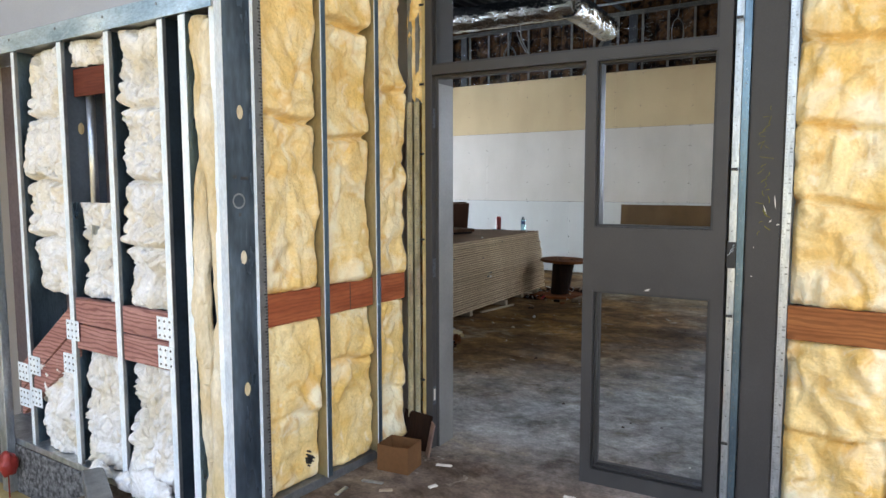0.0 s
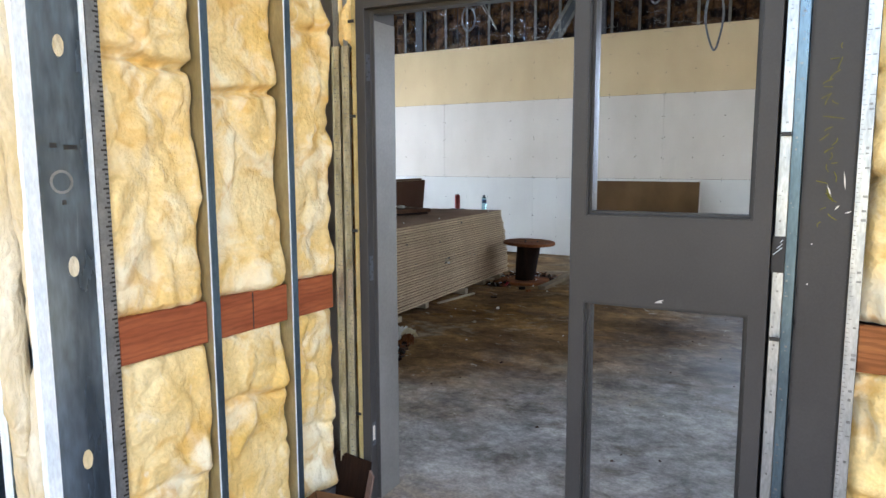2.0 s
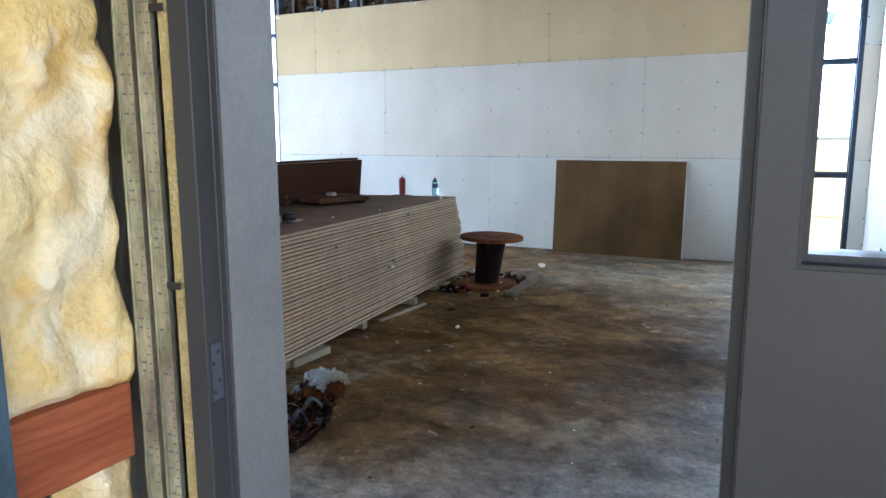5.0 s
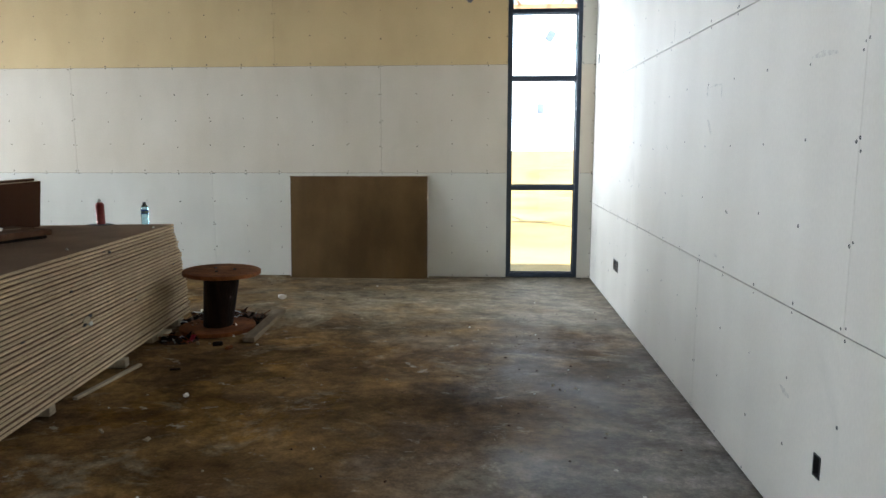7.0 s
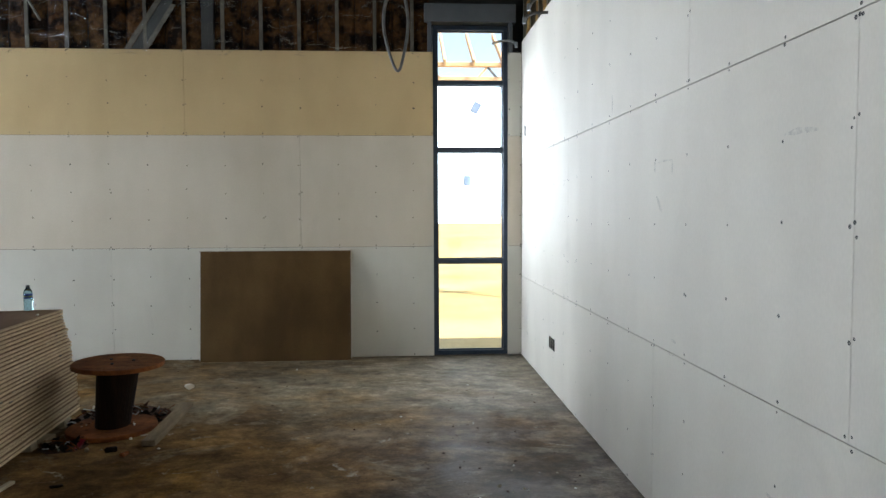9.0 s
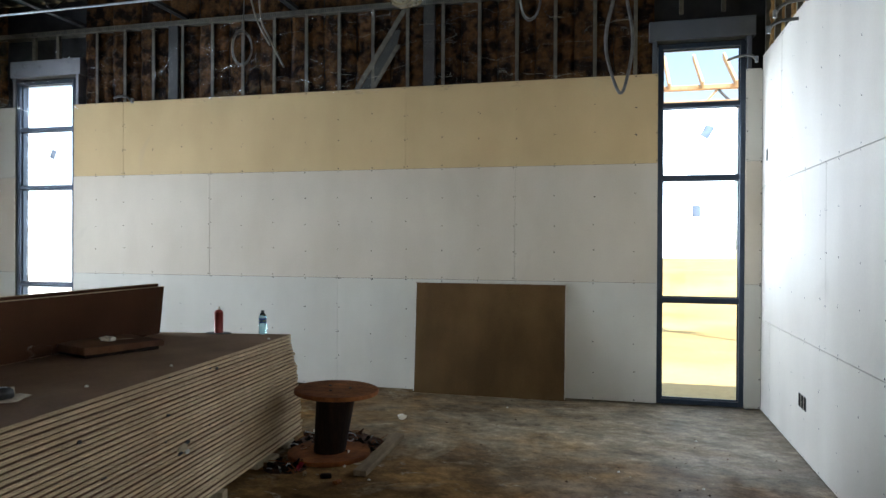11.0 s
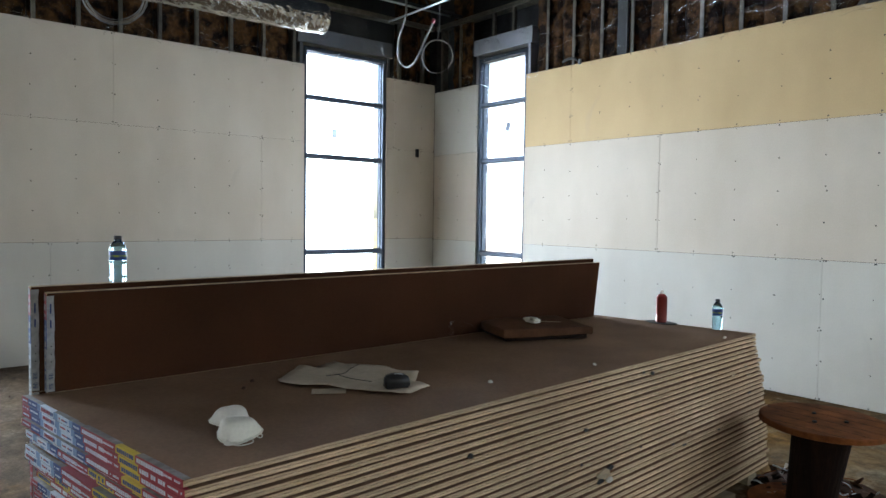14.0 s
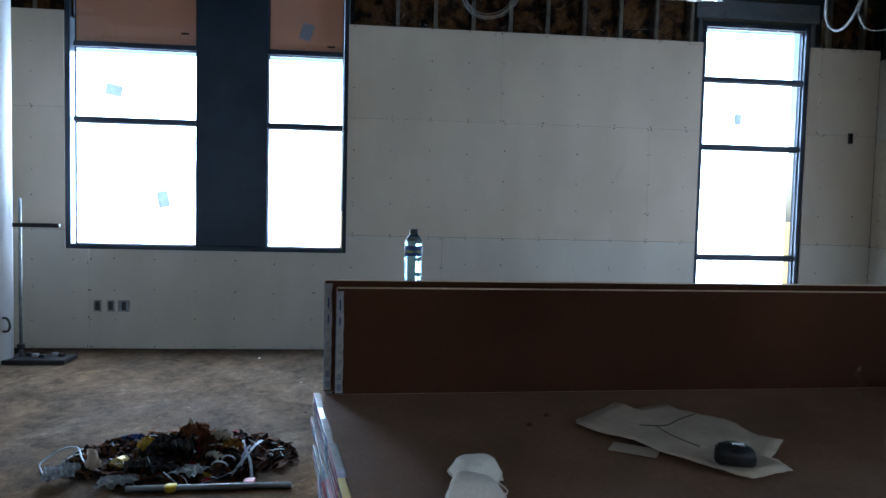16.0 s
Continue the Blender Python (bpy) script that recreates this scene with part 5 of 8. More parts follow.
def stops(a, b, c, d):
    bm = B()
    for p in ((a, a + 0.016, c, d), (b - 0.016, b, c, d), (a + 0.016, b - 0.016, c, c + 0.016), (a + 0.016, b - 0.016, d - 0.016, d)):
        box(bm, p[0], p[1], DY + 0.030, DY + 0.064, p[2], p[3])
    part("glazing_stop", bm, M_COLUMN, door_frame, "black glazing stop", w=True)
    bm = B()
    for p in ((b - 0.0075, b - 0.0003, c, d), (a + 0.0003, a + 0.0060, c, d), (a + 0.006, b - 0.0075, c + 0.0003, c + 0.0060), (a + 0.006, b - 0.0075, d - 0.0075, d - 0.0003)):
        box(bm, p[0], p[1], DY + 0.0020, DY + 0.0295, p[2], p[3])
    part("gasket", bm, M_BLACK, door_frame, "black rubber gasket", w=True)
    bm = B()
    for p in ((a, a + 0.013, c, d), (b - 0.013, b, c, d), (a + 0.013, b - 0.013, c, c + 0.013), (a + 0.013, b - 0.013, d - 0.013, d)):
        box(bm, p[0], p[1], DY + 0.078, DY + 0.11, p[2], p[3])
    part("glazing_bead", bm, M_PRIME, door_frame, w=True)


stops(SL, SR, 1.322, 2.142)
stops(SL, SR, 0.074, 1.006)
stops(JL, SR, 2.191, 2.93)
# plate added over the jamb: room light on the soffit put into its colour
part("soffit", box(B(), JL + 0.0165, JL + 0.0180, DY + 0.052, DY + FD - 0.003, 0.0, 2.10), mat("lit grey primer", (0.200, 0.192, 0.182), (0.155, 0.150, 0.142), 3, 0.45, bump=0.04, bscale=90, fine=0.08, smudge=(4, (1, 1, 0.4), 0.62, 0.72, 0.4, (0.16, 0.15, 0.14))), jamb_l, "scuffed jamb soffit plate with daylight in its pale colour", w=True)
for z in (0.255, 1.003, 1.849):
    h = part("hinge_plate", softbox(JL - 0.002, JL + 0.001, DY + 0.006, DY + 0.040, z, z + 0.114, 0.0005), M_PRIMEL, jamb_l, "recessed hinge plate with screw holes", w=True)
    bm = B()
    for y, q in ((0.016, 0.02), (0.03, 0.04), (0.016, 0.075), (0.03, 0.095)):
        tube(bm, [(JL + 0.0012, DY + y, z + q), (JL + 0.002, DY + y, z + q)], 0.0042, 8)
    for q in (0.0, 0.112):
        box(bm, JL + 0.0012, JL + 0.002, DY + 0.006, DY + 0.04, z + q, z + q + 0.003)
    box(bm, JL + 0.0012, JL + 0.002, DY + 0.006, DY + 0.009, z, z + 0.114)
    part("screw_hole", bm, M_BLACK, h, w=True)
part("tag", softbox(JL + 0.0022, JL + 0.0032, DY + 0.012, DY + 0.030, 0.285, 0.352, 0.0003), M_WHITE, jamb_l, "white paper tag on the lowest hinge", w=True)
for x, levels in ((FACE - 0.020, (0.398, 1.217, 1.701, 2.088, 2.52)), (RE + 0.026, (0.327, 0.928, 1.596, 2.26))):
    for z in levels:
        part("frame_anchor", softbox(x - 0.014, x + 0.016, DY - 0.006, DY - 0.002, z, z + 0.013, 0.001), M_BLACK, door_frame, "dark frame anchor strap", w=True)
# gold of the strip is the wool's reflection put into its colour
part("anchor_strip", box(B(), FACE - 0.021, FACE - 0.001, DY + 0.002, DY + 0.010, 0.0, 2.95), mat("wool-tinted punched steel", (0.62, 0.50, 0.24), (0.48, 0.38, 0.17), 9, 0.35, 0.6, bump=0.8, bscale=140), door_frame, "punched steel strip beside the frame", w=True)

bm = prism(B(), [(-0.552, 1.020), (-0.538, 1.030), (-0.520, 1.034), (-0.529, 1.026), (-0.524, 1.022), (-0.538, 1.021)], DY - 0.0010, DY - 0.0002, "y")
part("paint_scratch", bm, M_CORE, door_frame, "pale nick in the primer", w=True)

# jamb studs between the frame and the side wall
wall_jamb = thing("wall_entry_jamb", "pair of bright punched steel jamb studs beside the door frame", "wall", kind="structure", at=(-1.85, DY, 0))
for a, b in ((-1.910, -1.878), (-1.860, -1.830)):
    bm = B()
    prism(bm, [(a, DY + 0.003), (b, DY + 0.003), (b, DY + 0.014), (b - 0.002, DY + 0.014), (b - 0.002, DY + 0.005), (a + 0.002, DY + 0.005), (a + 0.002, DY + 0.15), (a, DY + 0.15)], 0.0, 2.0)
    st = part("jamb_stud", bm, M_JAMB, wall_jamb, "bright galvanised jamb stud", w=True)
    bm = prism(B(), [(a + 0.004, DY + 0.006), (b - 0.004, DY + 0.006), (b - 0.004, DY + 0.15), (a + 0.004, DY + 0.15)], 2.0, 3.0)
    part("jamb_stud", bm, M_GALVD, wall_jamb, w=True)
    part("bright_lip", box(B(), a - 0.002, a + 0.0025, DY - 0.0015, DY + 0.0025, 0.0, 2.0), M_JAMB, wall_jamb, w=True)
    bm = B()
    rr = random.Random(int(-a * 1000))
    for k in range(112):
        z = 0.05 + 0.0172 * k
        l = 0.005 if k % 5 else 0.009
        box(bm, b - 0.003 - l, b - 0.003, DY + 0.0018, DY + 0.0029, z, z + 0.0022)
        if rr.random() < 0.35:
            box(bm, a + 0.006, a + 0.006 + rr.uniform(0.006, 0.012), DY + 0.0018, DY + 0.0029, z, z + 0.004)
    tagged(part("punch_mark", bm, M_GALVD, st, "rows of small punched marks", w=True), kind="stuff")
part("wool_batt", batt(-1.925, -1.800, 2.0, 2.98, lambda u, v, d: (u, DY + 0.004 - d, v), 0.018, 19, step=0.01, ragged=0.2, wrinkle=0.5, billow=0.02), M_YELLOW, wall_jamb, "yellow glass wool over the jamb studs", w=True)
part("wool_batt", batt(-1.885, -1.845, 0.02, 2.0, lambda u, v, d: (u, DY + 0.05 - d, v), 0.012, 17, step=0.01, ragged=0.2), M_AMBER, wall_jamb, "stained brown glass wool strip", w=True)
part("backing", box(B(), -1.93, -1.792, DY + 0.10, DY + 0.16, 0, 3.0), M_JOIST, wall_jamb, w=True)
part("gypsum_header", box(B(), -1.93, FACE, DY + 0.002, DY + 0.08, 3.0, DECK), M_GYP, wall_jamb, w=True)
for ob in (door_frame, wall_jamb):
    ob.matrix_basis = SWING @ ob.matrix_basis
DY = WALL_C
# the entry walls stand a little wider than drawn
for ob, y in ((wall_a, 2.2), (wall_b, 2.2), (wall_c, DY)):
    ob.matrix_basis = pose(0, y, 0) @ Matrix.Scale(1.018, 4) @ pose(0, -y, 0) @ ob.matrix_basis

# ---- drywall boards, piece by piece ----
def board_mesh(place, r, holes, d0, d1):
    """One sheet with its cut-outs: front face in cells, and the cut edges."""
    us = sorted({r[0], r[1], *(q for h in holes for q in h[:2] if r[0] < q < r[1])})
    vs = sorted({r[2], r[3], *(q for h in holes for q in h[2:] if r[2] < q < r[3])})
    bm = B()
    pts = {}

    def vert(u, v, d):
        if (u, v, d) not in pts:
            pts[u, v, d] = bm.verts.new(place(u, d, v))
        return pts[u, v, d]

    def solid(i, j):
        if not (0 <= i < len(us) - 1 and 0 <= j < len(vs) - 1):
            return False
        u, v = (us[i] + us[i + 1]) / 2, (vs[j] + vs[j + 1]) / 2
        return not any(h[0] < u < h[1] and h[2] < v < h[3] for h in holes)

    for i in range(len(us) - 1):
        for j in range(len(vs) - 1):
            if not solid(i, j):
                continue
            a, b, c, e = us[i], us[i + 1], vs[j], vs[j + 1]
            for d in (d0, d1):
                bm.faces.new([vert(u, v, d) for u, v in ((a, c), (b, c), (b, e), (a, e))])
            for di, dj, p, q in ((-1, 0, (a, c), (a, e)), (1, 0, (b, c), (b, e)), (0, -1, (a, c), (b, c)), (0, 1, (a, e), (b, e))):
                if not solid(i + di, j + dj):
                    bm.faces.new((vert(*p, d0), vert(*q, d0), vert(*q, d1), vert(*p, d1)))
    return bm


def boards(wall, place, rows, holes, seed, phase):
    """rows: (z0, z1, joints, material); every board is one sheet, cut round the openings and screwed to the studs."""
    rnd = random.Random(seed)
    screws = B()
    for z0, z1, cuts, material in rows:
        for a, b in zip(cuts, cuts[1:]):
            r = (a + 0.0016, b - 0.0016, z0 + 0.0017, z1 - 0.0017)
            own = [h for h in holes if h[0] < r[1] and h[1] > r[0] and h[2] < r[3] and h[3] > r[2]]
            off = rnd.uniform(0, 0.0012)
            if own:
                bm = board_mesh(place, r, own, off, SHEET)
                if not bm.verts:
                    continue
                part("drywall_sheet", bm, material, wall, w=True)
            else:
                rect_part("drywall_sheet", wall, place, r, off, SHEET, material, bevel=0.0016)
            cols = [r[0] + 0.012, r[1] - 0.012]
            u = phase + math.ceil((r[0] + 0.08 - phase) / BAY) * BAY
            while u < r[1] - 0.08:
                cols.append(u)
                u += BAY
            for c in cols:
                n = max(2, round((r[3] - r[2]) / 0.31))
                for j in range(n + 1):
                    v = r[2] + 0.015 + (r[3] - r[2] - 0.03) * j / n
                    for q in range(2 if rnd.random() < 0.10 else 1):
                        uu, vv = c + rnd.uniform(-0.006, 0.006) + 0.012 * q, v + (rnd.uniform(-0.03, 0.03) if 0 < j < n else rnd.uniform(-0.004, 0.012))
                        if not (r[0] < uu < r[1] and r[2] < vv < r[3]) or any(h[0] - 0.02 < uu < h[1] + 0.02 and h[2] - 0.02 < vv < h[3] + 0.02 for h in own):
                            continue
                        rad = rnd.uniform(0.0050, 0.0085)
                        ring = [screws.verts.new(place(uu + rad * math.cos(k * 1.047), off - 0.0008, vv + rad * math.sin(k * 1.047))) for k in range(6)]
                        mid = screws.verts.new(place(uu, off + 0.0002, vv))
                        for k in range(6):
                            screws.faces.new((ring[k], ring[(k + 1) % 6], mid))
    ob = part("screw_head", screws, M_SCREW, wall, "small dark drywall screw heads", w=True)
    tagged(ob, kind="stuff")


S1, S2 = 1.234, 2.452
boards(wall_far, at_far, [
    (0.012, S1, [LX, -8.09, -4.436, -0.78, RX], M_GYP),
    (S1, S2, [LX, -9.73, -6.08, -2.414, RX], M_GYPM),
    (S2, 3.36, [WIN_F[1], -7.288, -3.633, WIN_R[0]], M_GYPT),
    (S2, 3.36, [LX, WIN_F[0]], M_GYP), (S2, 3.36, [WIN_R[1], RX], M_GYP)], hf, 1, -4.436)
boards(wall_right, at_right, [
    (0.012, 0.896, [3.08, 6.663, 10.32, FY], M_GYPW),
    (0.896, 2.19, [3.08, 5.045, 8.566, FY], M_GYPW),
    (2.19, 3.48, [3.08, 6.253, 9.91, FY], M_GYPW)],
    [(9.035, 9.085, 0.38, 0.48), (9.115, 9.165, 0.38, 0.48), (9.195, 9.245, 0.38, 0.48), (5.122, 5.178, 0.325, 0.415), (10.46, 10.51, 2.42, 2.54)], 2, 6.66)
boards(wall_left, at_left, [
    (0.014, 1.249, [0.3, 2.09, 5.75, 9.41, FY], M_GYP),
    (1.249, 2.50, [0.3, 4.38, 8.03, FY], M_GYPM),
    (2.50, 3.47, [0.3, 2.7, 6.36, 10.0, FY], M_GYPM)],
    hl + [(10.37, 10.43, 2.41, 2.53)], 3, 8.03)


scuffs = [((7.413, 2.344), (7.409, 2.28), (7.410, 2.216), 0.016), ((6.662, 1.866), (6.660, 1.84), (6.661, 1.808), 0.022), ((6.622, 1.857), (6.52, 1.861), (6.429, 1.858), 0.009), ((6.430, 1.858), (6.427, 1.82), (6.428, 1.783), 0.013),
          ((6.634, 1.683), (6.60, 1.65), (6.559, 1.599), 0.026), ((6.418, 0.964), (6.385, 0.963), (6.350, 0.959), 0.014), ((6.470, 0.893), (6.42, 0.890), (6.366, 0.892), 0.008), ((5.431, 1.868), (5.33, 1.872), (5.227, 1.864), 0.020), ((5.502, 0.562), (5.45, 0.545), (5.407, 0.541), 0.024)]
for *line, wide in scuffs:
    bm, rows = B(), []
    path = smooth_path([(RX - 0.0015, u, v) for u, v in line], 6)
    for k, p in enumerate(path):
        d = (path[min(k + 1, len(path) - 1)] - path[max(k - 1, 0)]).normalized()
        side = Vector((0, -d.z, d.y)) * wide / 2 * (0.25 + 0.75 * math.sin(math.pi * (k + 0.4) / len(path))) * (1 + 0.5 * noise.noise(p * 60))
        rows.append([bm.verts.new(p - side), bm.verts.new(p + side)])
    for a, b in zip(rows, rows[1:]):
        bm.faces.new((a[0], b[0], b[1], a[1]))
    part("scuff", bm, M_SCUFF, wall_right, "faint grey scuff on the drywall", w=True)


def outlet(place, u, v, w=0.056, h=0.106, label="dark blue plastic outlet box set in the drywall", cover=False):
    th = thing("outlet_box", label, "outlet box", "outlet boxes", at=place(u, 0.0, v))
    bm = B()
    for r in ((u - w / 2, u - w / 2 + 0.005, v - h / 2, v + h / 2), (u + w / 2 - 0.005, u + w / 2, v - h / 2, v + h / 2),
              (u - w / 2 + 0.005, u + w / 2 - 0.005, v - h / 2, v - h / 2 + 0.005), (u - w / 2 + 0.005, u + w / 2 - 0.005, v + h / 2 - 0.005, v + h / 2)):
        p, q = place(r[0], -0.002, r[2]), place(r[1], 0.05, r[3])
        box(bm, min(p[0], q[0]), max(p[0], q[0]), min(p[1], q[1]), max(p[1], q[1]), r[2], r[3])
    part("rim", bm, M_BLACK, th, w=True)
    p, q = place(u - w / 2 + 0.004, 0.044, v), place(u + w / 2 - 0.004, 0.05, v)
    part("back", box(B(), min(p[0], q[0]), max(p[0], q[0]), min(p[1], q[1]), max(p[1], q[1]), v - h / 2 + 0.004, v + h / 2 - 0.004), M_BLACK, th, w=True)
    if cover:
        bm = B()
        for k in range(3):
            p, q = place(u - 0.012 + 0.010 * k, 0.004, v), place(u - 0.007 + 0.010 * k, 0.044, v)
            box(bm, min(p[0], q[0]), max(p[0], q[0]), min(p[1], q[1]), max(p[1], q[1]), v - 0.03, v + 0.03)
        part("wire", bm, M_WCABLE, th, w=True)


for u in (9.06, 9.14, 9.22):
    outlet(at_right, u, 0.43)
outlet(at_right, 5.15, 0.37, 0.053, 0.087, "dark rough cut-out with an outlet box in the drywall")
outlet(at_right, 10.485, 2.48)
outlet(at_left, 10.40, 2.47, 0.062, 0.12)
for u, w in ((2.172, 0.075), (2.305, 0.075), (2.435, 0.12)):
    th = thing("outlet_plate", "grey metal outlet plate on the drywall", "outlet plate", "outlet plates", at=at_left(u, 0, 0.465))
    part("plate", softbox(LX, LX + 0.008, u - w / 2, u + w / 2, 0.405, 0.525, 0.002), M_GALVD, th, w=True)
    part("socket", softbox(LX + 0.0082, LX + 0.011, u - 0.022, u + 0.022, 0.42, 0.51, 0.001), M_BLACK, th, w=True)

# ---- stack of drywall ----
stack = thing("drywall_stack", "stack of long drywall boards with printed end tapes on wood blocks", "drywall stack", at=(-3.711, 5.01, 0.0), turn=4.33)
# local: x to the left is negative, y along the boards
NB, Z0, TH = 31, 0.069, 0.0257
LEN, WID = 3.658, 1.219
LEAN = 0.13                           # the foot of the front stands out that far
SLANT = 0.0845                        # the ends are skewed a little


def bundle_mesh():
    bm = B()
    g = 0.0008
    for z0, z1 in ((0.001, TH / 2 - g / 2), (TH / 2 + g / 2, TH - 0.0060)):
        bx = softbox(-WID, 0, 0, LEN, z0, z1, 0.0032)
        me = bpy.data.meshes.new("tmp")
        bx.to_mesh(me), bx.free()
        bm.from_mesh(me)
    for f in bm.faces:
        n = f.normal
        f.material_index = 1 if abs(n.z) > 0.9 else 0
    for v in bm.verts:
        v.co.y += SLANT * v.co.x
    me = finish(bm)
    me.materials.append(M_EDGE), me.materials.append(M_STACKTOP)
    return me


def tape_mesh(shift, seed):
    """Printed paper tape over the end of a bundle, in bands of colour with bars for the lettering."""
    bm = B()
    # from, to, colour: red, blue, white, yellow, pale blue
    bands = [(0.00, 0.275, 0), (0.275, 0.405, 3), (0.405, 0.665, 0), (0.665, 0.735, 1), (0.735, 0.765, 5), (0.765, 0.865, 2), (0.865, 0.905, 5), (0.905, 1.03, 2), (1.03, 1.06, 5), (1.06, 1.155, 1), (1.155, 1.25, 0)]
    z0, z1, y = -0.0005, TH - 0.0030, -0.0016
    rnd = random.Random(seed)
    for a, b, c in bands:
        a, b = a + shift, b + shift
        if a >= 1.25:
            a, b = a - 1.25, b - 1.25
        a, b = max(0.0, a), min(b, WID)
        if b - a < 0.004:
            continue
        x0, x1 = -b, -a
        box(bm, x0, x1, y, 0.0005, z0, z1, c)
        box(bm, x0, x1, 0.0005, 0.014 + rnd.uniform(0, 0.010), z1 - 0.0004, z1 + 0.0006, 4 if rnd.random() < 0.8 else c)
        # one line of letters, large at the middle of its band and small beside it
        ink = {0: 2, 1: 2, 2: 0, 3: 1, 5: 2}[c]
        x, k, big = x0 + 0.010, 0, b - a > 0.12
        while x < x1 - 0.014 and c != 5:
            large = (x - x0) / (x1 - x0) < (0.62 if c == 0 else 0.9) if big else c == 3
            w = rnd.uniform(0.009, 0.013) if large else rnd.uniform(0.004, 0.007)
            m = 0.0052 if large else 0.0086
            if c == 2 and k > 5:
                ink = 1
            box(bm, x, x + w, y - 0.0006, y - 0.0001, z0 + m, z1 - m, ink)
            x += w + (0.0032 if large else 0.0024) + (0.012 if rnd.random() < 0.06 else 0)
            k += 1
    for v in bm.verts:
        v.co.y += SLANT * v.co.x
    me = finish(bm)
    for q in (M_RED, M_BLUE, M_PWHITE, M_YEL, M_FOLD, M_BLUEL):
        me.materials.append(q)
    return me


bundle = bundle_mesh()
tapes = [tape_mesh(q, k) for k, q in enumerate((0.0, -0.012, -0.026, -0.05, -0.075, 0.24, 0.225, 0.205, 0.19, 0.55, 0.53, 0.80))]
rs = random.Random(5)
for k in range(NB):
    ob = part("drywall_board", bundle, [M_EDGE, M_STACKTOP], stack, "cream-edged doubled drywall board")
    h = (k + 0.5) / NB
    drift = 0.065 * math.sin(h * 3.0) - 0.03 - 0.05 * (1 - h) if k < NB - 4 else 0.0
    ob.matrix_basis = pose(LEAN * (1 - h) + 0.004 * rs.uniform(-1, 1), drift * 0.9 + rs.uniform(-0.016, 0.016), Z0 + k * TH, 0, 0, rs.uniform(-0.08, 0.08))
    part("end_tape", tapes[(NB - 1 - k) % 12], M_RED, ob, "glossy red, blue, white and yellow printed end tape")
# nicks along the front edge
for k in range(16):
    y, z = rs.uniform(0.2, 3.5), Z0 + TH * rs.randrange(4, NB)
    x = LEAN * (1 - (z - Z0) / (NB * TH))
    bm = softbox(x + 0.001, x + 0.0075, y, y + rs.uniform(0.012, 0.04), z - 0.005, z + 0.004, 0.0015)
    part("torn_edge", bm, [M_BLACK if k % 4 else M_PALEW], stack, "scuffed torn paper edge")
# a torn place on the front, layers peeled back
for y, z, w, h, m, lift in ((1.865, 0.430, 0.060, 0.024, M_PALEW, 0.006), (1.915, 0.447, 0.030, 0.012, M_BLACK, 0.007), (1.83, 0.407, 0.028, 0.010, M_BLACK, 0.008), (1.90, 0.40, 0.022, 0.014, M_CORE, 0.009),
                            (1.05, 0.69, 0.016, 0.010, M_BLACK, 0.007), (1.77, 0.64, 0.018, 0.008, M_BLACK, 0.007), (2.37, 0.80, 0.014, 0.010, M_BLACK, 0.008)):
    bm = B()
    ring = [(y + w * rs.uniform(0.7, 1.1) * math.cos(k * 0.7), z + h * rs.uniform(0.6, 1.2) * math.sin(k * 0.7)) for k in range(9)]
    x = LEAN * (1 - (z - Z0) / (NB * TH))
    prism(bm, ring, x + 0.0005, x + 0.002 + lift, "x")
    part("torn_edge", bm, m, stack, "torn paper and bare gypsum on the stack's face")
for y, end, hw in ((0.30, 0.09, 0.045), (1.34, 0.105, 0.035), (2.22, 0.15, 0.040), (2.86, 0.10, 0.040), (2.97, 0.17, 0.065), (3.40, 0.12, 0.045)):
    th = thing("wood_block", "pale wooden block propping the stack off the floor", "wood block", "blocks under the stack")
    th.matrix_basis = stack.matrix_basis @ pose(0, y, 0, 0, 0, rs.uniform(-9, 9))
    part("block", softbox(-0.35, end, -hw, hw, 0.0, 0.0605, 0.004), M_PALEW, th)
for y in (0.10,):
    th = thing("wood_offcut", "loose pale lumber offcut on the floor beside the stack", "wood offcut", "offcuts by the stack")
    th.matrix_basis = stack.matrix_basis @ pose(0.105, y + 0.42, 0, 0, 0, -7)
    part("board", softbox(-0.045, 0.045, -0.19, 0.19, 0.0, 0.052, 0.003), M_PALEW, th)

ZT = Z0 + NB * TH - 0.003
on_stack = stack.matrix_basis


def stack_thing(name, label, category, x, y, turn=0.0, z=None, group=""):
    th = thing(name, label, category, group)
    th.matrix_basis = pose(x, y, ZT if z is None else z, 0, 0, turn)
    return th


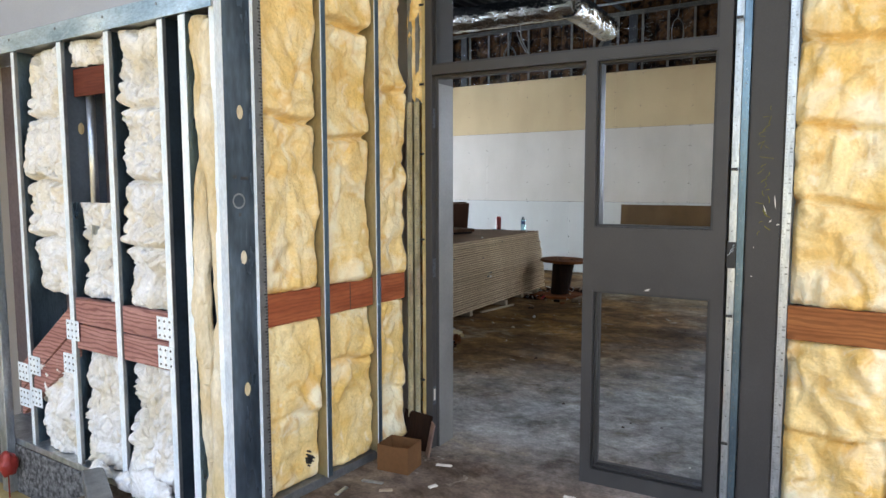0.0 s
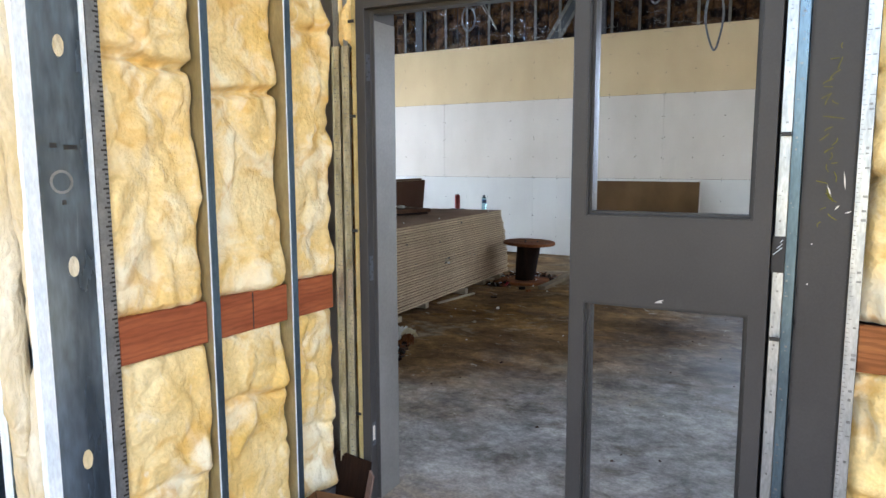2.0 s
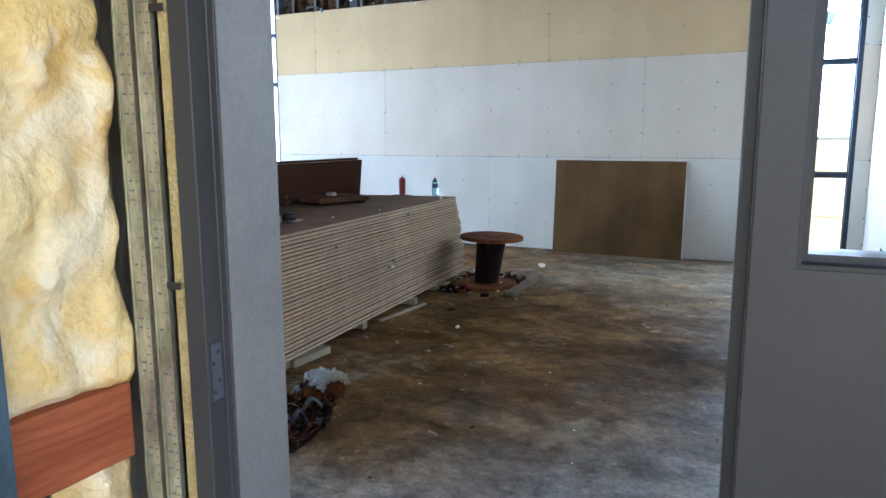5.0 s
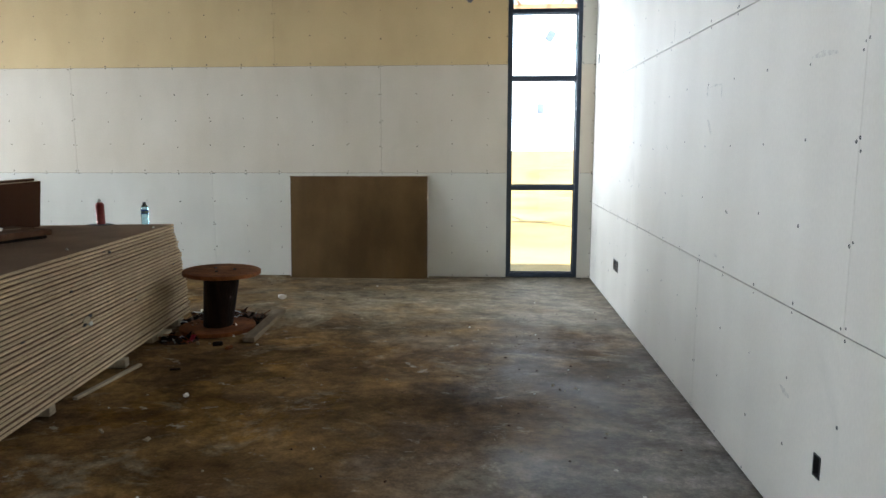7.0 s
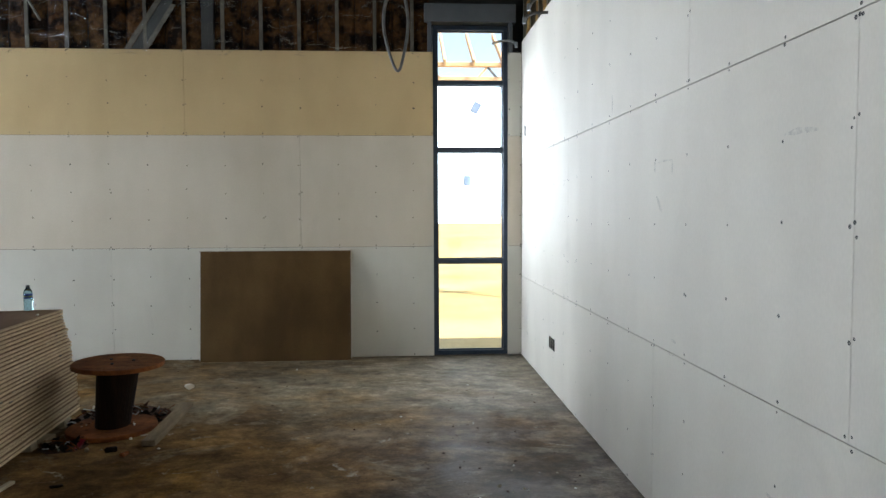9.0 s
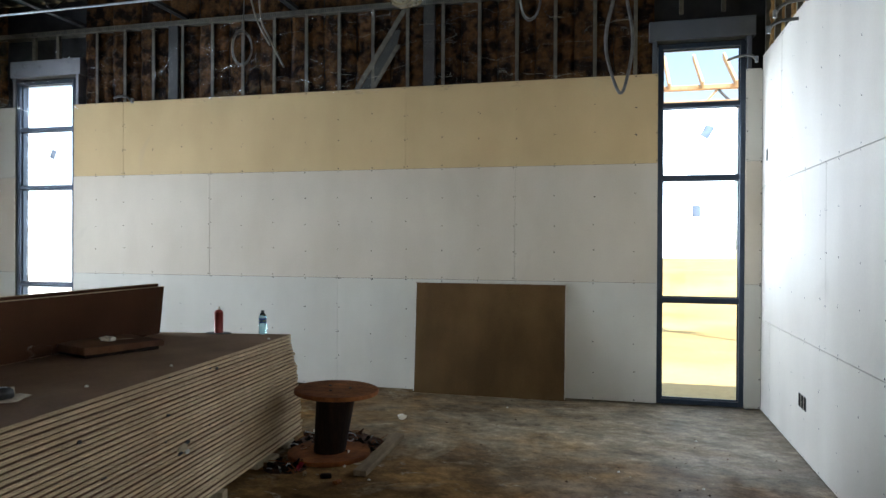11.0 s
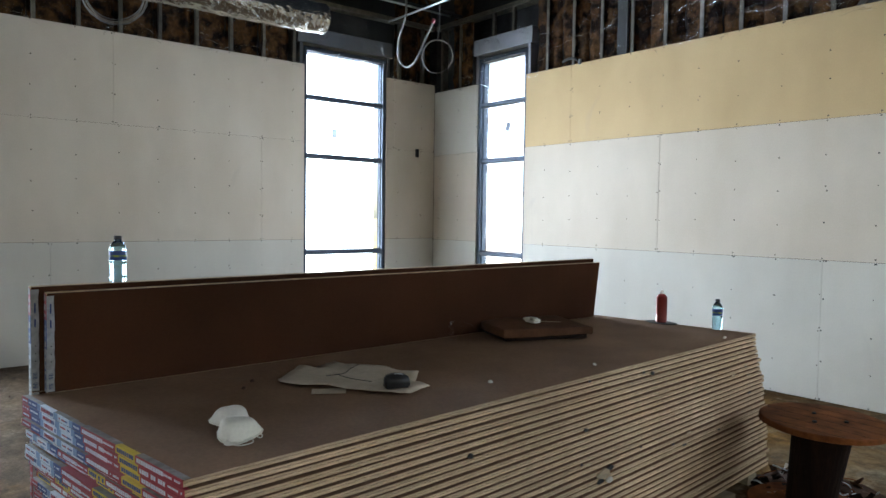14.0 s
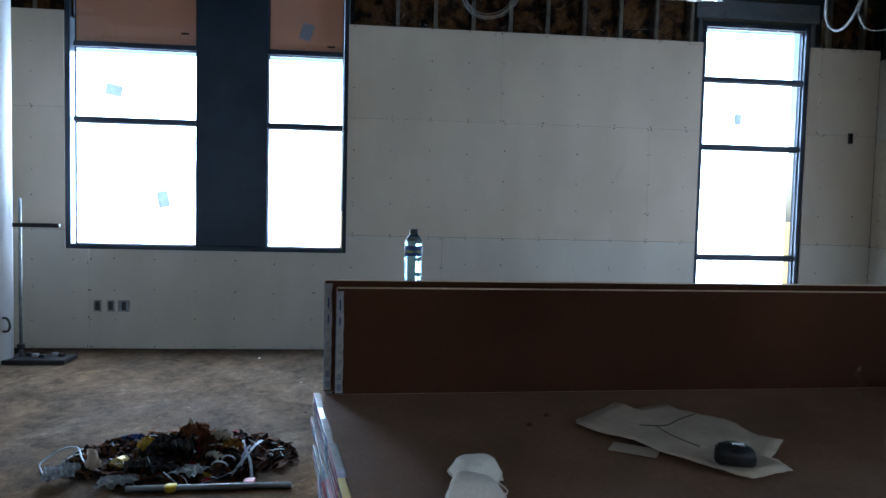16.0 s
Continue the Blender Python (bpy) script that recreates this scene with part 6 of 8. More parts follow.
# boards on edge along the back of the stack: a whole one from the floor, and a strip on top
def edge_board(label, at, turn, lean, ln, ht, lo, bands):
    """Doubled drywall on edge; lo: the height from which its face shows; bands: (z0, z1, material, word) of its end tape."""
    th = thing("standing_board", label, "drywall board", "boards on edge")
    th.matrix_basis = pose(*at, 0, 0, turn) @ pose(0, 0, 0, 0, lean, 0)
    for j in range(2):
        a = 0.017 * j
        bm = softbox(a, a + 0.0158, 0, ln - 0.01 * j, 0, ht, 0.002)
        for v in bm.verts:
            if v.co.y > 1:
                v.co.y += 0.12 * (v.co.z - ht)
        for f in bm.faces:
            f.material_index = 1 if abs(f.normal.x) > 0.9 else 0
        part("sheet", bm, [M_EDGE, M_BACKSHADE], th)
    for z0, z1, m, word in bands:
        band = part("end_tape", prism(B(), [(0.0, -0.0016), (0.0335, -0.0016), (0.0335, -0.0002), (0.0, -0.0002)], z0, z1), m, th, word + " printed end tape")
        z = z0 + 0.01
        while z < z1 - 0.02:
            dz = rs.uniform(0.008, 0.03)
            part("lettering", box(B(), rs.uniform(0.004, 0.012), rs.uniform(0.020, 0.030), -0.0024, -0.0017, z, min(z + dz, z1 - 0.004)), M_BLUE if m is M_FOLDW else M_FOLDW, band)
            z += dz + rs.uniform(0.006, 0.02)
    # the fold on the face: white, ragged, with barcodes and small print
    bm, rows, n = B(), [], 26
    for k in range(n + 1):
        z = 0.006 + (ht - 0.018) * k / n
        rows.append([bm.verts.new((0.0334, -0.0016, z)), bm.verts.new((0.0340 + 0.0012 * abs(noise.noise(Vector((z * 30, ht, 1)))), 0.026 + 0.004 * noise.noise(Vector((z * 25, ht, 5))), z))])
    for p, q in zip(rows, rows[1:]):
        bm.faces.new((p[0], p[1], q[1], q[0]))
    bmesh.ops.solidify(bm, geom=bm.faces[:], thickness=-0.0008)
    face = part("tape_fold", bm, M_FOLDP, th, "white folded edge of the end tape")
    for z0 in (0.016, 0.054):
        code = B()
        for k in range(7):
            box(code, 0.0352, 0.0357, 0.005, 0.020, lo + z0 + 0.0036 * k, lo + z0 + 0.0036 * k + 0.0012 + 0.0011 * (k % 3 % 2))
        part("barcode", code, M_BLUE, face, "small dark blue barcode")
    for z in (0.120, 0.150, 0.180):
        part("print_dot", box(B(), 0.0352, 0.0357, 0.013, 0.016, lo + z, lo + z + 0.005), M_BLACK, face)
    for z0, z1 in ((0.255, 0.285), (0.310, 0.348)):
        part("lettering", box(B(), 0.0352, 0.0357, 0.011, 0.016, lo + z0, lo + z1), M_BLUE, face)
    return th


edge_board("drywall board standing on edge on the floor behind the stack", (-5.008, 4.845, 0.0), 4.33, 0.4, 3.6, 1.219, 0.80, (
    (0.004, 0.30, M_RED, "red"), (0.3005, 0.41, M_YEL, "yellow"), (0.4105, 0.62, M_RED, "red"), (0.6205, 0.72, M_BLUE, "blue"), (0.7205, 1.00, M_PWHITE, "white"), (1.0005, 1.11, M_BLUE, "blue"), (1.1105, 1.215, M_RED, "red")))
edge_board("strip of brown-backed drywall on edge at the back of the stack", (-4.972, 4.842, ZT + 0.0005), 2.35, 0.6, 3.585, 0.412, 0.0, (
    (0.004, 0.19, M_PWHITE, "white"), (0.1905, 0.30, M_BLUE, "blue"), (0.3005, 0.408, M_RED, "red")))
edge_board("strip of brown-backed drywall standing on edge on the stack", (-4.926, 4.887, ZT + 0.0005), 2.35, 1.2, 3.545, 0.390, 0.0, (
    (0.004, 0.17, M_FOLDW, "white"), (0.1705, 0.285, M_BLUE, "blue"), (0.2855, 0.386, M_RED, "red")))

# ---- bottles, can and small things on the stack ----


def bottle(name, label, at, h=0.205, r=0.032):
    th = thing(name, label, "water bottle", "water bottles", at=at)
    k = h / 0.205
    prof = [(r * 0.8, 0), (r, 0.006), (r, 0.022)]
    for j in range(4):
        prof += [(r * 0.94, 0.028 + 0.012 * j), (r, 0.033 + 0.012 * j)]
    prof += [(r, 0.090), (r * 0.95, 0.093), (r * 0.98, 0.096), (r * 0.98, 0.142), (r, 0.146), (r * 0.95, 0.156), (r * 0.72, 0.172), (r * 0.42, 0.185), (r * 0.40, 0.192)]
    part("body", lathe(B(), [(a, b * k) for a, b in prof], 20), M_PET, th, "clear ribbed plastic body", smooth=True)
    part("wrapper", lathe(B(), [(r * 1.0, 0.099 * k), (r * 1.01, 0.100 * k), (r * 1.01, 0.139 * k), (r * 1.0, 0.140 * k)], 20), M_BLUE, th, "dark blue printed wrapper", smooth=True)
    part("wrapper_mark", lathe(B(), [(r * 1.011, 0.112 * k), (r * 1.02, 0.1125 * k), (r * 1.02, 0.121 * k), (r * 1.011, 0.1215 * k)], 20), M_LIME, th, "green-yellow mark")
    part("cap", lathe(B(), [(r * 0.42, 0.190 * k), (r * 0.45, 0.191 * k), (r * 0.45, 0.205 * k), (r * 0.36, 0.2065 * k)], 14), M_BLACK, th, "dark screw cap", smooth=True)
    return th


bottle("water_bottle", "clear ribbed water bottle with dark wrapper on the drywall stack", (-4.205, 8.575, ZT), 0.195)
bottle("water_bottle", "clear ribbed water bottle balanced on the standing boards", (-4.968, 5.165, ZT + 0.4130), 0.190, 0.0345)
can = stack_thing("spray_can", "red spray can with pale nozzle on a dark flat base", "spray can", -4.585, 8.53)
part("body", lathe(B(), [(0.034, 0.004), (0.037, 0.008), (0.037, 0.010), (0.0362, 0.012), (0.0362, 0.168), (0.037, 0.170), (0.037, 0.173), (0.034, 0.181), (0.022, 0.193), (0.015, 0.197)], 20), M_REDCAN, can, smooth=True)
part("nozzle", lathe(B(), [(0.012, 0.196), (0.012, 0.215), (0.008, 0.222)], 12), M_WHITE, can, "pale nozzle", smooth=True)
bm = B()
lathe(bm, [(0.075, 0.0005), (0.072, 0.004), (0.02, 0.0045)], 24)
bmesh.ops.scale(bm, vec=(1.5, 1.0, 1), verts=bm.verts)
for v in bm.verts:
    v.co.x += 0.012 * noise.noise(Vector((v.co.x * 30, v.co.y * 30, 2)))
part("glue_ring", bm, M_BLACK, can, "dark flat base")


def mask(x, y, turn, tilt):
    th = thing("dust_mask", "white cup-shaped dust mask with loose elastic straps lying on the stack", "dust mask", "dust masks")
    th.matrix_basis = pose(x, y, ZT + 0.004 + 0.055 * math.sin(radians(abs(tilt))), 0, 0, turn) @ pose(0, 0, 0.0, tilt, 0, 0)
    bm = B()
    nu, nv, R = 24, 10, 0.060
    rows = []
    for j in range(nv + 1):
        q = j / nv * math.pi / 2
        row = []
        for i in range(nu):
            a = 2 * math.pi * i / nu
            rad = R * (1.12 - 0.12 * min(1, 4 * j / nv)) * (1 - (j / nv) ** 2.1 * 0.72) * (0.02 if j == nv else 1)
            tri = 1 + 0.13 * math.cos(3 * a)
            row.append(bm.verts.new((rad * tri * math.cos(a) - 0.012 * (j / nv), rad * tri * math.sin(a) * (0.86 + 0.1 * math.cos(a)), 0.052 * math.sin(q) ** 0.9 + 0.007 * math.cos(2 * a) * math.cos(q))))
        rows.append(row)
    for p, q in zip(rows, rows[1:]):
        for i in range(nu):
            bm.faces.new((p[i], p[(i + 1) % nu], q[(i + 1) % nu], q[i]))
    bmesh.ops.remove_doubles(bm, verts=bm.verts, dist=0.0005)
    bmesh.ops.solidify(bm, geom=bm.faces[:], thickness=0.002)
    part("cup", bm, M_WHITE, th, smooth=True)
    part("rim", tube(B(), [(R * 1.13 * (1 + 0.13 * math.cos(3 * a)) * math.cos(a), R * 1.13 * (1 + 0.13 * math.cos(3 * a)) * math.sin(a) * (0.86 + 0.1 * math.cos(a)), 0.007 * math.cos(2 * a)) for a in [2 * math.pi * i / 24 for i in range(25)]], 0.003, 6), M_WHITE, th, smooth=True)
    for s in (1, -1):
        part("strap", tube(B(), smooth_path([(0.045, s * 0.02, 0.004), (0.066, s * 0.034, -0.004), (0.074, s * 0.01, -0.006), (0.05, -s * 0.016, -0.002)], 6), 0.0018, 5), M_WHITE, th, "thin elastic strap", smooth=True)
        part("strap", tube(B(), smooth_path([(0.038 * s, -0.050, 0.006), (0.040 * s, -0.082, 0.004), (-0.004 * s, -0.092 - 0.006 * s, 0.005), (-0.030 * s, -0.060, 0.006)], 6), 0.0018, 5), M_WHITE, th, "thin elastic strap", smooth=True)


mask(-3.962, 5.260, 70, 6)
mask(-4.062, 5.277, 120, 16)

cloth = stack_thing("paper_sheet", "torn sheet of brown drywall paper lying creased on the stack", "paper sheet", -4.395, 5.955)
bm = B()
outline = [(-0.14, -0.28), (-0.35, -0.07), (-0.28, -0.03), (-0.33, 0.10), (-0.19, 0.16), (-0.16, 0.23), (0.03, 0.24), (0.08, 0.29), (0.20, 0.18), (0.30, 0.18), (0.35, 0.04), (0.28, -0.03), (0.14, -0.12), (-0.10, -0.29)]
cx = [bm.verts.new((0.0, 0.02, 0.02))] + [bm.verts.new((u, v, 0.004)) for u, v in outline]
for i in range(len(outline)):
    bm.faces.new((cx[0], cx[1 + i], cx[1 + (i + 1) % len(outline)]))
bmesh.ops.subdivide_edges(bm, edges=bm.edges[:], cuts=6, use_grid_fill=True)
for v in bm.verts:
    v.co.z = 0.004 + 0.011 * (0.6 + noise.noise(Vector((v.co.x * 9, v.co.y * 9, 3)))) + 0.004 * noise.noise(v.co * 30)
bmesh.ops.solidify(bm, geom=bm.faces[:], thickness=0.0015)
part("sheet", bm, M_PAPER, cloth, smooth=True)
bm = B()
tube(bm, smooth_path([(-0.06, -0.10, 0.021), (-0.05, -0.02, 0.022), (-0.11, 0.05, 0.022), (-0.18, 0.14, 0.019)]), 0.0016, 5)
tube(bm, smooth_path([(-0.05, -0.05, 0.021), (0.05, -0.04, 0.022), (0.14, 0.0, 0.021)]), 0.0014, 5)
part("pencil_line", bm, M_BLACK, cloth, "wavy dark crease line", smooth=True)
cloth2 = stack_thing("paper_scrap", "small torn brown paper scrap under the larger sheet", "paper scrap", -4.290, 5.785, 58)
part("sheet", softbox(-0.075, 0.06, -0.045, 0.03, 0.0005, 0.003, 0.001), M_PAPER, cloth2)

tape = stack_thing("tape_measure", "black tape measure lying on the paper sheet", "tape measure", -4.125, 5.990, 72, ZT + 0.018)
bm = B()
prism(bm, [(-0.052, 0.0), (0.048, 0.0), (0.050, 0.028), (0.040, 0.050), (-0.012, 0.058), (-0.049, 0.047)], -0.024, 0.024, "y")
bmesh.ops.bevel(bm, geom=bm.edges[:], offset=0.006, segments=2, affect="EDGES")
part("case", bm, M_BLACK, tape, smooth=True)
part("badge", softbox(-0.012, 0.020, -0.016, 0.004, 0.0510, 0.0570, 0.002), M_GALV, tape, "shiny worn badge")

flat = stack_thing("flat_carton", "flattened dark brown cardboard carton lying on the stack", "carton", -4.765, 7.45, 69)
# near-black inset stands for the shade under the lid
part("shade_base", softbox(-0.262, 0.262, -0.195, 0.205, 0.001, 0.022, 0.004), M_DARKWOOD, flat, "dark inset standing for the shade under the lid")
bm = softbox(-0.285, 0.285, -0.225, 0.225, 0.022, 0.070, 0.005, 2)
bmesh.ops.subdivide_edges(bm, edges=[e for e in bm.edges if abs(e.verts[0].co.x - e.verts[1].co.x) > 0.3], cuts=9)
for v in bm.verts:
    v.co.z += 0.010 * noise.noise(Vector((v.co.x * 6, v.co.y * 5, 1))) + (0.012 * (v.co.x + 0.285) if v.co.z < 0.04 else 0)
    v.co.y += 0.014 * noise.noise(Vector((v.co.x * 7, 0, 4)))
part("lid", bm, M_CARDD, flat, "dented dark cardboard lid")
bm = B()
prism(bm, [(-0.02, 0.02), (0.16, -0.055), (0.165, -0.045), (-0.01, 0.032)], 0.0755, 0.0770, "z")
part("torn_strip", bm, M_PALEW, flat, "pale torn edge of the lid")
wad = stack_thing("paper_wad", "small crumpled white paper wad on the carton", "paper wad", -4.755, 7.44, 0, ZT + 0.073)
bm = B()
bmesh.ops.create_icosphere(bm, subdivisions=3, radius=0.035)
for v in bm.verts:
    v.co *= 1 + 0.5 * noise.noise(v.co * 45)
    v.co.x *= 1.7
    v.co.z = max(0.0, v.co.z * 0.6 + 0.012)
part("wad", bm, M_WHITE, wad)
gog = stack_thing("safety_goggles", "clear plastic safety goggles lying by the standing boards", "goggles", -4.845, 7.02, 62)
gog.matrix_basis = gog.matrix_basis @ Matrix.Scale(1.75, 4)
bm = B()
nu, nv = 26, 8
rows = []
for j in range(nv + 1):
    row = []
    for i in range(nu + 1):
        a = math.pi * i / nu
        dip = 0.018 * math.exp(-((a - math.pi / 2) / 0.25) ** 2)
        row.append(bm.verts.new((-0.085 * math.cos(a) * 1.1, -0.055 * max(0.0, math.sin(a)) ** 0.6, 0.004 + (0.075 * max(0.0, math.sin(a)) ** 0.25 - dip) * j / nv)))
    rows.append(row)
for p, q in zip(rows, rows[1:]):
    for i in range(nu):
        bm.faces.new((p[i], p[i + 1], q[i + 1], q[i]))
bmesh.ops.solidify(bm, geom=bm.faces[:], thickness=0.0025)
part("lens", bm, M_CLEAR, gog, smooth=True)
part("strap", tube(B(), smooth_path([(-0.09, 0.0, 0.03), (-0.12, 0.05, 0.02), (0.0, 0.10, 0.006), (0.12, 0.05, 0.02), (0.09, 0.0, 0.03)]), 0.003, 6), M_CLEAR, gog, smooth=True)
for x, y in ((-4.02, 6.40), (-4.00, 8.30), (-4.62, 5.60), (-4.52, 5.52), (-3.98, 7.05)):
    th = stack_thing("crumb", "small broken crumb of plaster on the stack", "crumb", x, y, group="crumbs")
    bm = B()
    bmesh.ops.create_icosphere(bm, subdivisions=1, radius=0.011)
    for v in bm.verts:
        v.co *= 1 + 0.4 * noise.noise(v.co * 80 + Vector((x, y, 0)))
        v.co.z = max(0, v.co.z * 0.7 + 0.004)
    part("lump", bm, M_WHITE if y > 6 else M_DIRT, th)

# ---- cable spool, plank, leaning board ----
spool = thing("cable_spool", "rust-brown wooden cable spool standing skewed on its flange", "cable spool", at=(-3.482, 8.29, 0))


def skew(bm):
    """The drum has worked loose and leans between its flanges."""
    for v in bm.verts:
        v.co.x += 0.12 * v.co.z
    return bm


bm = lathe(B(), [(0.305, 0.0), (0.312, 0.004), (0.312, 0.030), (0.306, 0.034), (0.06, 0.034)], 44)
part("bottom_flange", bm, M_RUST, spool)
drum = skew(lathe(B(), [(0.120, 0.034), (0.122, 0.040), (0.148, 0.47), (0.146, 0.477)], 30))
part("drum", drum, M_DARKWOOD, spool, "dark reddish drum")
bm = skew(lathe(B(), [(0.06, 0.477), (0.310, 0.477), (0.319, 0.481), (0.319, 0.506), (0.313, 0.511), (0.035, 0.511), (0.034, 0.492), (0.001, 0.492)], 44))
top_flange = part("top_flange", bm, M_RUST, spool, "worn orange-brown round top")
for a in (0.4, 2.5, 4.6):
    x, y = 0.10 * math.cos(a), 0.10 * math.sin(a)
    part("bolt", skew(lathe(B(), [(0.012, 0.511), (0.012, 0.518), (0.008, 0.520)], 8, (x, y, 0))), M_JOIST, top_flange)
bm = B()
for k in range(5):
    y = -0.24 + 0.11 * k
    h = math.sqrt(max(0.0, 0.310 ** 2 - y * y))
    box(bm, -h, h, y - 0.0015, y + 0.0015, 0.5111, 0.5116)
part("plank_joint", skew(bm), M_DARKWOOD, top_flange)
top_flange.matrix_basis = pose(0.1, 0, 0.49) @ pose(0, 0, 0, 0, 1.6, 0) @ pose(-0.1, 0, -0.49)

plank = thing("plank", "weathered pale plank lying on the floor by the spool", "plank", at=(-3.09, 8.365, 0), turn=2)
bm = softbox(-0.048, 0.048, -0.49, 0.49, 0.003, 0.045, 0.004)
bmesh.ops.subdivide_edges(bm, edges=[e for e in bm.edges if abs(e.verts[0].co.y - e.verts[1].co.y) > 0.5], cuts=8)
for v in bm.verts:
    v.co.x += 0.004 * noise.noise(Vector((v.co.y * 7, v.co.z * 30, 1)))
part("board", bm, M_PLANK, plank)

lean = thing("leaning_board", "sheet of drywall leaning brown side out on the far wall", "drywall board", at=(-3.502, FY - 0.115, 0))
bm = softbox(0, 1.636, -0.008, 0.008, 0, 1.208, 0.002)
for f in bm.faces:
    f.material_index = 1 if f.normal.y < -0.9 else 0
lb = part("sheet", bm, [M_EDGE, M_BACKG], lean)
lb.matrix_basis = pose(0, 0.008, 0.001, -4.6, 0, 0)
bm = box(B(), 0.0, 0.010, -0.0092, -0.0085, 0.02, 1.19)
box(bm, 0.0, 1.634, -0.0092, -0.0085, 1.200, 1.2065)
box(bm, 1.627, 1.634, -0.0092, -0.0085, 0.02, 1.1995)
ob = part("bare_edge", bm, M_CORE, lean, "pale bare gypsum along the board's edges")
ob.matrix_basis = pose(0, 0.008, 0.001, -4.6, 0, 0)

# ---- open cardboard box and scraps in the entry corner ----
carton = thing("cardboard_box", "small open brown cardboard box on the floor by the door frame", "cardboard box", at=(-1.712, 2.447, 0), turn=9)
w2, d2, h2, t2 = 0.092, 0.078, 0.14, 0.004
for a in (((-w2, w2, -d2, -d2 + t2, 0, h2)), ((-w2, w2, d2 - t2, d2, 0, h2)), ((-w2, -w2 + t2, -d2 + t2, d2 - t2, 0, h2)), ((w2 - t2, w2, -d2 + t2, d2 - t2, 0, h2))):
    part("side", softbox(*a, 0.001), M_CARD, carton)
part("bottom", softbox(-w2 + t2, w2 - t2, -d2 + t2, d2 - t2, 0.001, 0.005, 0.001), M_CARD, carton)
card = thing("cardboard_sheet", "dark folded cardboard sheet leaning behind the box", "cardboard", at=(-1.76, 2.70, 0), turn=-8)
c_ = part("sheet", softbox(-0.16, 0.06, -0.003, 0.003, 0, 0.205, 0.001), M_DARKWOOD, card)
c_.matrix_basis = pose(0, 0, 0, -12, 0, 0)
c_ = part("folded_side", softbox(0.0, 0.055, -0.004, 0.004, 0, 0.205, 0.001), mat("pinkish carton paper", (0.24, 0.16, 0.13), (0.18, 0.12, 0.10), 5, 0.8), card, "pale folded edge")
c_.matrix_basis = pose(0.062, -0.02, 0, -8, 10, -30)
for x, y, a, l, m in ((-1.55, 2.60, 20, 0.09, M_WHITE), (-1.45, 2.35, 70, 0.05, M_WHITE), (-1.62, 2.18, 40, 0.07, M_PALEW), (-1.80, 2.05, 100, 0.10, M_GALV), (-1.74, 2.22, 15, 0.12, M_GALV), (-0.82, 2.62, 10, 0.06, M_WHITE), (-1.52, 2.05, -30, 0.05, M_WHITE)):
    th = thing("scrap", "small scrap of trim lying on the slab", "scrap", "floor scraps", at=(x, y, 0), turn=a)
    part("piece", softbox(-l / 2, l / 2, -0.012, 0.012, 0.0005, 0.008, 0.003), m, th)
blockg = thing("curb_block", "grey painted wood block at the edge of the slab", "wood block", at=(-2.62, 1.30, 0), turn=-24)
part("block", softbox(-0.26, 0.16, -0.05, 0.05, 0.0, 0.09, 0.006), M_GALVD, blockg)
rag = thing("red_rag", "small red rag hanging from the base of the corner post", "rag", at=(-3.72, 1.38, -0.28))
bm = B()
bmesh.ops.create_icosphere(bm, subdivisions=3, radius=0.045)
for v in bm.verts:
    v.co *= 1 + 0.35 * noise.noise(v.co * 30)
    v.co.z = v.co.z * 1.6 + 0.20
part("cloth", bm, M_REDCAN, rag)
part("cord", tube(B(), [(0, 0, 0.0), (0, 0, 0.16)], 0.004, 6), M_REDCAN, rag)


# the clutter of the entry moves with its walls
for ob in (carton, card, blockg, rag):
    ob.matrix_basis = pose(0, 2.2, 0) @ Matrix.Scale(1.018, 4) @ pose(0, -2.2, 0) @ ob.matrix_basis

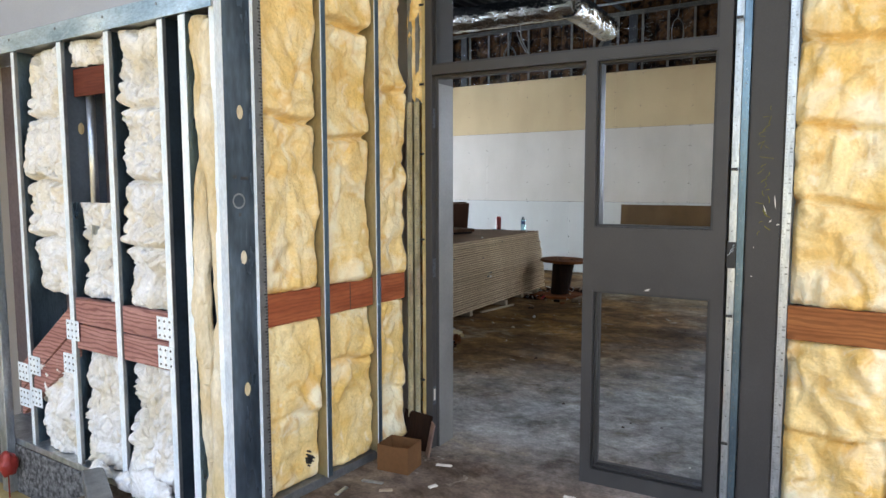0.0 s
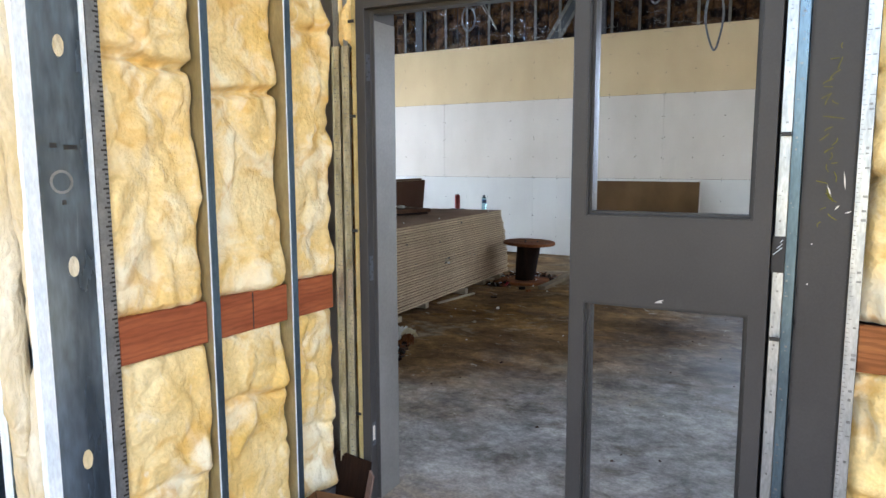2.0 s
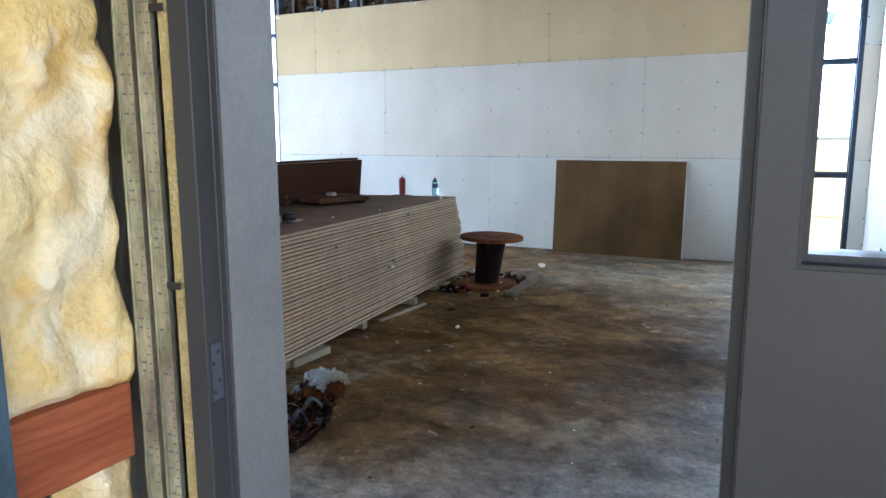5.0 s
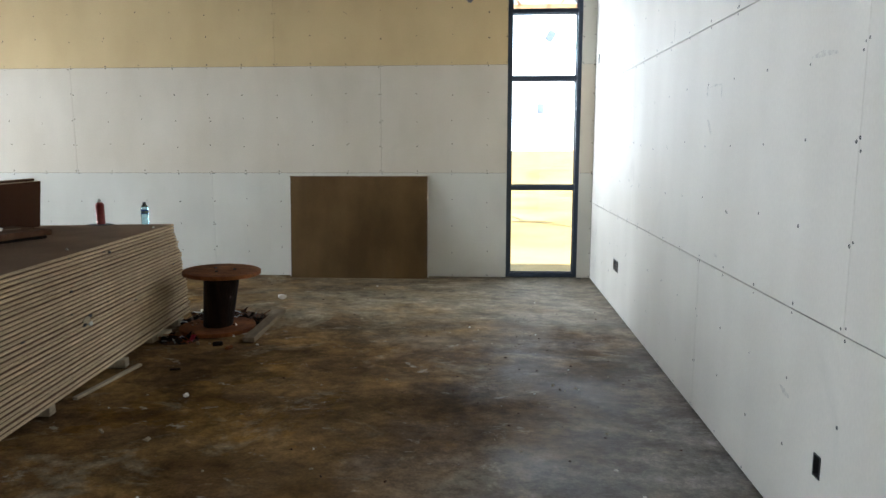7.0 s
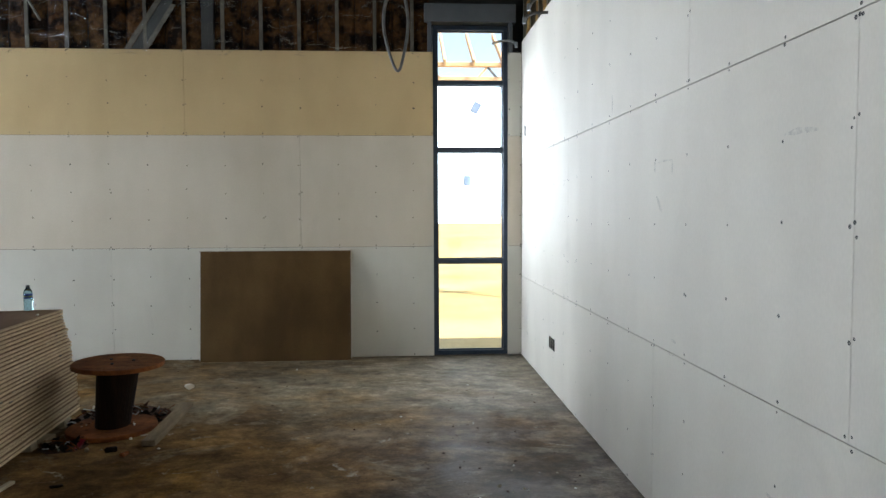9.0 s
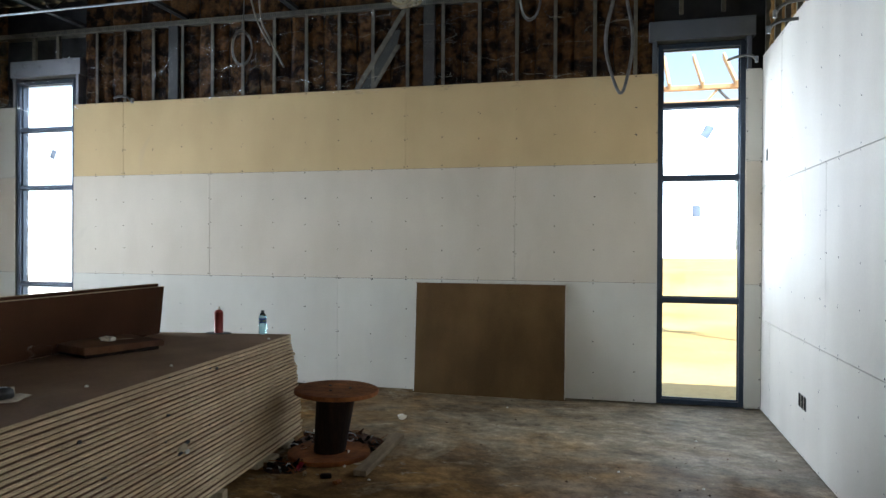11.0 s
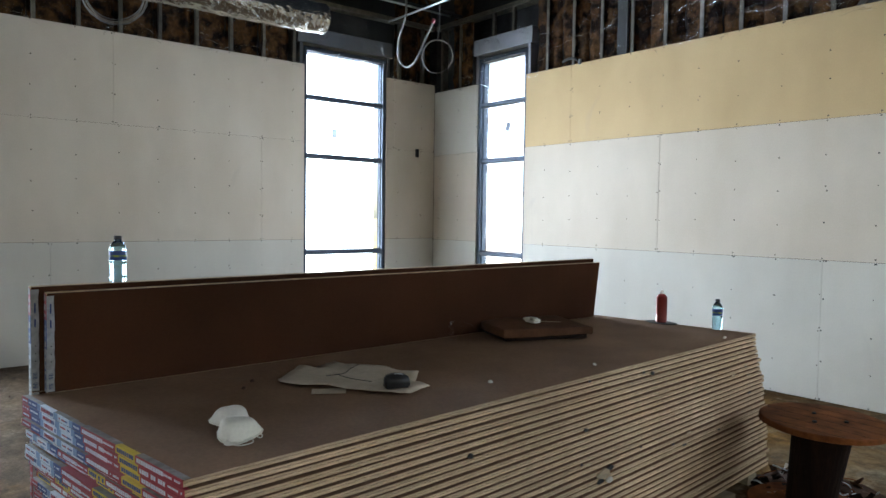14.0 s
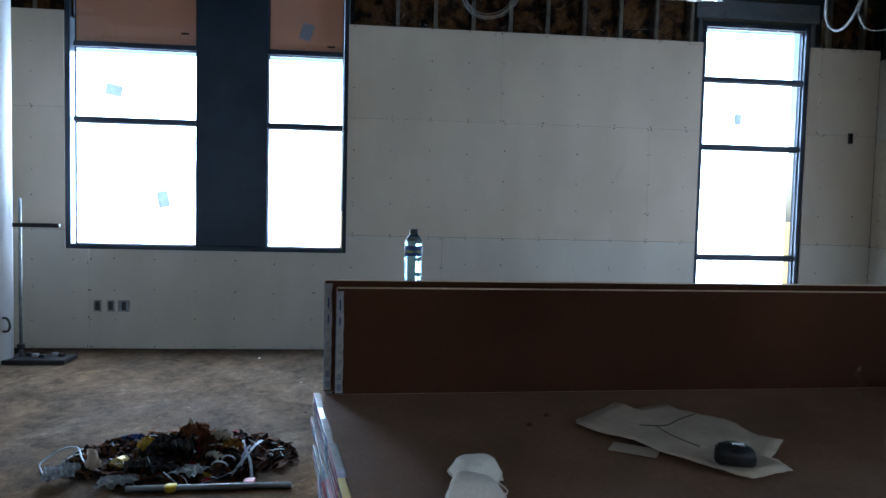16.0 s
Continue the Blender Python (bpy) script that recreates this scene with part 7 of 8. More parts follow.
# ---- heaps of rubbish ----
def heap(name, label, at, rx, ry, high, n, seed, only=()):
    """A swept heap: a dirt bed, and loose scraps of many kinds joined by kind."""
    th = thing(name, label, "rubbish heap", at=at)
    rnd = random.Random(seed)
    bm = B()
    nu, nv = 34, 12
    mid = bm.verts.new((0, 0, high * 0.55))
    rows = []
    for j in range(1, nv + 1):
        q = j / nv
        row = []
        for i in range(nu):
            a = 2 * math.pi * i / nu
            e = 1 + 0.25 * noise.noise(Vector((math.cos(a) * 2, math.sin(a) * 2, seed)))
            z = high * 0.55 * (1 - q) ** 0.8 + 0.02 * noise.noise(Vector((math.cos(a) * q * 9, math.sin(a) * q * 9, seed))) * (1 - q)
            row.append(bm.verts.new((rx * q * e * math.cos(a), ry * q * e * math.sin(a), max(0.001, z))))
        rows.append(row)
    for i in range(nu):
        bm.faces.new((mid, rows[0][i], rows[0][(i + 1) % nu]))
    for p, q in zip(rows, rows[1:]):
        for i in range(nu):
            bm.faces.new((p[i], q[i], q[(i + 1) % nu], p[(i + 1) % nu]))
    tagged(part("dirt_bed", bm, M_DIRT, th, "dark swept dirt", smooth=True), kind="stuff")

    def spot(q=1.0):
        a, r = rnd.uniform(0, 2 * math.pi), math.sqrt(rnd.random()) * 1.0 * q
        return rx * r * math.cos(a), ry * r * math.sin(a), high * (0.6 * (1 - r) + 0.04)
    kinds = {"splinter": (M_RUST, n), "paper_scrap": (M_WHITE, n // 4), "plastic_scrap": (M_PLASTICBAG, n // 7), "brown_scrap": (M_DARKWOOD, 2 * n), "tape_scrap": (M_RED, n // 9),
             "tie": (M_PWHITE, n // 4), "black_scrap": (M_DIRT, n), "card_scrap": (M_CARD, n // 2)}
    for kname, (m, cnt) in kinds.items():
        if only and kname not in only:
            continue
        bm = B()
        for k in range(cnt):
            x, y, z = spot()
            mt = Matrix.Translation((x, y, z + 0.012)) @ Euler((rnd.uniform(-0.9, 0.9), rnd.uniform(-0.9, 0.9), rnd.uniform(0, 6.3))).to_matrix().to_4x4()
            if kname in ("splinter", "tie"):
                l = rnd.uniform(0.06, 0.20)
                pts = [(-l / 2, 0, 0), (0, rnd.uniform(-0.02, 0.02), 0.012), (l / 2, 0, 0)]
                tube(bm, [mt @ Vector(p) for p in smooth_path(pts, 3)], rnd.uniform(0.002, 0.0045), 4)
            else:
                a, b = rnd.uniform(0.012, 0.055), rnd.uniform(0.008, 0.032)
                g = [[bm.verts.new(mt @ Vector((a * (i - 1), b * (j - 1), 0.022 * noise.noise(Vector((i * 1.7 + k, j * 2.1, seed)))))) for j in range(3)] for i in range(3)]
                for i in range(2):
                    for j in range(2):
                        bm.faces.new((g[i][j], g[i + 1][j], g[i + 1][j + 1], g[i][j + 1]))
        for v in bm.verts:
            v.co.z = max(0.003, v.co.z)
        if kname not in ("splinter", "tie"):
            bmesh.ops.solidify(bm, geom=bm.faces[:], thickness=0.002)
        tagged(part(kname, bm, m, th), kind="stuff")
    return th


def crumpled(at, w, h, turn, seed, curl=0.03, sharp=12.0, n=16):
    """A sheet of paper or foil crushed into sharp folds, in world coordinates."""
    bm = B()
    c, si = math.cos(radians(turn)), math.sin(radians(turn))
    rows = []
    for i in range(n + 1):
        row = []
        for j in range(n + 1):
            a, b = (i / n - 0.5), (j / n - 0.5)
            edge = 1 + 0.30 * noise.noise(Vector((a * 5, b * 5, seed)))
            p = Vector((a * sharp, b * sharp, seed * 3.7)) * 0.5
            z = curl * (1.2 - 2.0 * (a * a + b * b)) + curl * (1 - 2.6 * abs(noise.noise(p))) + 0.4 * curl * (1 - 2.6 * abs(noise.noise(p * 2.3)))
            x, y = w * a * edge + 0.25 * curl * noise.noise(p * 1.3 + Vector((9, 0, 0))), h * b * edge
            row.append(bm.verts.new((at[0] + x * c - y * si, at[1] + x * si + y * c, max(0.002, at[2] + z))))
        rows.append(row)
    for p, q in zip(rows, rows[1:]):
        for k in range(n):
            bm.faces.new((p[k], q[k], q[k + 1], p[k + 1]))
    bmesh.ops.solidify(bm, geom=bm.faces[:], thickness=0.0012)
    return bm


def ribbon(pts, w, twist=0.0, n=6):
    """A flat strap along points, in world coordinates."""
    p = smooth_path(pts, n)
    bm, rows = B(), []
    for i, q in enumerate(p):
        d = (p[min(i + 1, len(p) - 1)] - p[max(i - 1, 0)]).normalized()
        side = d.cross(Vector((0, 0, 1))).normalized()
        a = twist * i / len(p)
        side = side * math.cos(a) + d.cross(side) * math.sin(a)
        rows.append([bm.verts.new(q - side * w / 2), bm.verts.new(q + side * w / 2)])
    for a, b in zip(rows, rows[1:]):
        bm.faces.new((a[0], b[0], b[1], a[1]))
    bmesh.ops.solidify(bm, geom=bm.faces[:], thickness=0.0014)
    return bm


pile = heap("rubbish_heap", "swept heap of bags, straps, splinters and reddish dirt on slab", (-6.62, 3.90, 0), 0.42, 0.66, 0.17, 130, 3, ("splinter", "brown_scrap", "black_scrap", "card_scrap", "plastic_scrap", "tie", "tape_scrap"))
for name, m, label, args in (
        ("plastic_sheet", M_SHEET, "crumpled clear plastic sheet", ((-6.30, 3.33, 0.02), 0.20, 0.17, 20, 1, 0.030)),
        ("plastic_sheet", M_SHEET, "crumpled clear plastic sheet", ((-6.22, 3.66, 0.015), 0.12, 0.20, 10, 2, 0.020)),
        ("plastic_sheet", M_SHEET, "crumpled clear plastic sheet", ((-6.30, 4.02, 0.03), 0.16, 0.14, 70, 12, 0.022)),
        ("paper_scrap", M_PAPER, "torn pale paper", ((-6.60, 4.12, 0.13), 0.09, 0.08, 40, 3, 0.024)),
        ("paper_scrap", M_WHITE, "torn white paper", ((-6.62, 4.16, 0.10), 0.08, 0.06, 10, 4, 0.030)),
        ("paper_scrap", M_WHITE, "torn white paper", ((-6.44, 4.12, 0.07), 0.09, 0.05, 60, 5, 0.020))):
    part(name, crumpled(*args), m, pile, label, w=True)
for name, m, label, args in (
        ("gold_foil", M_YEL, "crumpled golden wrapper", ((-6.56, 3.71, 0.075), 0.13, 0.10, 30, 6, 0.035)),
        ("gold_foil", M_AMBER, "crumpled brown wrapper", ((-6.52, 4.20, 0.09), 0.10, 0.09, 75, 7, 0.030)),
        ("paper_bag", M_RUST, "crumpled brown paper bag", ((-6.62, 3.97, 0.135), 0.18, 0.17, 15, 8, 0.036)),
        ("paper_bag", M_CARDD, "crumpled brown paper bag", ((-6.58, 4.07, 0.075), 0.18, 0.16, 55, 9, 0.040)),
        ("dark_bag", M_SHINE, "shiny dark plastic bag", ((-6.53, 3.86, 0.075), 0.20, 0.26, 8, 10, 0.045)),
        ("dark_bag", M_SHINE, "shiny dark plastic bag", ((-6.36, 3.80, 0.030), 0.16, 0.26, 0, 11, 0.035)),
        ("blue_wrapper", M_BLUE, "torn blue printed wrapper", ((-6.86, 3.53, 0.03), 0.07, 0.13, 10, 13, 0.022)),
        ("blue_wrapper", M_PWHITE, "pale blue printed wrapper", ((-6.80, 3.57, 0.02), 0.06, 0.05, 10, 14, 0.020))):
    part(name, crumpled(*args), m, pile, label, w=True)
# a stiff torn piece of foam and an upright chip
bm = B()
bmesh.ops.create_icosphere(bm, subdivisions=3, radius=0.045)
for v in bm.verts:
    q = Vector(v.co)
    v.co *= 1 + 0.35 * (1 - 3 * abs(noise.noise(q * 26))) + 0.2 * noise.noise(q * 60)
    v.co = Vector((v.co.x * 0.7 - 6.42, v.co.y * 0.8 + 3.455 - 0.25 * v.co.z, v.co.z * 1.45 + 0.06))
part("foam_piece", bm, M_PAPER, pile, "torn pale foam", w=True)
part("wood_chip", prism(B(), [(3.875, 0.10), (3.915, 0.11), (3.918, 0.17), (3.905, 0.205), (3.888, 0.195), (3.878, 0.15)], -6.795, -6.785, "x"), M_PALEW, pile, "upright pale chip", w=True)
# the tin, lying with its open end outwards
rim = [(0.040, 0.0), (0.043, 0.002), (0.043, 0.006), (0.041, 0.008), (0.041, 0.035), (0.042, 0.036), (0.041, 0.038), (0.041, 0.075), (0.043, 0.077), (0.043, 0.081), (0.039, 0.081), (0.038, 0.02), (0.001, 0.02)]
tin = part("tin_can", lathe(B(), rim, 22), [M_TIN], pile, "empty yellow tin can", smooth=True)
tin.matrix_basis = pose(0.16, -0.29, 0.045, 0, 82, -12)
part("tin_bottom", lathe(B(), [(0.037, 0.021), (0.037, 0.023), (0.001, 0.024)], 18), M_LIME, tin, "pale inside of the tin")
for name, m, label, pts, w, tw in (
        ("printed_strip", M_RED, "red printed strip", [(-6.36, 3.99, 0.03), (-6.44, 4.01, 0.075), (-6.52, 4.02, 0.115), (-6.60, 4.03, 0.145)], 0.038, 0.5),
        ("printed_strip", M_YEL, "yellow printed strip", [(-6.35, 3.99, 0.03), (-6.31, 4.06, 0.045), (-6.27, 4.14, 0.03)], 0.022, 0.8),
        ("strap", M_PWHITE, "white plastic strap", [(-6.30, 4.24, 0.02), (-6.42, 4.29, 0.075), (-6.54, 4.33, 0.11), (-6.64, 4.36, 0.11)], 0.018, 0.4),
        ("strap", M_PWHITE, "white plastic strap", [(-6.28, 4.36, 0.02), (-6.40, 4.33, 0.07), (-6.52, 4.28, 0.10), (-6.62, 4.25, 0.12)], 0.016, -0.5),
        ("strap", M_PWHITE, "blue-edged plastic strap", [(-6.32, 4.30, 0.02), (-6.44, 4.28, 0.085), (-6.58, 4.30, 0.10)], 0.012, 0.9),
        ("strap", M_WHITE, "white plastic strap", [(-6.52, 4.06, 0.12), (-6.50, 4.15, 0.135), (-6.52, 4.24, 0.10)], 0.012, 1.2)):
    part(name, ribbon(pts, w, tw), m, pile, label, w=True)
for c, rad, tl in (((-6.39, 4.16, 0.045), 0.045, 55), ((-6.44, 4.20, 0.06), 0.036, 70)):
    ring = [Vector((rad * math.sin(a) * math.cos(radians(tl)), rad * math.cos(a), rad * math.sin(a) * math.sin(radians(tl)))) + Vector(c) for a in [k * 0.33 for k in range(17)]]
    part("tie_loop", tube(B(), ring, 0.0055, 6), M_PWHITE, pile, "loose white strap loop", smooth=True, w=True)
part("cord", tube(B(), smooth_path([(-6.40, 3.62, 0.02), (-6.36, 3.56, 0.015), (-6.44, 3.40, 0.06), (-6.60, 3.30, 0.085), (-6.62, 3.20, 0.07), (-6.52, 3.13, 0.03), (-6.45, 3.16, 0.012), (-6.36, 3.22, 0.006)]), 0.0045, 6), M_PWHITE, pile, "pale loose cord", smooth=True, w=True)
part("ring_cup", lathe(B(), [(0.026, 0.0), (0.030, 0.003), (0.032, 0.03), (0.034, 0.032), (0.028, 0.031), (0.024, 0.006)], 16, (-6.14, 3.96, 0.004)), M_YEL, pile, "yellow plastic cup", smooth=True, w=True)
part("label_box", softbox(-6.24, -6.18, 4.33, 4.39, 0.004, 0.034, 0.003), M_REDCAN, pile, "dark red labelled box", w=True)
pipe = thing("steel_pipe", "short length of galvanised pipe lying beside the rubbish heap", "pipe", at=(-6.155, 4.16, 0), turn=2)
part("pipe", tube(B(), [(0, -0.43, 0.018), (0, 0.43, 0.018)], 0.017, 12), M_GALVD, pipe, smooth=True)

pile2 = heap("rubbish_heap", "small heap of metal offcuts, wool and splinters beside the stack", (-3.09, 4.72, 0), 0.17, 0.46, 0.075, 42, 8, ("splinter", "brown_scrap", "black_scrap", "plastic_scrap"))
pile2.matrix_basis = pose(-3.09, 4.72, 0, 0, 0, 24)
for k, (dx, dy, w, h, m) in enumerate(((-0.10, 0.36, 0.20, 0.15, M_CREAM), (0.00, 0.34, 0.14, 0.12, M_ROLL), (-0.05, 0.30, 0.15, 0.12, M_CREAM), (0.07, 0.24, 0.12, 0.10, M_RUST), (-0.02, 0.12, 0.16, 0.10, M_RUST))):
    part("wool_wad" if k < 3 else "wood_curl", crumpled((-3.09 + dx, 4.72 + dy, 0.05 - 0.006 * k), w, h, 40 * k, 30 + k, 0.042), m, pile2, "torn wad of pale insulation" if k < 3 else "curled brown wood shaving", w=True)
lath = thing("lath", "thin pale lath lying on the slab along the stack", "lath", at=(-3.684, 6.93, 0), turn=-5.8)
part("strip", softbox(-0.016, 0.016, -0.34, 0.34, 0.0, 0.018, 0.002), M_PALEW, lath)
# curled strips cut from studs, and two short laths
for k, (x, y, a, rad, w) in enumerate(((-3.10, 4.66, 20, 0.085, 0.040), (-3.02, 4.74, 70, 0.060, 0.030), (-3.16, 4.58, 110, 0.070, 0.035), (-3.06, 4.50, 45, 0.10, 0.030), (-3.20, 4.84, 150, 0.055, 0.028), (-3.00, 4.60, 85, 0.05, 0.026))):
    c, si = math.cos(radians(a)), math.sin(radians(a))
    pts = [(x + rad * q * c, y + rad * q * si, 0.035 + 0.012 * k % 0.03 + 0.06 * max(0.0, 1 - q * q)) for q in (-1.2, -0.8, -0.3, 0.2, 0.7, 1.1)]
    part("metal_offcut", ribbon(pts, w, 0.9 if k % 2 else -0.6), M_GALV, pile2, "bent galvanised offcut", smooth=True, w=True)
for x, y, a in ((-3.02, 4.36, 62), (-3.06, 4.31, 55)):
    ob = part("lath_end", softbox(-0.10, 0.10, -0.012, 0.012, 0.0, 0.012, 0.002), M_PALEW, pile2, "short pale lath end")
    ob.matrix_basis = pile2.matrix_basis.inverted() @ pose(x, y, 0.004, 0, 0, a)

pile3 = heap("rubbish_heap", "scatter of plastic scraps and splinters behind the cable spool", (-3.55, 8.55, 0), 0.38, 0.36, 0.03, 26, 12)
pile4 = heap("rubbish_heap", "thin scatter of splinters and dirt before the spool", (-3.66, 7.92, 0), 0.16, 0.14, 0.03, 9, 15)

# a few broken lumps of wood and plaster
for x, y, l, w, h, a, m in ((-3.291, 7.792, 0.075, 0.035, 0.030, 20, M_DARKWOOD), (-3.169, 7.707, 0.060, 0.028, 0.025, 70, M_RUST), (-3.459, 7.814, 0.05, 0.025, 0.02, 110, M_PLANK), (-3.359, 7.192, 0.07, 0.02, 0.012, 15, M_DARKWOOD), (-3.055, 6.681, 0.035, 0.024, 0.022, 40, M_WHITE), (-2.984, 6.041, 0.03, 0.02, 0.016, 75, M_PALEW), (-3.290, 6.134, 0.05, 0.014, 0.010, 130, M_PALEW)):
    th = thing("rubble", "small broken lump lying on the dusty slab", "rubble", "rubble on the slab", at=(x, y, 0), turn=a)
    bm = softbox(-l / 2, l / 2, -w / 2, w / 2, 0.0, h, min(h, w) * 0.28)
    bmesh.ops.subdivide_edges(bm, edges=bm.edges[:], cuts=1)
    for v in bm.verts:
        q = noise.noise_vector(v.co * 55 + Vector((x, y, 0)) * 9)
        v.co += Vector((q.x, q.y, 0.6 * abs(q.z) if v.co.z > 0.004 else 0)) * min(w, h) * 0.45
    part("lump", bm, m, th)

# ---- loose crumbs on the slab ----
bm = B()
rc = random.Random(21)
for k in range(330):
    x, y = rc.uniform(-9.5, -0.1), rc.uniform(3.2, 10.6)
    if rc.random() < 0.35:
        x, y = rc.gauss(-0.75, 0.5), rc.gauss(7.4, 0.9)
    if not (-9.6 < x < -0.06 and 3.1 < y < 10.5):
        continue
    s = rc.uniform(0.003, 0.011) * (1.7 if rc.random() < 0.07 else 1)
    a = rc.uniform(0, 6.3)
    mt = Matrix.Translation((x, y, 0)) @ Matrix.Rotation(a, 4, "Z")
    base = [bm.verts.new(mt @ Vector((s * u, s * v * 0.8, 0.0006))) for u, v in ((-1, -0.8), (1.3, -0.6), (0.9, 1), (-0.8, 0.7))]
    tip = bm.verts.new(mt @ Vector((s * 0.2, 0, s * 0.9)))
    mi = rc.choice((0, 1, 1, 1, 1, 2))
    for i in range(4):
        bm.faces.new((base[i], base[(i + 1) % 4], tip)).material_index = mi
debris = tagged(part("floor_crumbs", bm, [M_WHITE, M_DIRT, M_PALEW], None), "scattered plaster crumbs, dirt lumps and wood chips on the slab", "debris", kind="stuff")
cup = thing("crushed_cup", "small crushed white paper cup on the slab", "paper cup", at=(-3.295, 9.50, 0), turn=30)
bm = lathe(B(), [(0.028, 0.0), (0.030, 0.002), (0.038, 0.085), (0.040, 0.088)], 14)
for v in bm.verts:
    v.co.y *= 0.6 + 0.3 * noise.noise(v.co * 20)
ob = part("cup", bm, M_WHITE, cup)
ob.matrix_basis = pose(0, 0, 0.024, 84, 0, 0)

# ---- ducts ----
def wrinkled(pts, r, seg=30, n=26, seed=0):
    p = smooth_path(pts, n)
    bm = tube(B(), p, r, seg)
    for v in bm.verts:
        v.co += 0.014 * noise.noise_vector(v.co * 7 + Vector((seed, 0, 0))) + 0.009 * noise.noise_vector(v.co * 21 + Vector((0, seed, 5)))
    return bm


duct = thing("air_duct", "foil-wrapped air duct with a branch hanging under the roof", "air duct", "air ducts", at=(-4.0, 7.12, 3.6))
part("trunk", wrinkled([(-5.75, 7.10, 4.35), (-5.72, 7.10, 3.95), (-5.45, 7.10, 3.66), (-4.6, 7.10, 3.60), (-3.6, 7.12, 3.585), (-2.78, 7.12, 3.575)], 0.150, n=14, seed=1), M_FOIL, duct, "wrinkled shiny foil wrap", w=True)
part("branch", wrinkled([(-2.86, 7.05, 3.57), (-2.86, 7.5, 3.565), (-2.88, 7.95, 3.55), (-2.90, 8.36, 3.53)], 0.155, seed=2), M_FOIL, duct, w=True)
part("riser", wrinkled([(-2.86, 7.12, 3.58), (-2.86, 7.13, 3.9), (-2.86, 7.12, 4.3)], 0.14, n=8, seed=4), M_FOIL, duct, w=True)
for x, y in ((-4.9, 7.10), (-3.6, 7.12), (-2.88, 7.9)):
    part("hanger", box(B(), x - 0.012, x + 0.012, y - 0.001, y + 0.001, 3.72, DECK), M_GALVD, duct, w=True)
duct2 = thing("air_duct", "straight foil-wrapped air duct hanging near the window wall", "air duct", "air ducts", at=(-8.42, 6.3, 3.6))
part("run", wrinkled([(-8.42, 4.6, 3.62), (-8.42, 6.0, 3.61), (-8.41, 7.2, 3.61), (-8.40, 8.05, 3.61)], 0.155, seed=3), M_FOIL, duct2, w=True)
for y in (5.2, 7.3):
    part("hanger", box(B(), -8.432, -8.408, y - 0.001, y + 0.001, 3.76, DECK), M_GALVD, duct2, w=True)


# ---- conduits, cables ----
def cable(name, label, pts, r, material, n=8, category="cable", group=""):
    p = smooth_path(pts, n)
    th = thing(name, label, category, group, at=p[0])
    part("run", tube(B(), p, r, 7), material, th, smooth=True, w=True)
    return th


for k in range(2):
    cable("conduit_run", "straight steel conduit strung under the roof joists", [(-9.7, 9.78 + 0.05 * k, 4.18 + 0.02 * k), (-5.0, 9.72 + 0.05 * k, 4.19 + 0.02 * k), (-1.4, 9.68 + 0.05 * k, 4.20 + 0.02 * k)], 0.012, M_GALV, 3, "conduit", "conduits")
cable("conduit_run", "thin steel conduit running beside a roof joist", [(-9.28, 4.0, 4.30), (-9.28, 7.2, 4.30), (-9.28, 10.5, 4.30)], 0.012, M_GALV, 3, "conduit", "conduits")


def coil(label, c, r, n, axis_turn, hang, stretch=1.0):
    """A bundle of cable rings hanging from above."""
    th = thing("cable_coil", label, "cable coil", "cable coils", at=c)
    rnd = random.Random(int(abs(c[0]) * 100))
    m = Matrix.Translation(c) @ Matrix.Rotation(radians(axis_turn), 4, "Z")
    for k in range(n):
        q, ph = r * rnd.uniform(0.82, 1.05), rnd.uniform(0, 1)
        pts = [m @ Vector((q * math.cos(a) * (1 + 0.0 * k) * rnd.uniform(0.97, 1.03), 0.018 * math.sin(a * 2 + ph) + 0.012 * k, q * stretch * math.sin(a))) for a in [2 * math.pi * i / 22 for i in range(23)]]
        part("loop", tube(B(), pts, 0.0036, 6), M_WCABLE if k % 2 else M_CABLE, th, smooth=True, w=True)
    part("tail", tube(B(), smooth_path([m @ Vector((0.0, 0.01, r * stretch)), m @ Vector((0.02, 0.02, r * stretch + 0.3)), (c[0], c[1], hang)], 6), 0.0055, 6), M_CABLE, th, smooth=True, w=True)


coil("oval coil of pale cable hanging from the roof", (-4.97, 9.53, 3.55), 0.105, 4, 20, DECK, 1.75)
coil("round coil of flexible conduit hanging near the corner window", (-8.24, 9.46, 3.42), 0.19, 2, 40, DECK, 1.05)
coil("round coil of cable hanging before the window wall", (-7.94, 5.9, 3.33), 0.24, 4, 75, DECK, 1.05)
coil("small bunch of pale cable tails hanging from the roof", (-1.95, 8.2, 3.35), 0.07, 3, 10, DECK, 2.4)
loop = cable("flexible_conduit", "long loop of flexible steel conduit hanging down by the window", [(-1.36, 8.25, DECK), (-1.365, 8.25, 3.7), (-1.375, 8.25, 3.38), (-1.435, 8.25, 3.08), (-1.425, 8.24, 2.88), (-1.345, 8.23, 2.65), (-1.295, 8.24, 2.76), (-1.260, 8.25, 3.02), (-1.305, 8.25, 3.32), (-1.335, 8.25, 3.7), (-1.33, 8.25, DECK)], 0.011, M_CABLE)
part("bushing", tube(B(), [(-1.372, 8.25, 3.36), (-1.370, 8.25, 3.42)], 0.021, 12), M_RED, loop, "red plastic bushing", w=True)
cable("flexible_conduit", "short length of flexible conduit with a loose end", [(-4.92, 9.8, DECK), (-4.93, 9.82, 4.0), (-4.84, 9.86, 3.72), (-4.69, 9.88, 3.43)], 0.010, M_WCABLE)
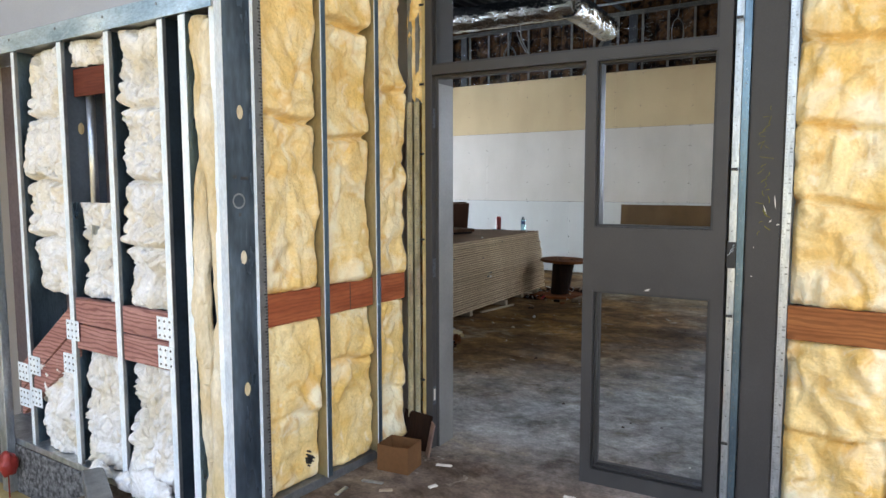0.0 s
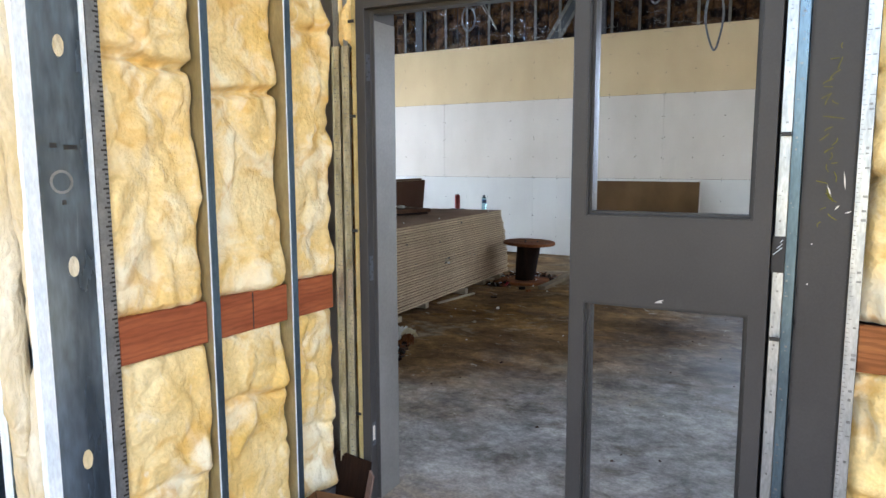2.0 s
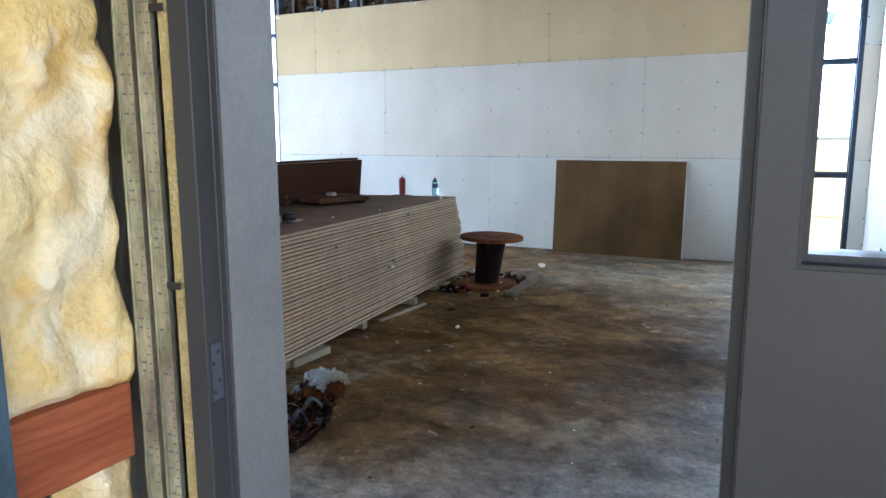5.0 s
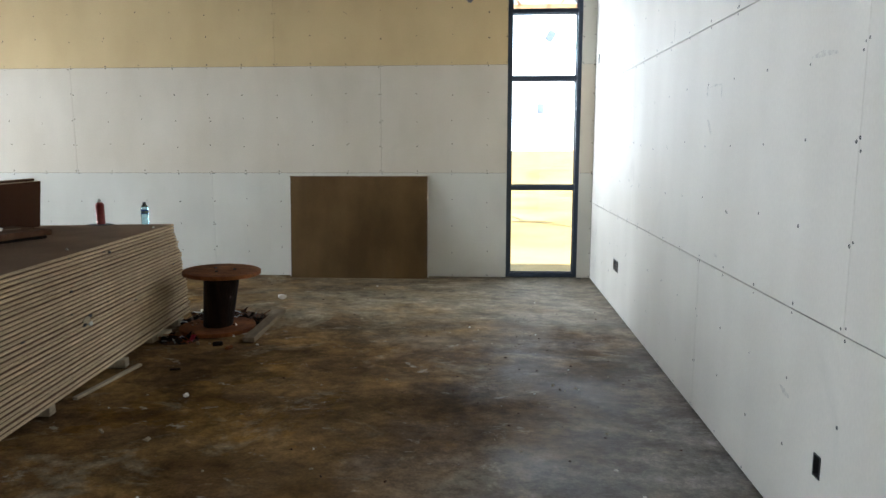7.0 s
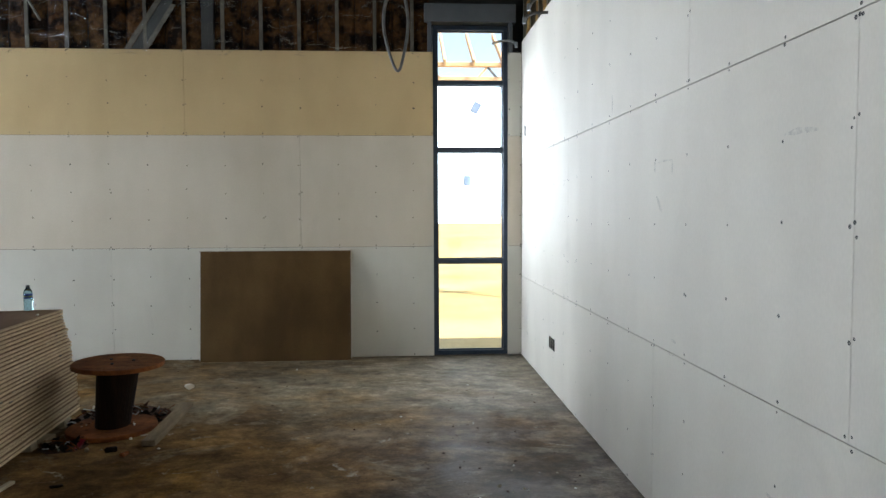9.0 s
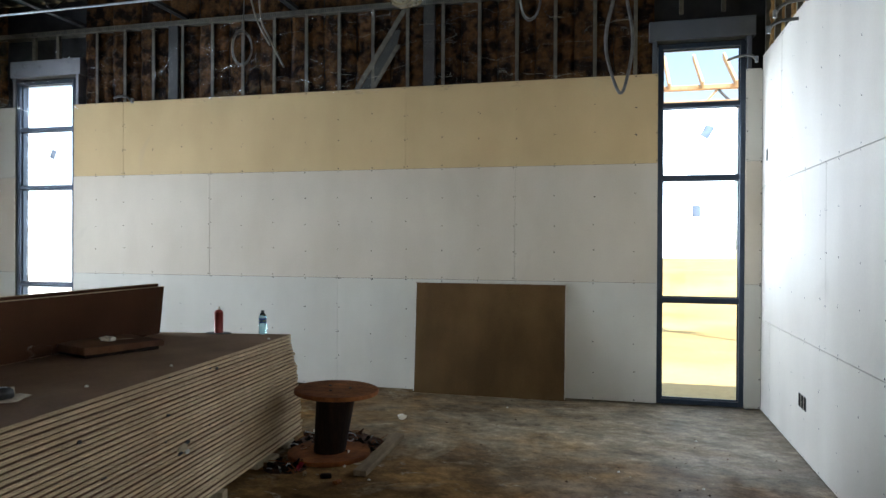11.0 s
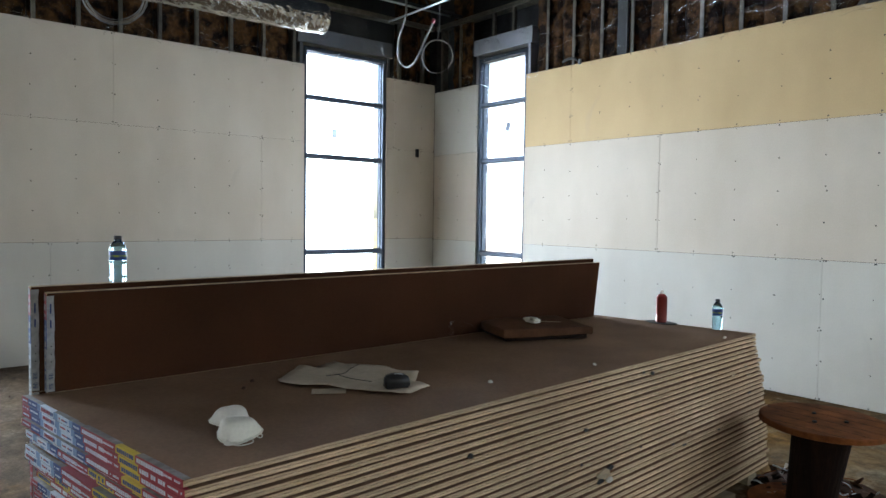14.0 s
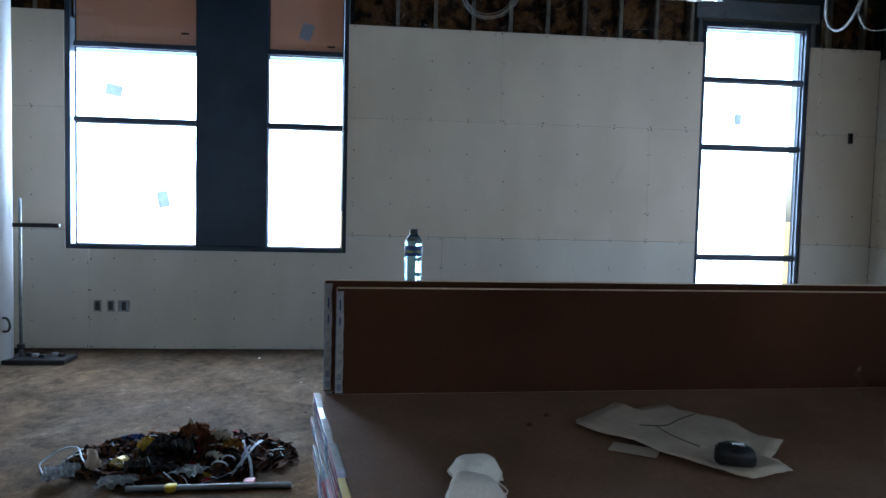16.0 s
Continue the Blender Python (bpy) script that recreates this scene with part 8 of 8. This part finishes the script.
cable("flexible_conduit", "stiff length of pale conduit hanging from the roof", [(-5.15, 9.8, DECK), (-5.0, 9.83, 4.0), (-4.84, 9.86, 3.66)], 0.009, M_WCABLE)
whip = cable("flexible_conduit", "loop of flexible steel conduit with a red bushing at its end", [(-8.85, 9.40, DECK), (-8.85, 9.45, 4.18), (-8.95, 9.5, 3.98), (-9.22, 9.6, 3.80), (-9.35, 9.7, 3.62), (-9.25, 9.75, 3.50), (-9.05, 9.75, 3.55), (-8.85, 9.74, 3.76), (-8.66, 9.73, 3.96)], 0.014, M_CABLE)
part("bushing", tube(B(), [(-8.675, 9.73, 3.945), (-8.645, 9.73, 3.985)], 0.022, 12), M_RED, whip, "red plastic bushing", w=True)


def stub(pts, label, material=M_CABLE):
    th = cable("conduit_stub", label, pts, 0.014, material, 6, "conduit", "conduit stubs")
    part("collar", tube(B(), [Vector(pts[-1]) - Vector((0, 0, 0.02)), Vector(pts[-1]) + Vector((0, 0, 0.035))], 0.017, 10), M_GALVD, th, w=True)


stub([(RX + 0.03, 9.05, 3.46), (RX - 0.12, 9.05, 3.45), (RX - 0.20, 9.04, 3.41), (RX - 0.235, 9.03, 3.35)], "bent steel conduit stub over the side wall")
stub([(RX + 0.03, 9.35, 3.41), (RX - 0.12, 9.35, 3.40), (RX - 0.19, 9.34, 3.37), (RX - 0.22, 9.33, 3.32)], "bent steel conduit stub over the side wall")
stub([(-0.30, FY + 0.02, 3.46), (-0.22, FY - 0.14, 3.45), (-0.13, FY - 0.25, 3.42), (-0.09, FY - 0.28, 3.37)], "bent steel conduit stub by the window head")
stub([(-7.44, FY + 0.02, 3.42), (-7.30, FY - 0.06, 3.415), (-7.15, FY - 0.11, 3.39), (-7.06, FY - 0.13, 3.33)], "dark bent conduit stub over the boards", M_BLACK)

# ---- stand and column by the wide window ----
column = thing("round_column", "white round steel column by the window wall", "column", kind="structure", at=(-9.25, 1.47, 0))
part("shaft", lathe(B(), [(0.155, 0.0), (0.155, DECK - 0.01)], 28), M_PVC, column, smooth=True)
part("bracket", tube(B(), smooth_path([(0.09, 0.12, 0.44), (0.11, 0.165, 0.437), (0.12, 0.192, 0.40), (0.12, 0.195, 0.355), (0.11, 0.17, 0.318), (0.09, 0.12, 0.312)], 5), 0.011, 8), M_BLACK, column, "black bracket", smooth=True)
stand = thing("work_light_stand", "dark steel stand with a flat cluttered base beside the column", "stand", at=(-9.30, 1.68, 0))
part("base", softbox(-0.14, 0.16, -0.30, 0.46, 0.0, 0.045, 0.006), M_JOIST, stand)
part("pole", tube(B(), [(0, 0, 0.045), (0, 0, 1.56)], 0.016, 10), M_GALVD, stand, smooth=True)
part("crossbar", softbox(-0.02, 0.02, -0.10, 0.36, 1.285, 1.325, 0.004), M_JOIST, stand)
part("collar", lathe(B(), [(0.03, 0.12), (0.035, 0.125), (0.035, 0.165), (0.03, 0.17)], 12), M_JOIST, stand)
for k in range(5):
    part("fitting", softbox(-0.08 + 0.04 * (k % 3), -0.03 + 0.04 * (k % 3), 0.02 + 0.08 * k, 0.07 + 0.08 * k, 0.0455, 0.075, 0.004), M_GALV if k % 2 else M_BLACK, stand)

# ---- outside ----
shed = thing("timber_frame", "pale new timber roof trusses standing outside beyond the window", "timber frame", at=(-0.5, 17.5, -0.30))
for x in (-4.5, -1.9, 2.4):
    part("timber_post", softbox(x, x + 0.10, 0, 0.10, 0.0, 4.9, 0.008), M_TIMBER, shed)
part("timber_beam", softbox(-5, 3.0, -0.02, 0.12, 4.55, 4.72, 0.008), M_TIMBER, shed)
part("timber_beam", softbox(-5, 3.0, -0.01, 0.11, 4.93, 5.02, 0.008), M_TIMBER, shed)
for k in range(13):
    ob = part("rafter", softbox(-0.025, 0.025, -0.05, 1.9, 0, 0.12, 0.006), M_TIMBER, shed)
    ob.matrix_basis = pose(-4.7 + 0.6 * k, -0.1, 4.95, 30, 0, 0)
    ob = part("strut", softbox(-0.02, 0.02, 0, 0.06, 0, 0.52, 0.005), M_TIMBERD if k % 3 == 1 else M_TIMBER, shed)
    ob.matrix_basis = pose(-4.7 + 0.6 * k, 0.02, 4.60, 0, 42 if k % 2 else -42, 0)
for k in range(6):
    ob = part("strut", softbox(-0.02, 0.02, 0, 0.06, 0, 0.42, 0.005), M_TIMBERD, shed, "truss web with shade in its dark colour")
    ob.matrix_basis = pose(0.05 + 0.11 * k, 0.3, 3.95 + 0.03 * k, 0, 50, 0)
part("timber_beam", softbox(0.0, 1.2, 0.27, 0.38, 3.86, 3.95, 0.006), M_TIMBERD, shed)
bm = B()
nu = 60
rows = []
for j in range(9):
    row = []
    for i in range(nu + 1):
        x, q = -60 + 2 * i, j / 8
        h = (0.9 + 0.5 * noise.noise(Vector((x * 0.09, 0, 2)))) * math.sin(q * math.pi)
        row.append(bm.verts.new((x, 30 + 7 * q + 1.5 * noise.noise(Vector((x * 0.05, 3, 1))), -0.32 + h)))
    rows.append(row)
for p, q in zip(rows, rows[1:]):
    for i in range(nu):
        bm.faces.new((p[i], p[i + 1], q[i + 1], q[i]))
berm = tagged(part("earth_berm", bm, M_GROUND, None, smooth=True), "long low heap of pale excavated earth outside", "earth berm", kind="structure")
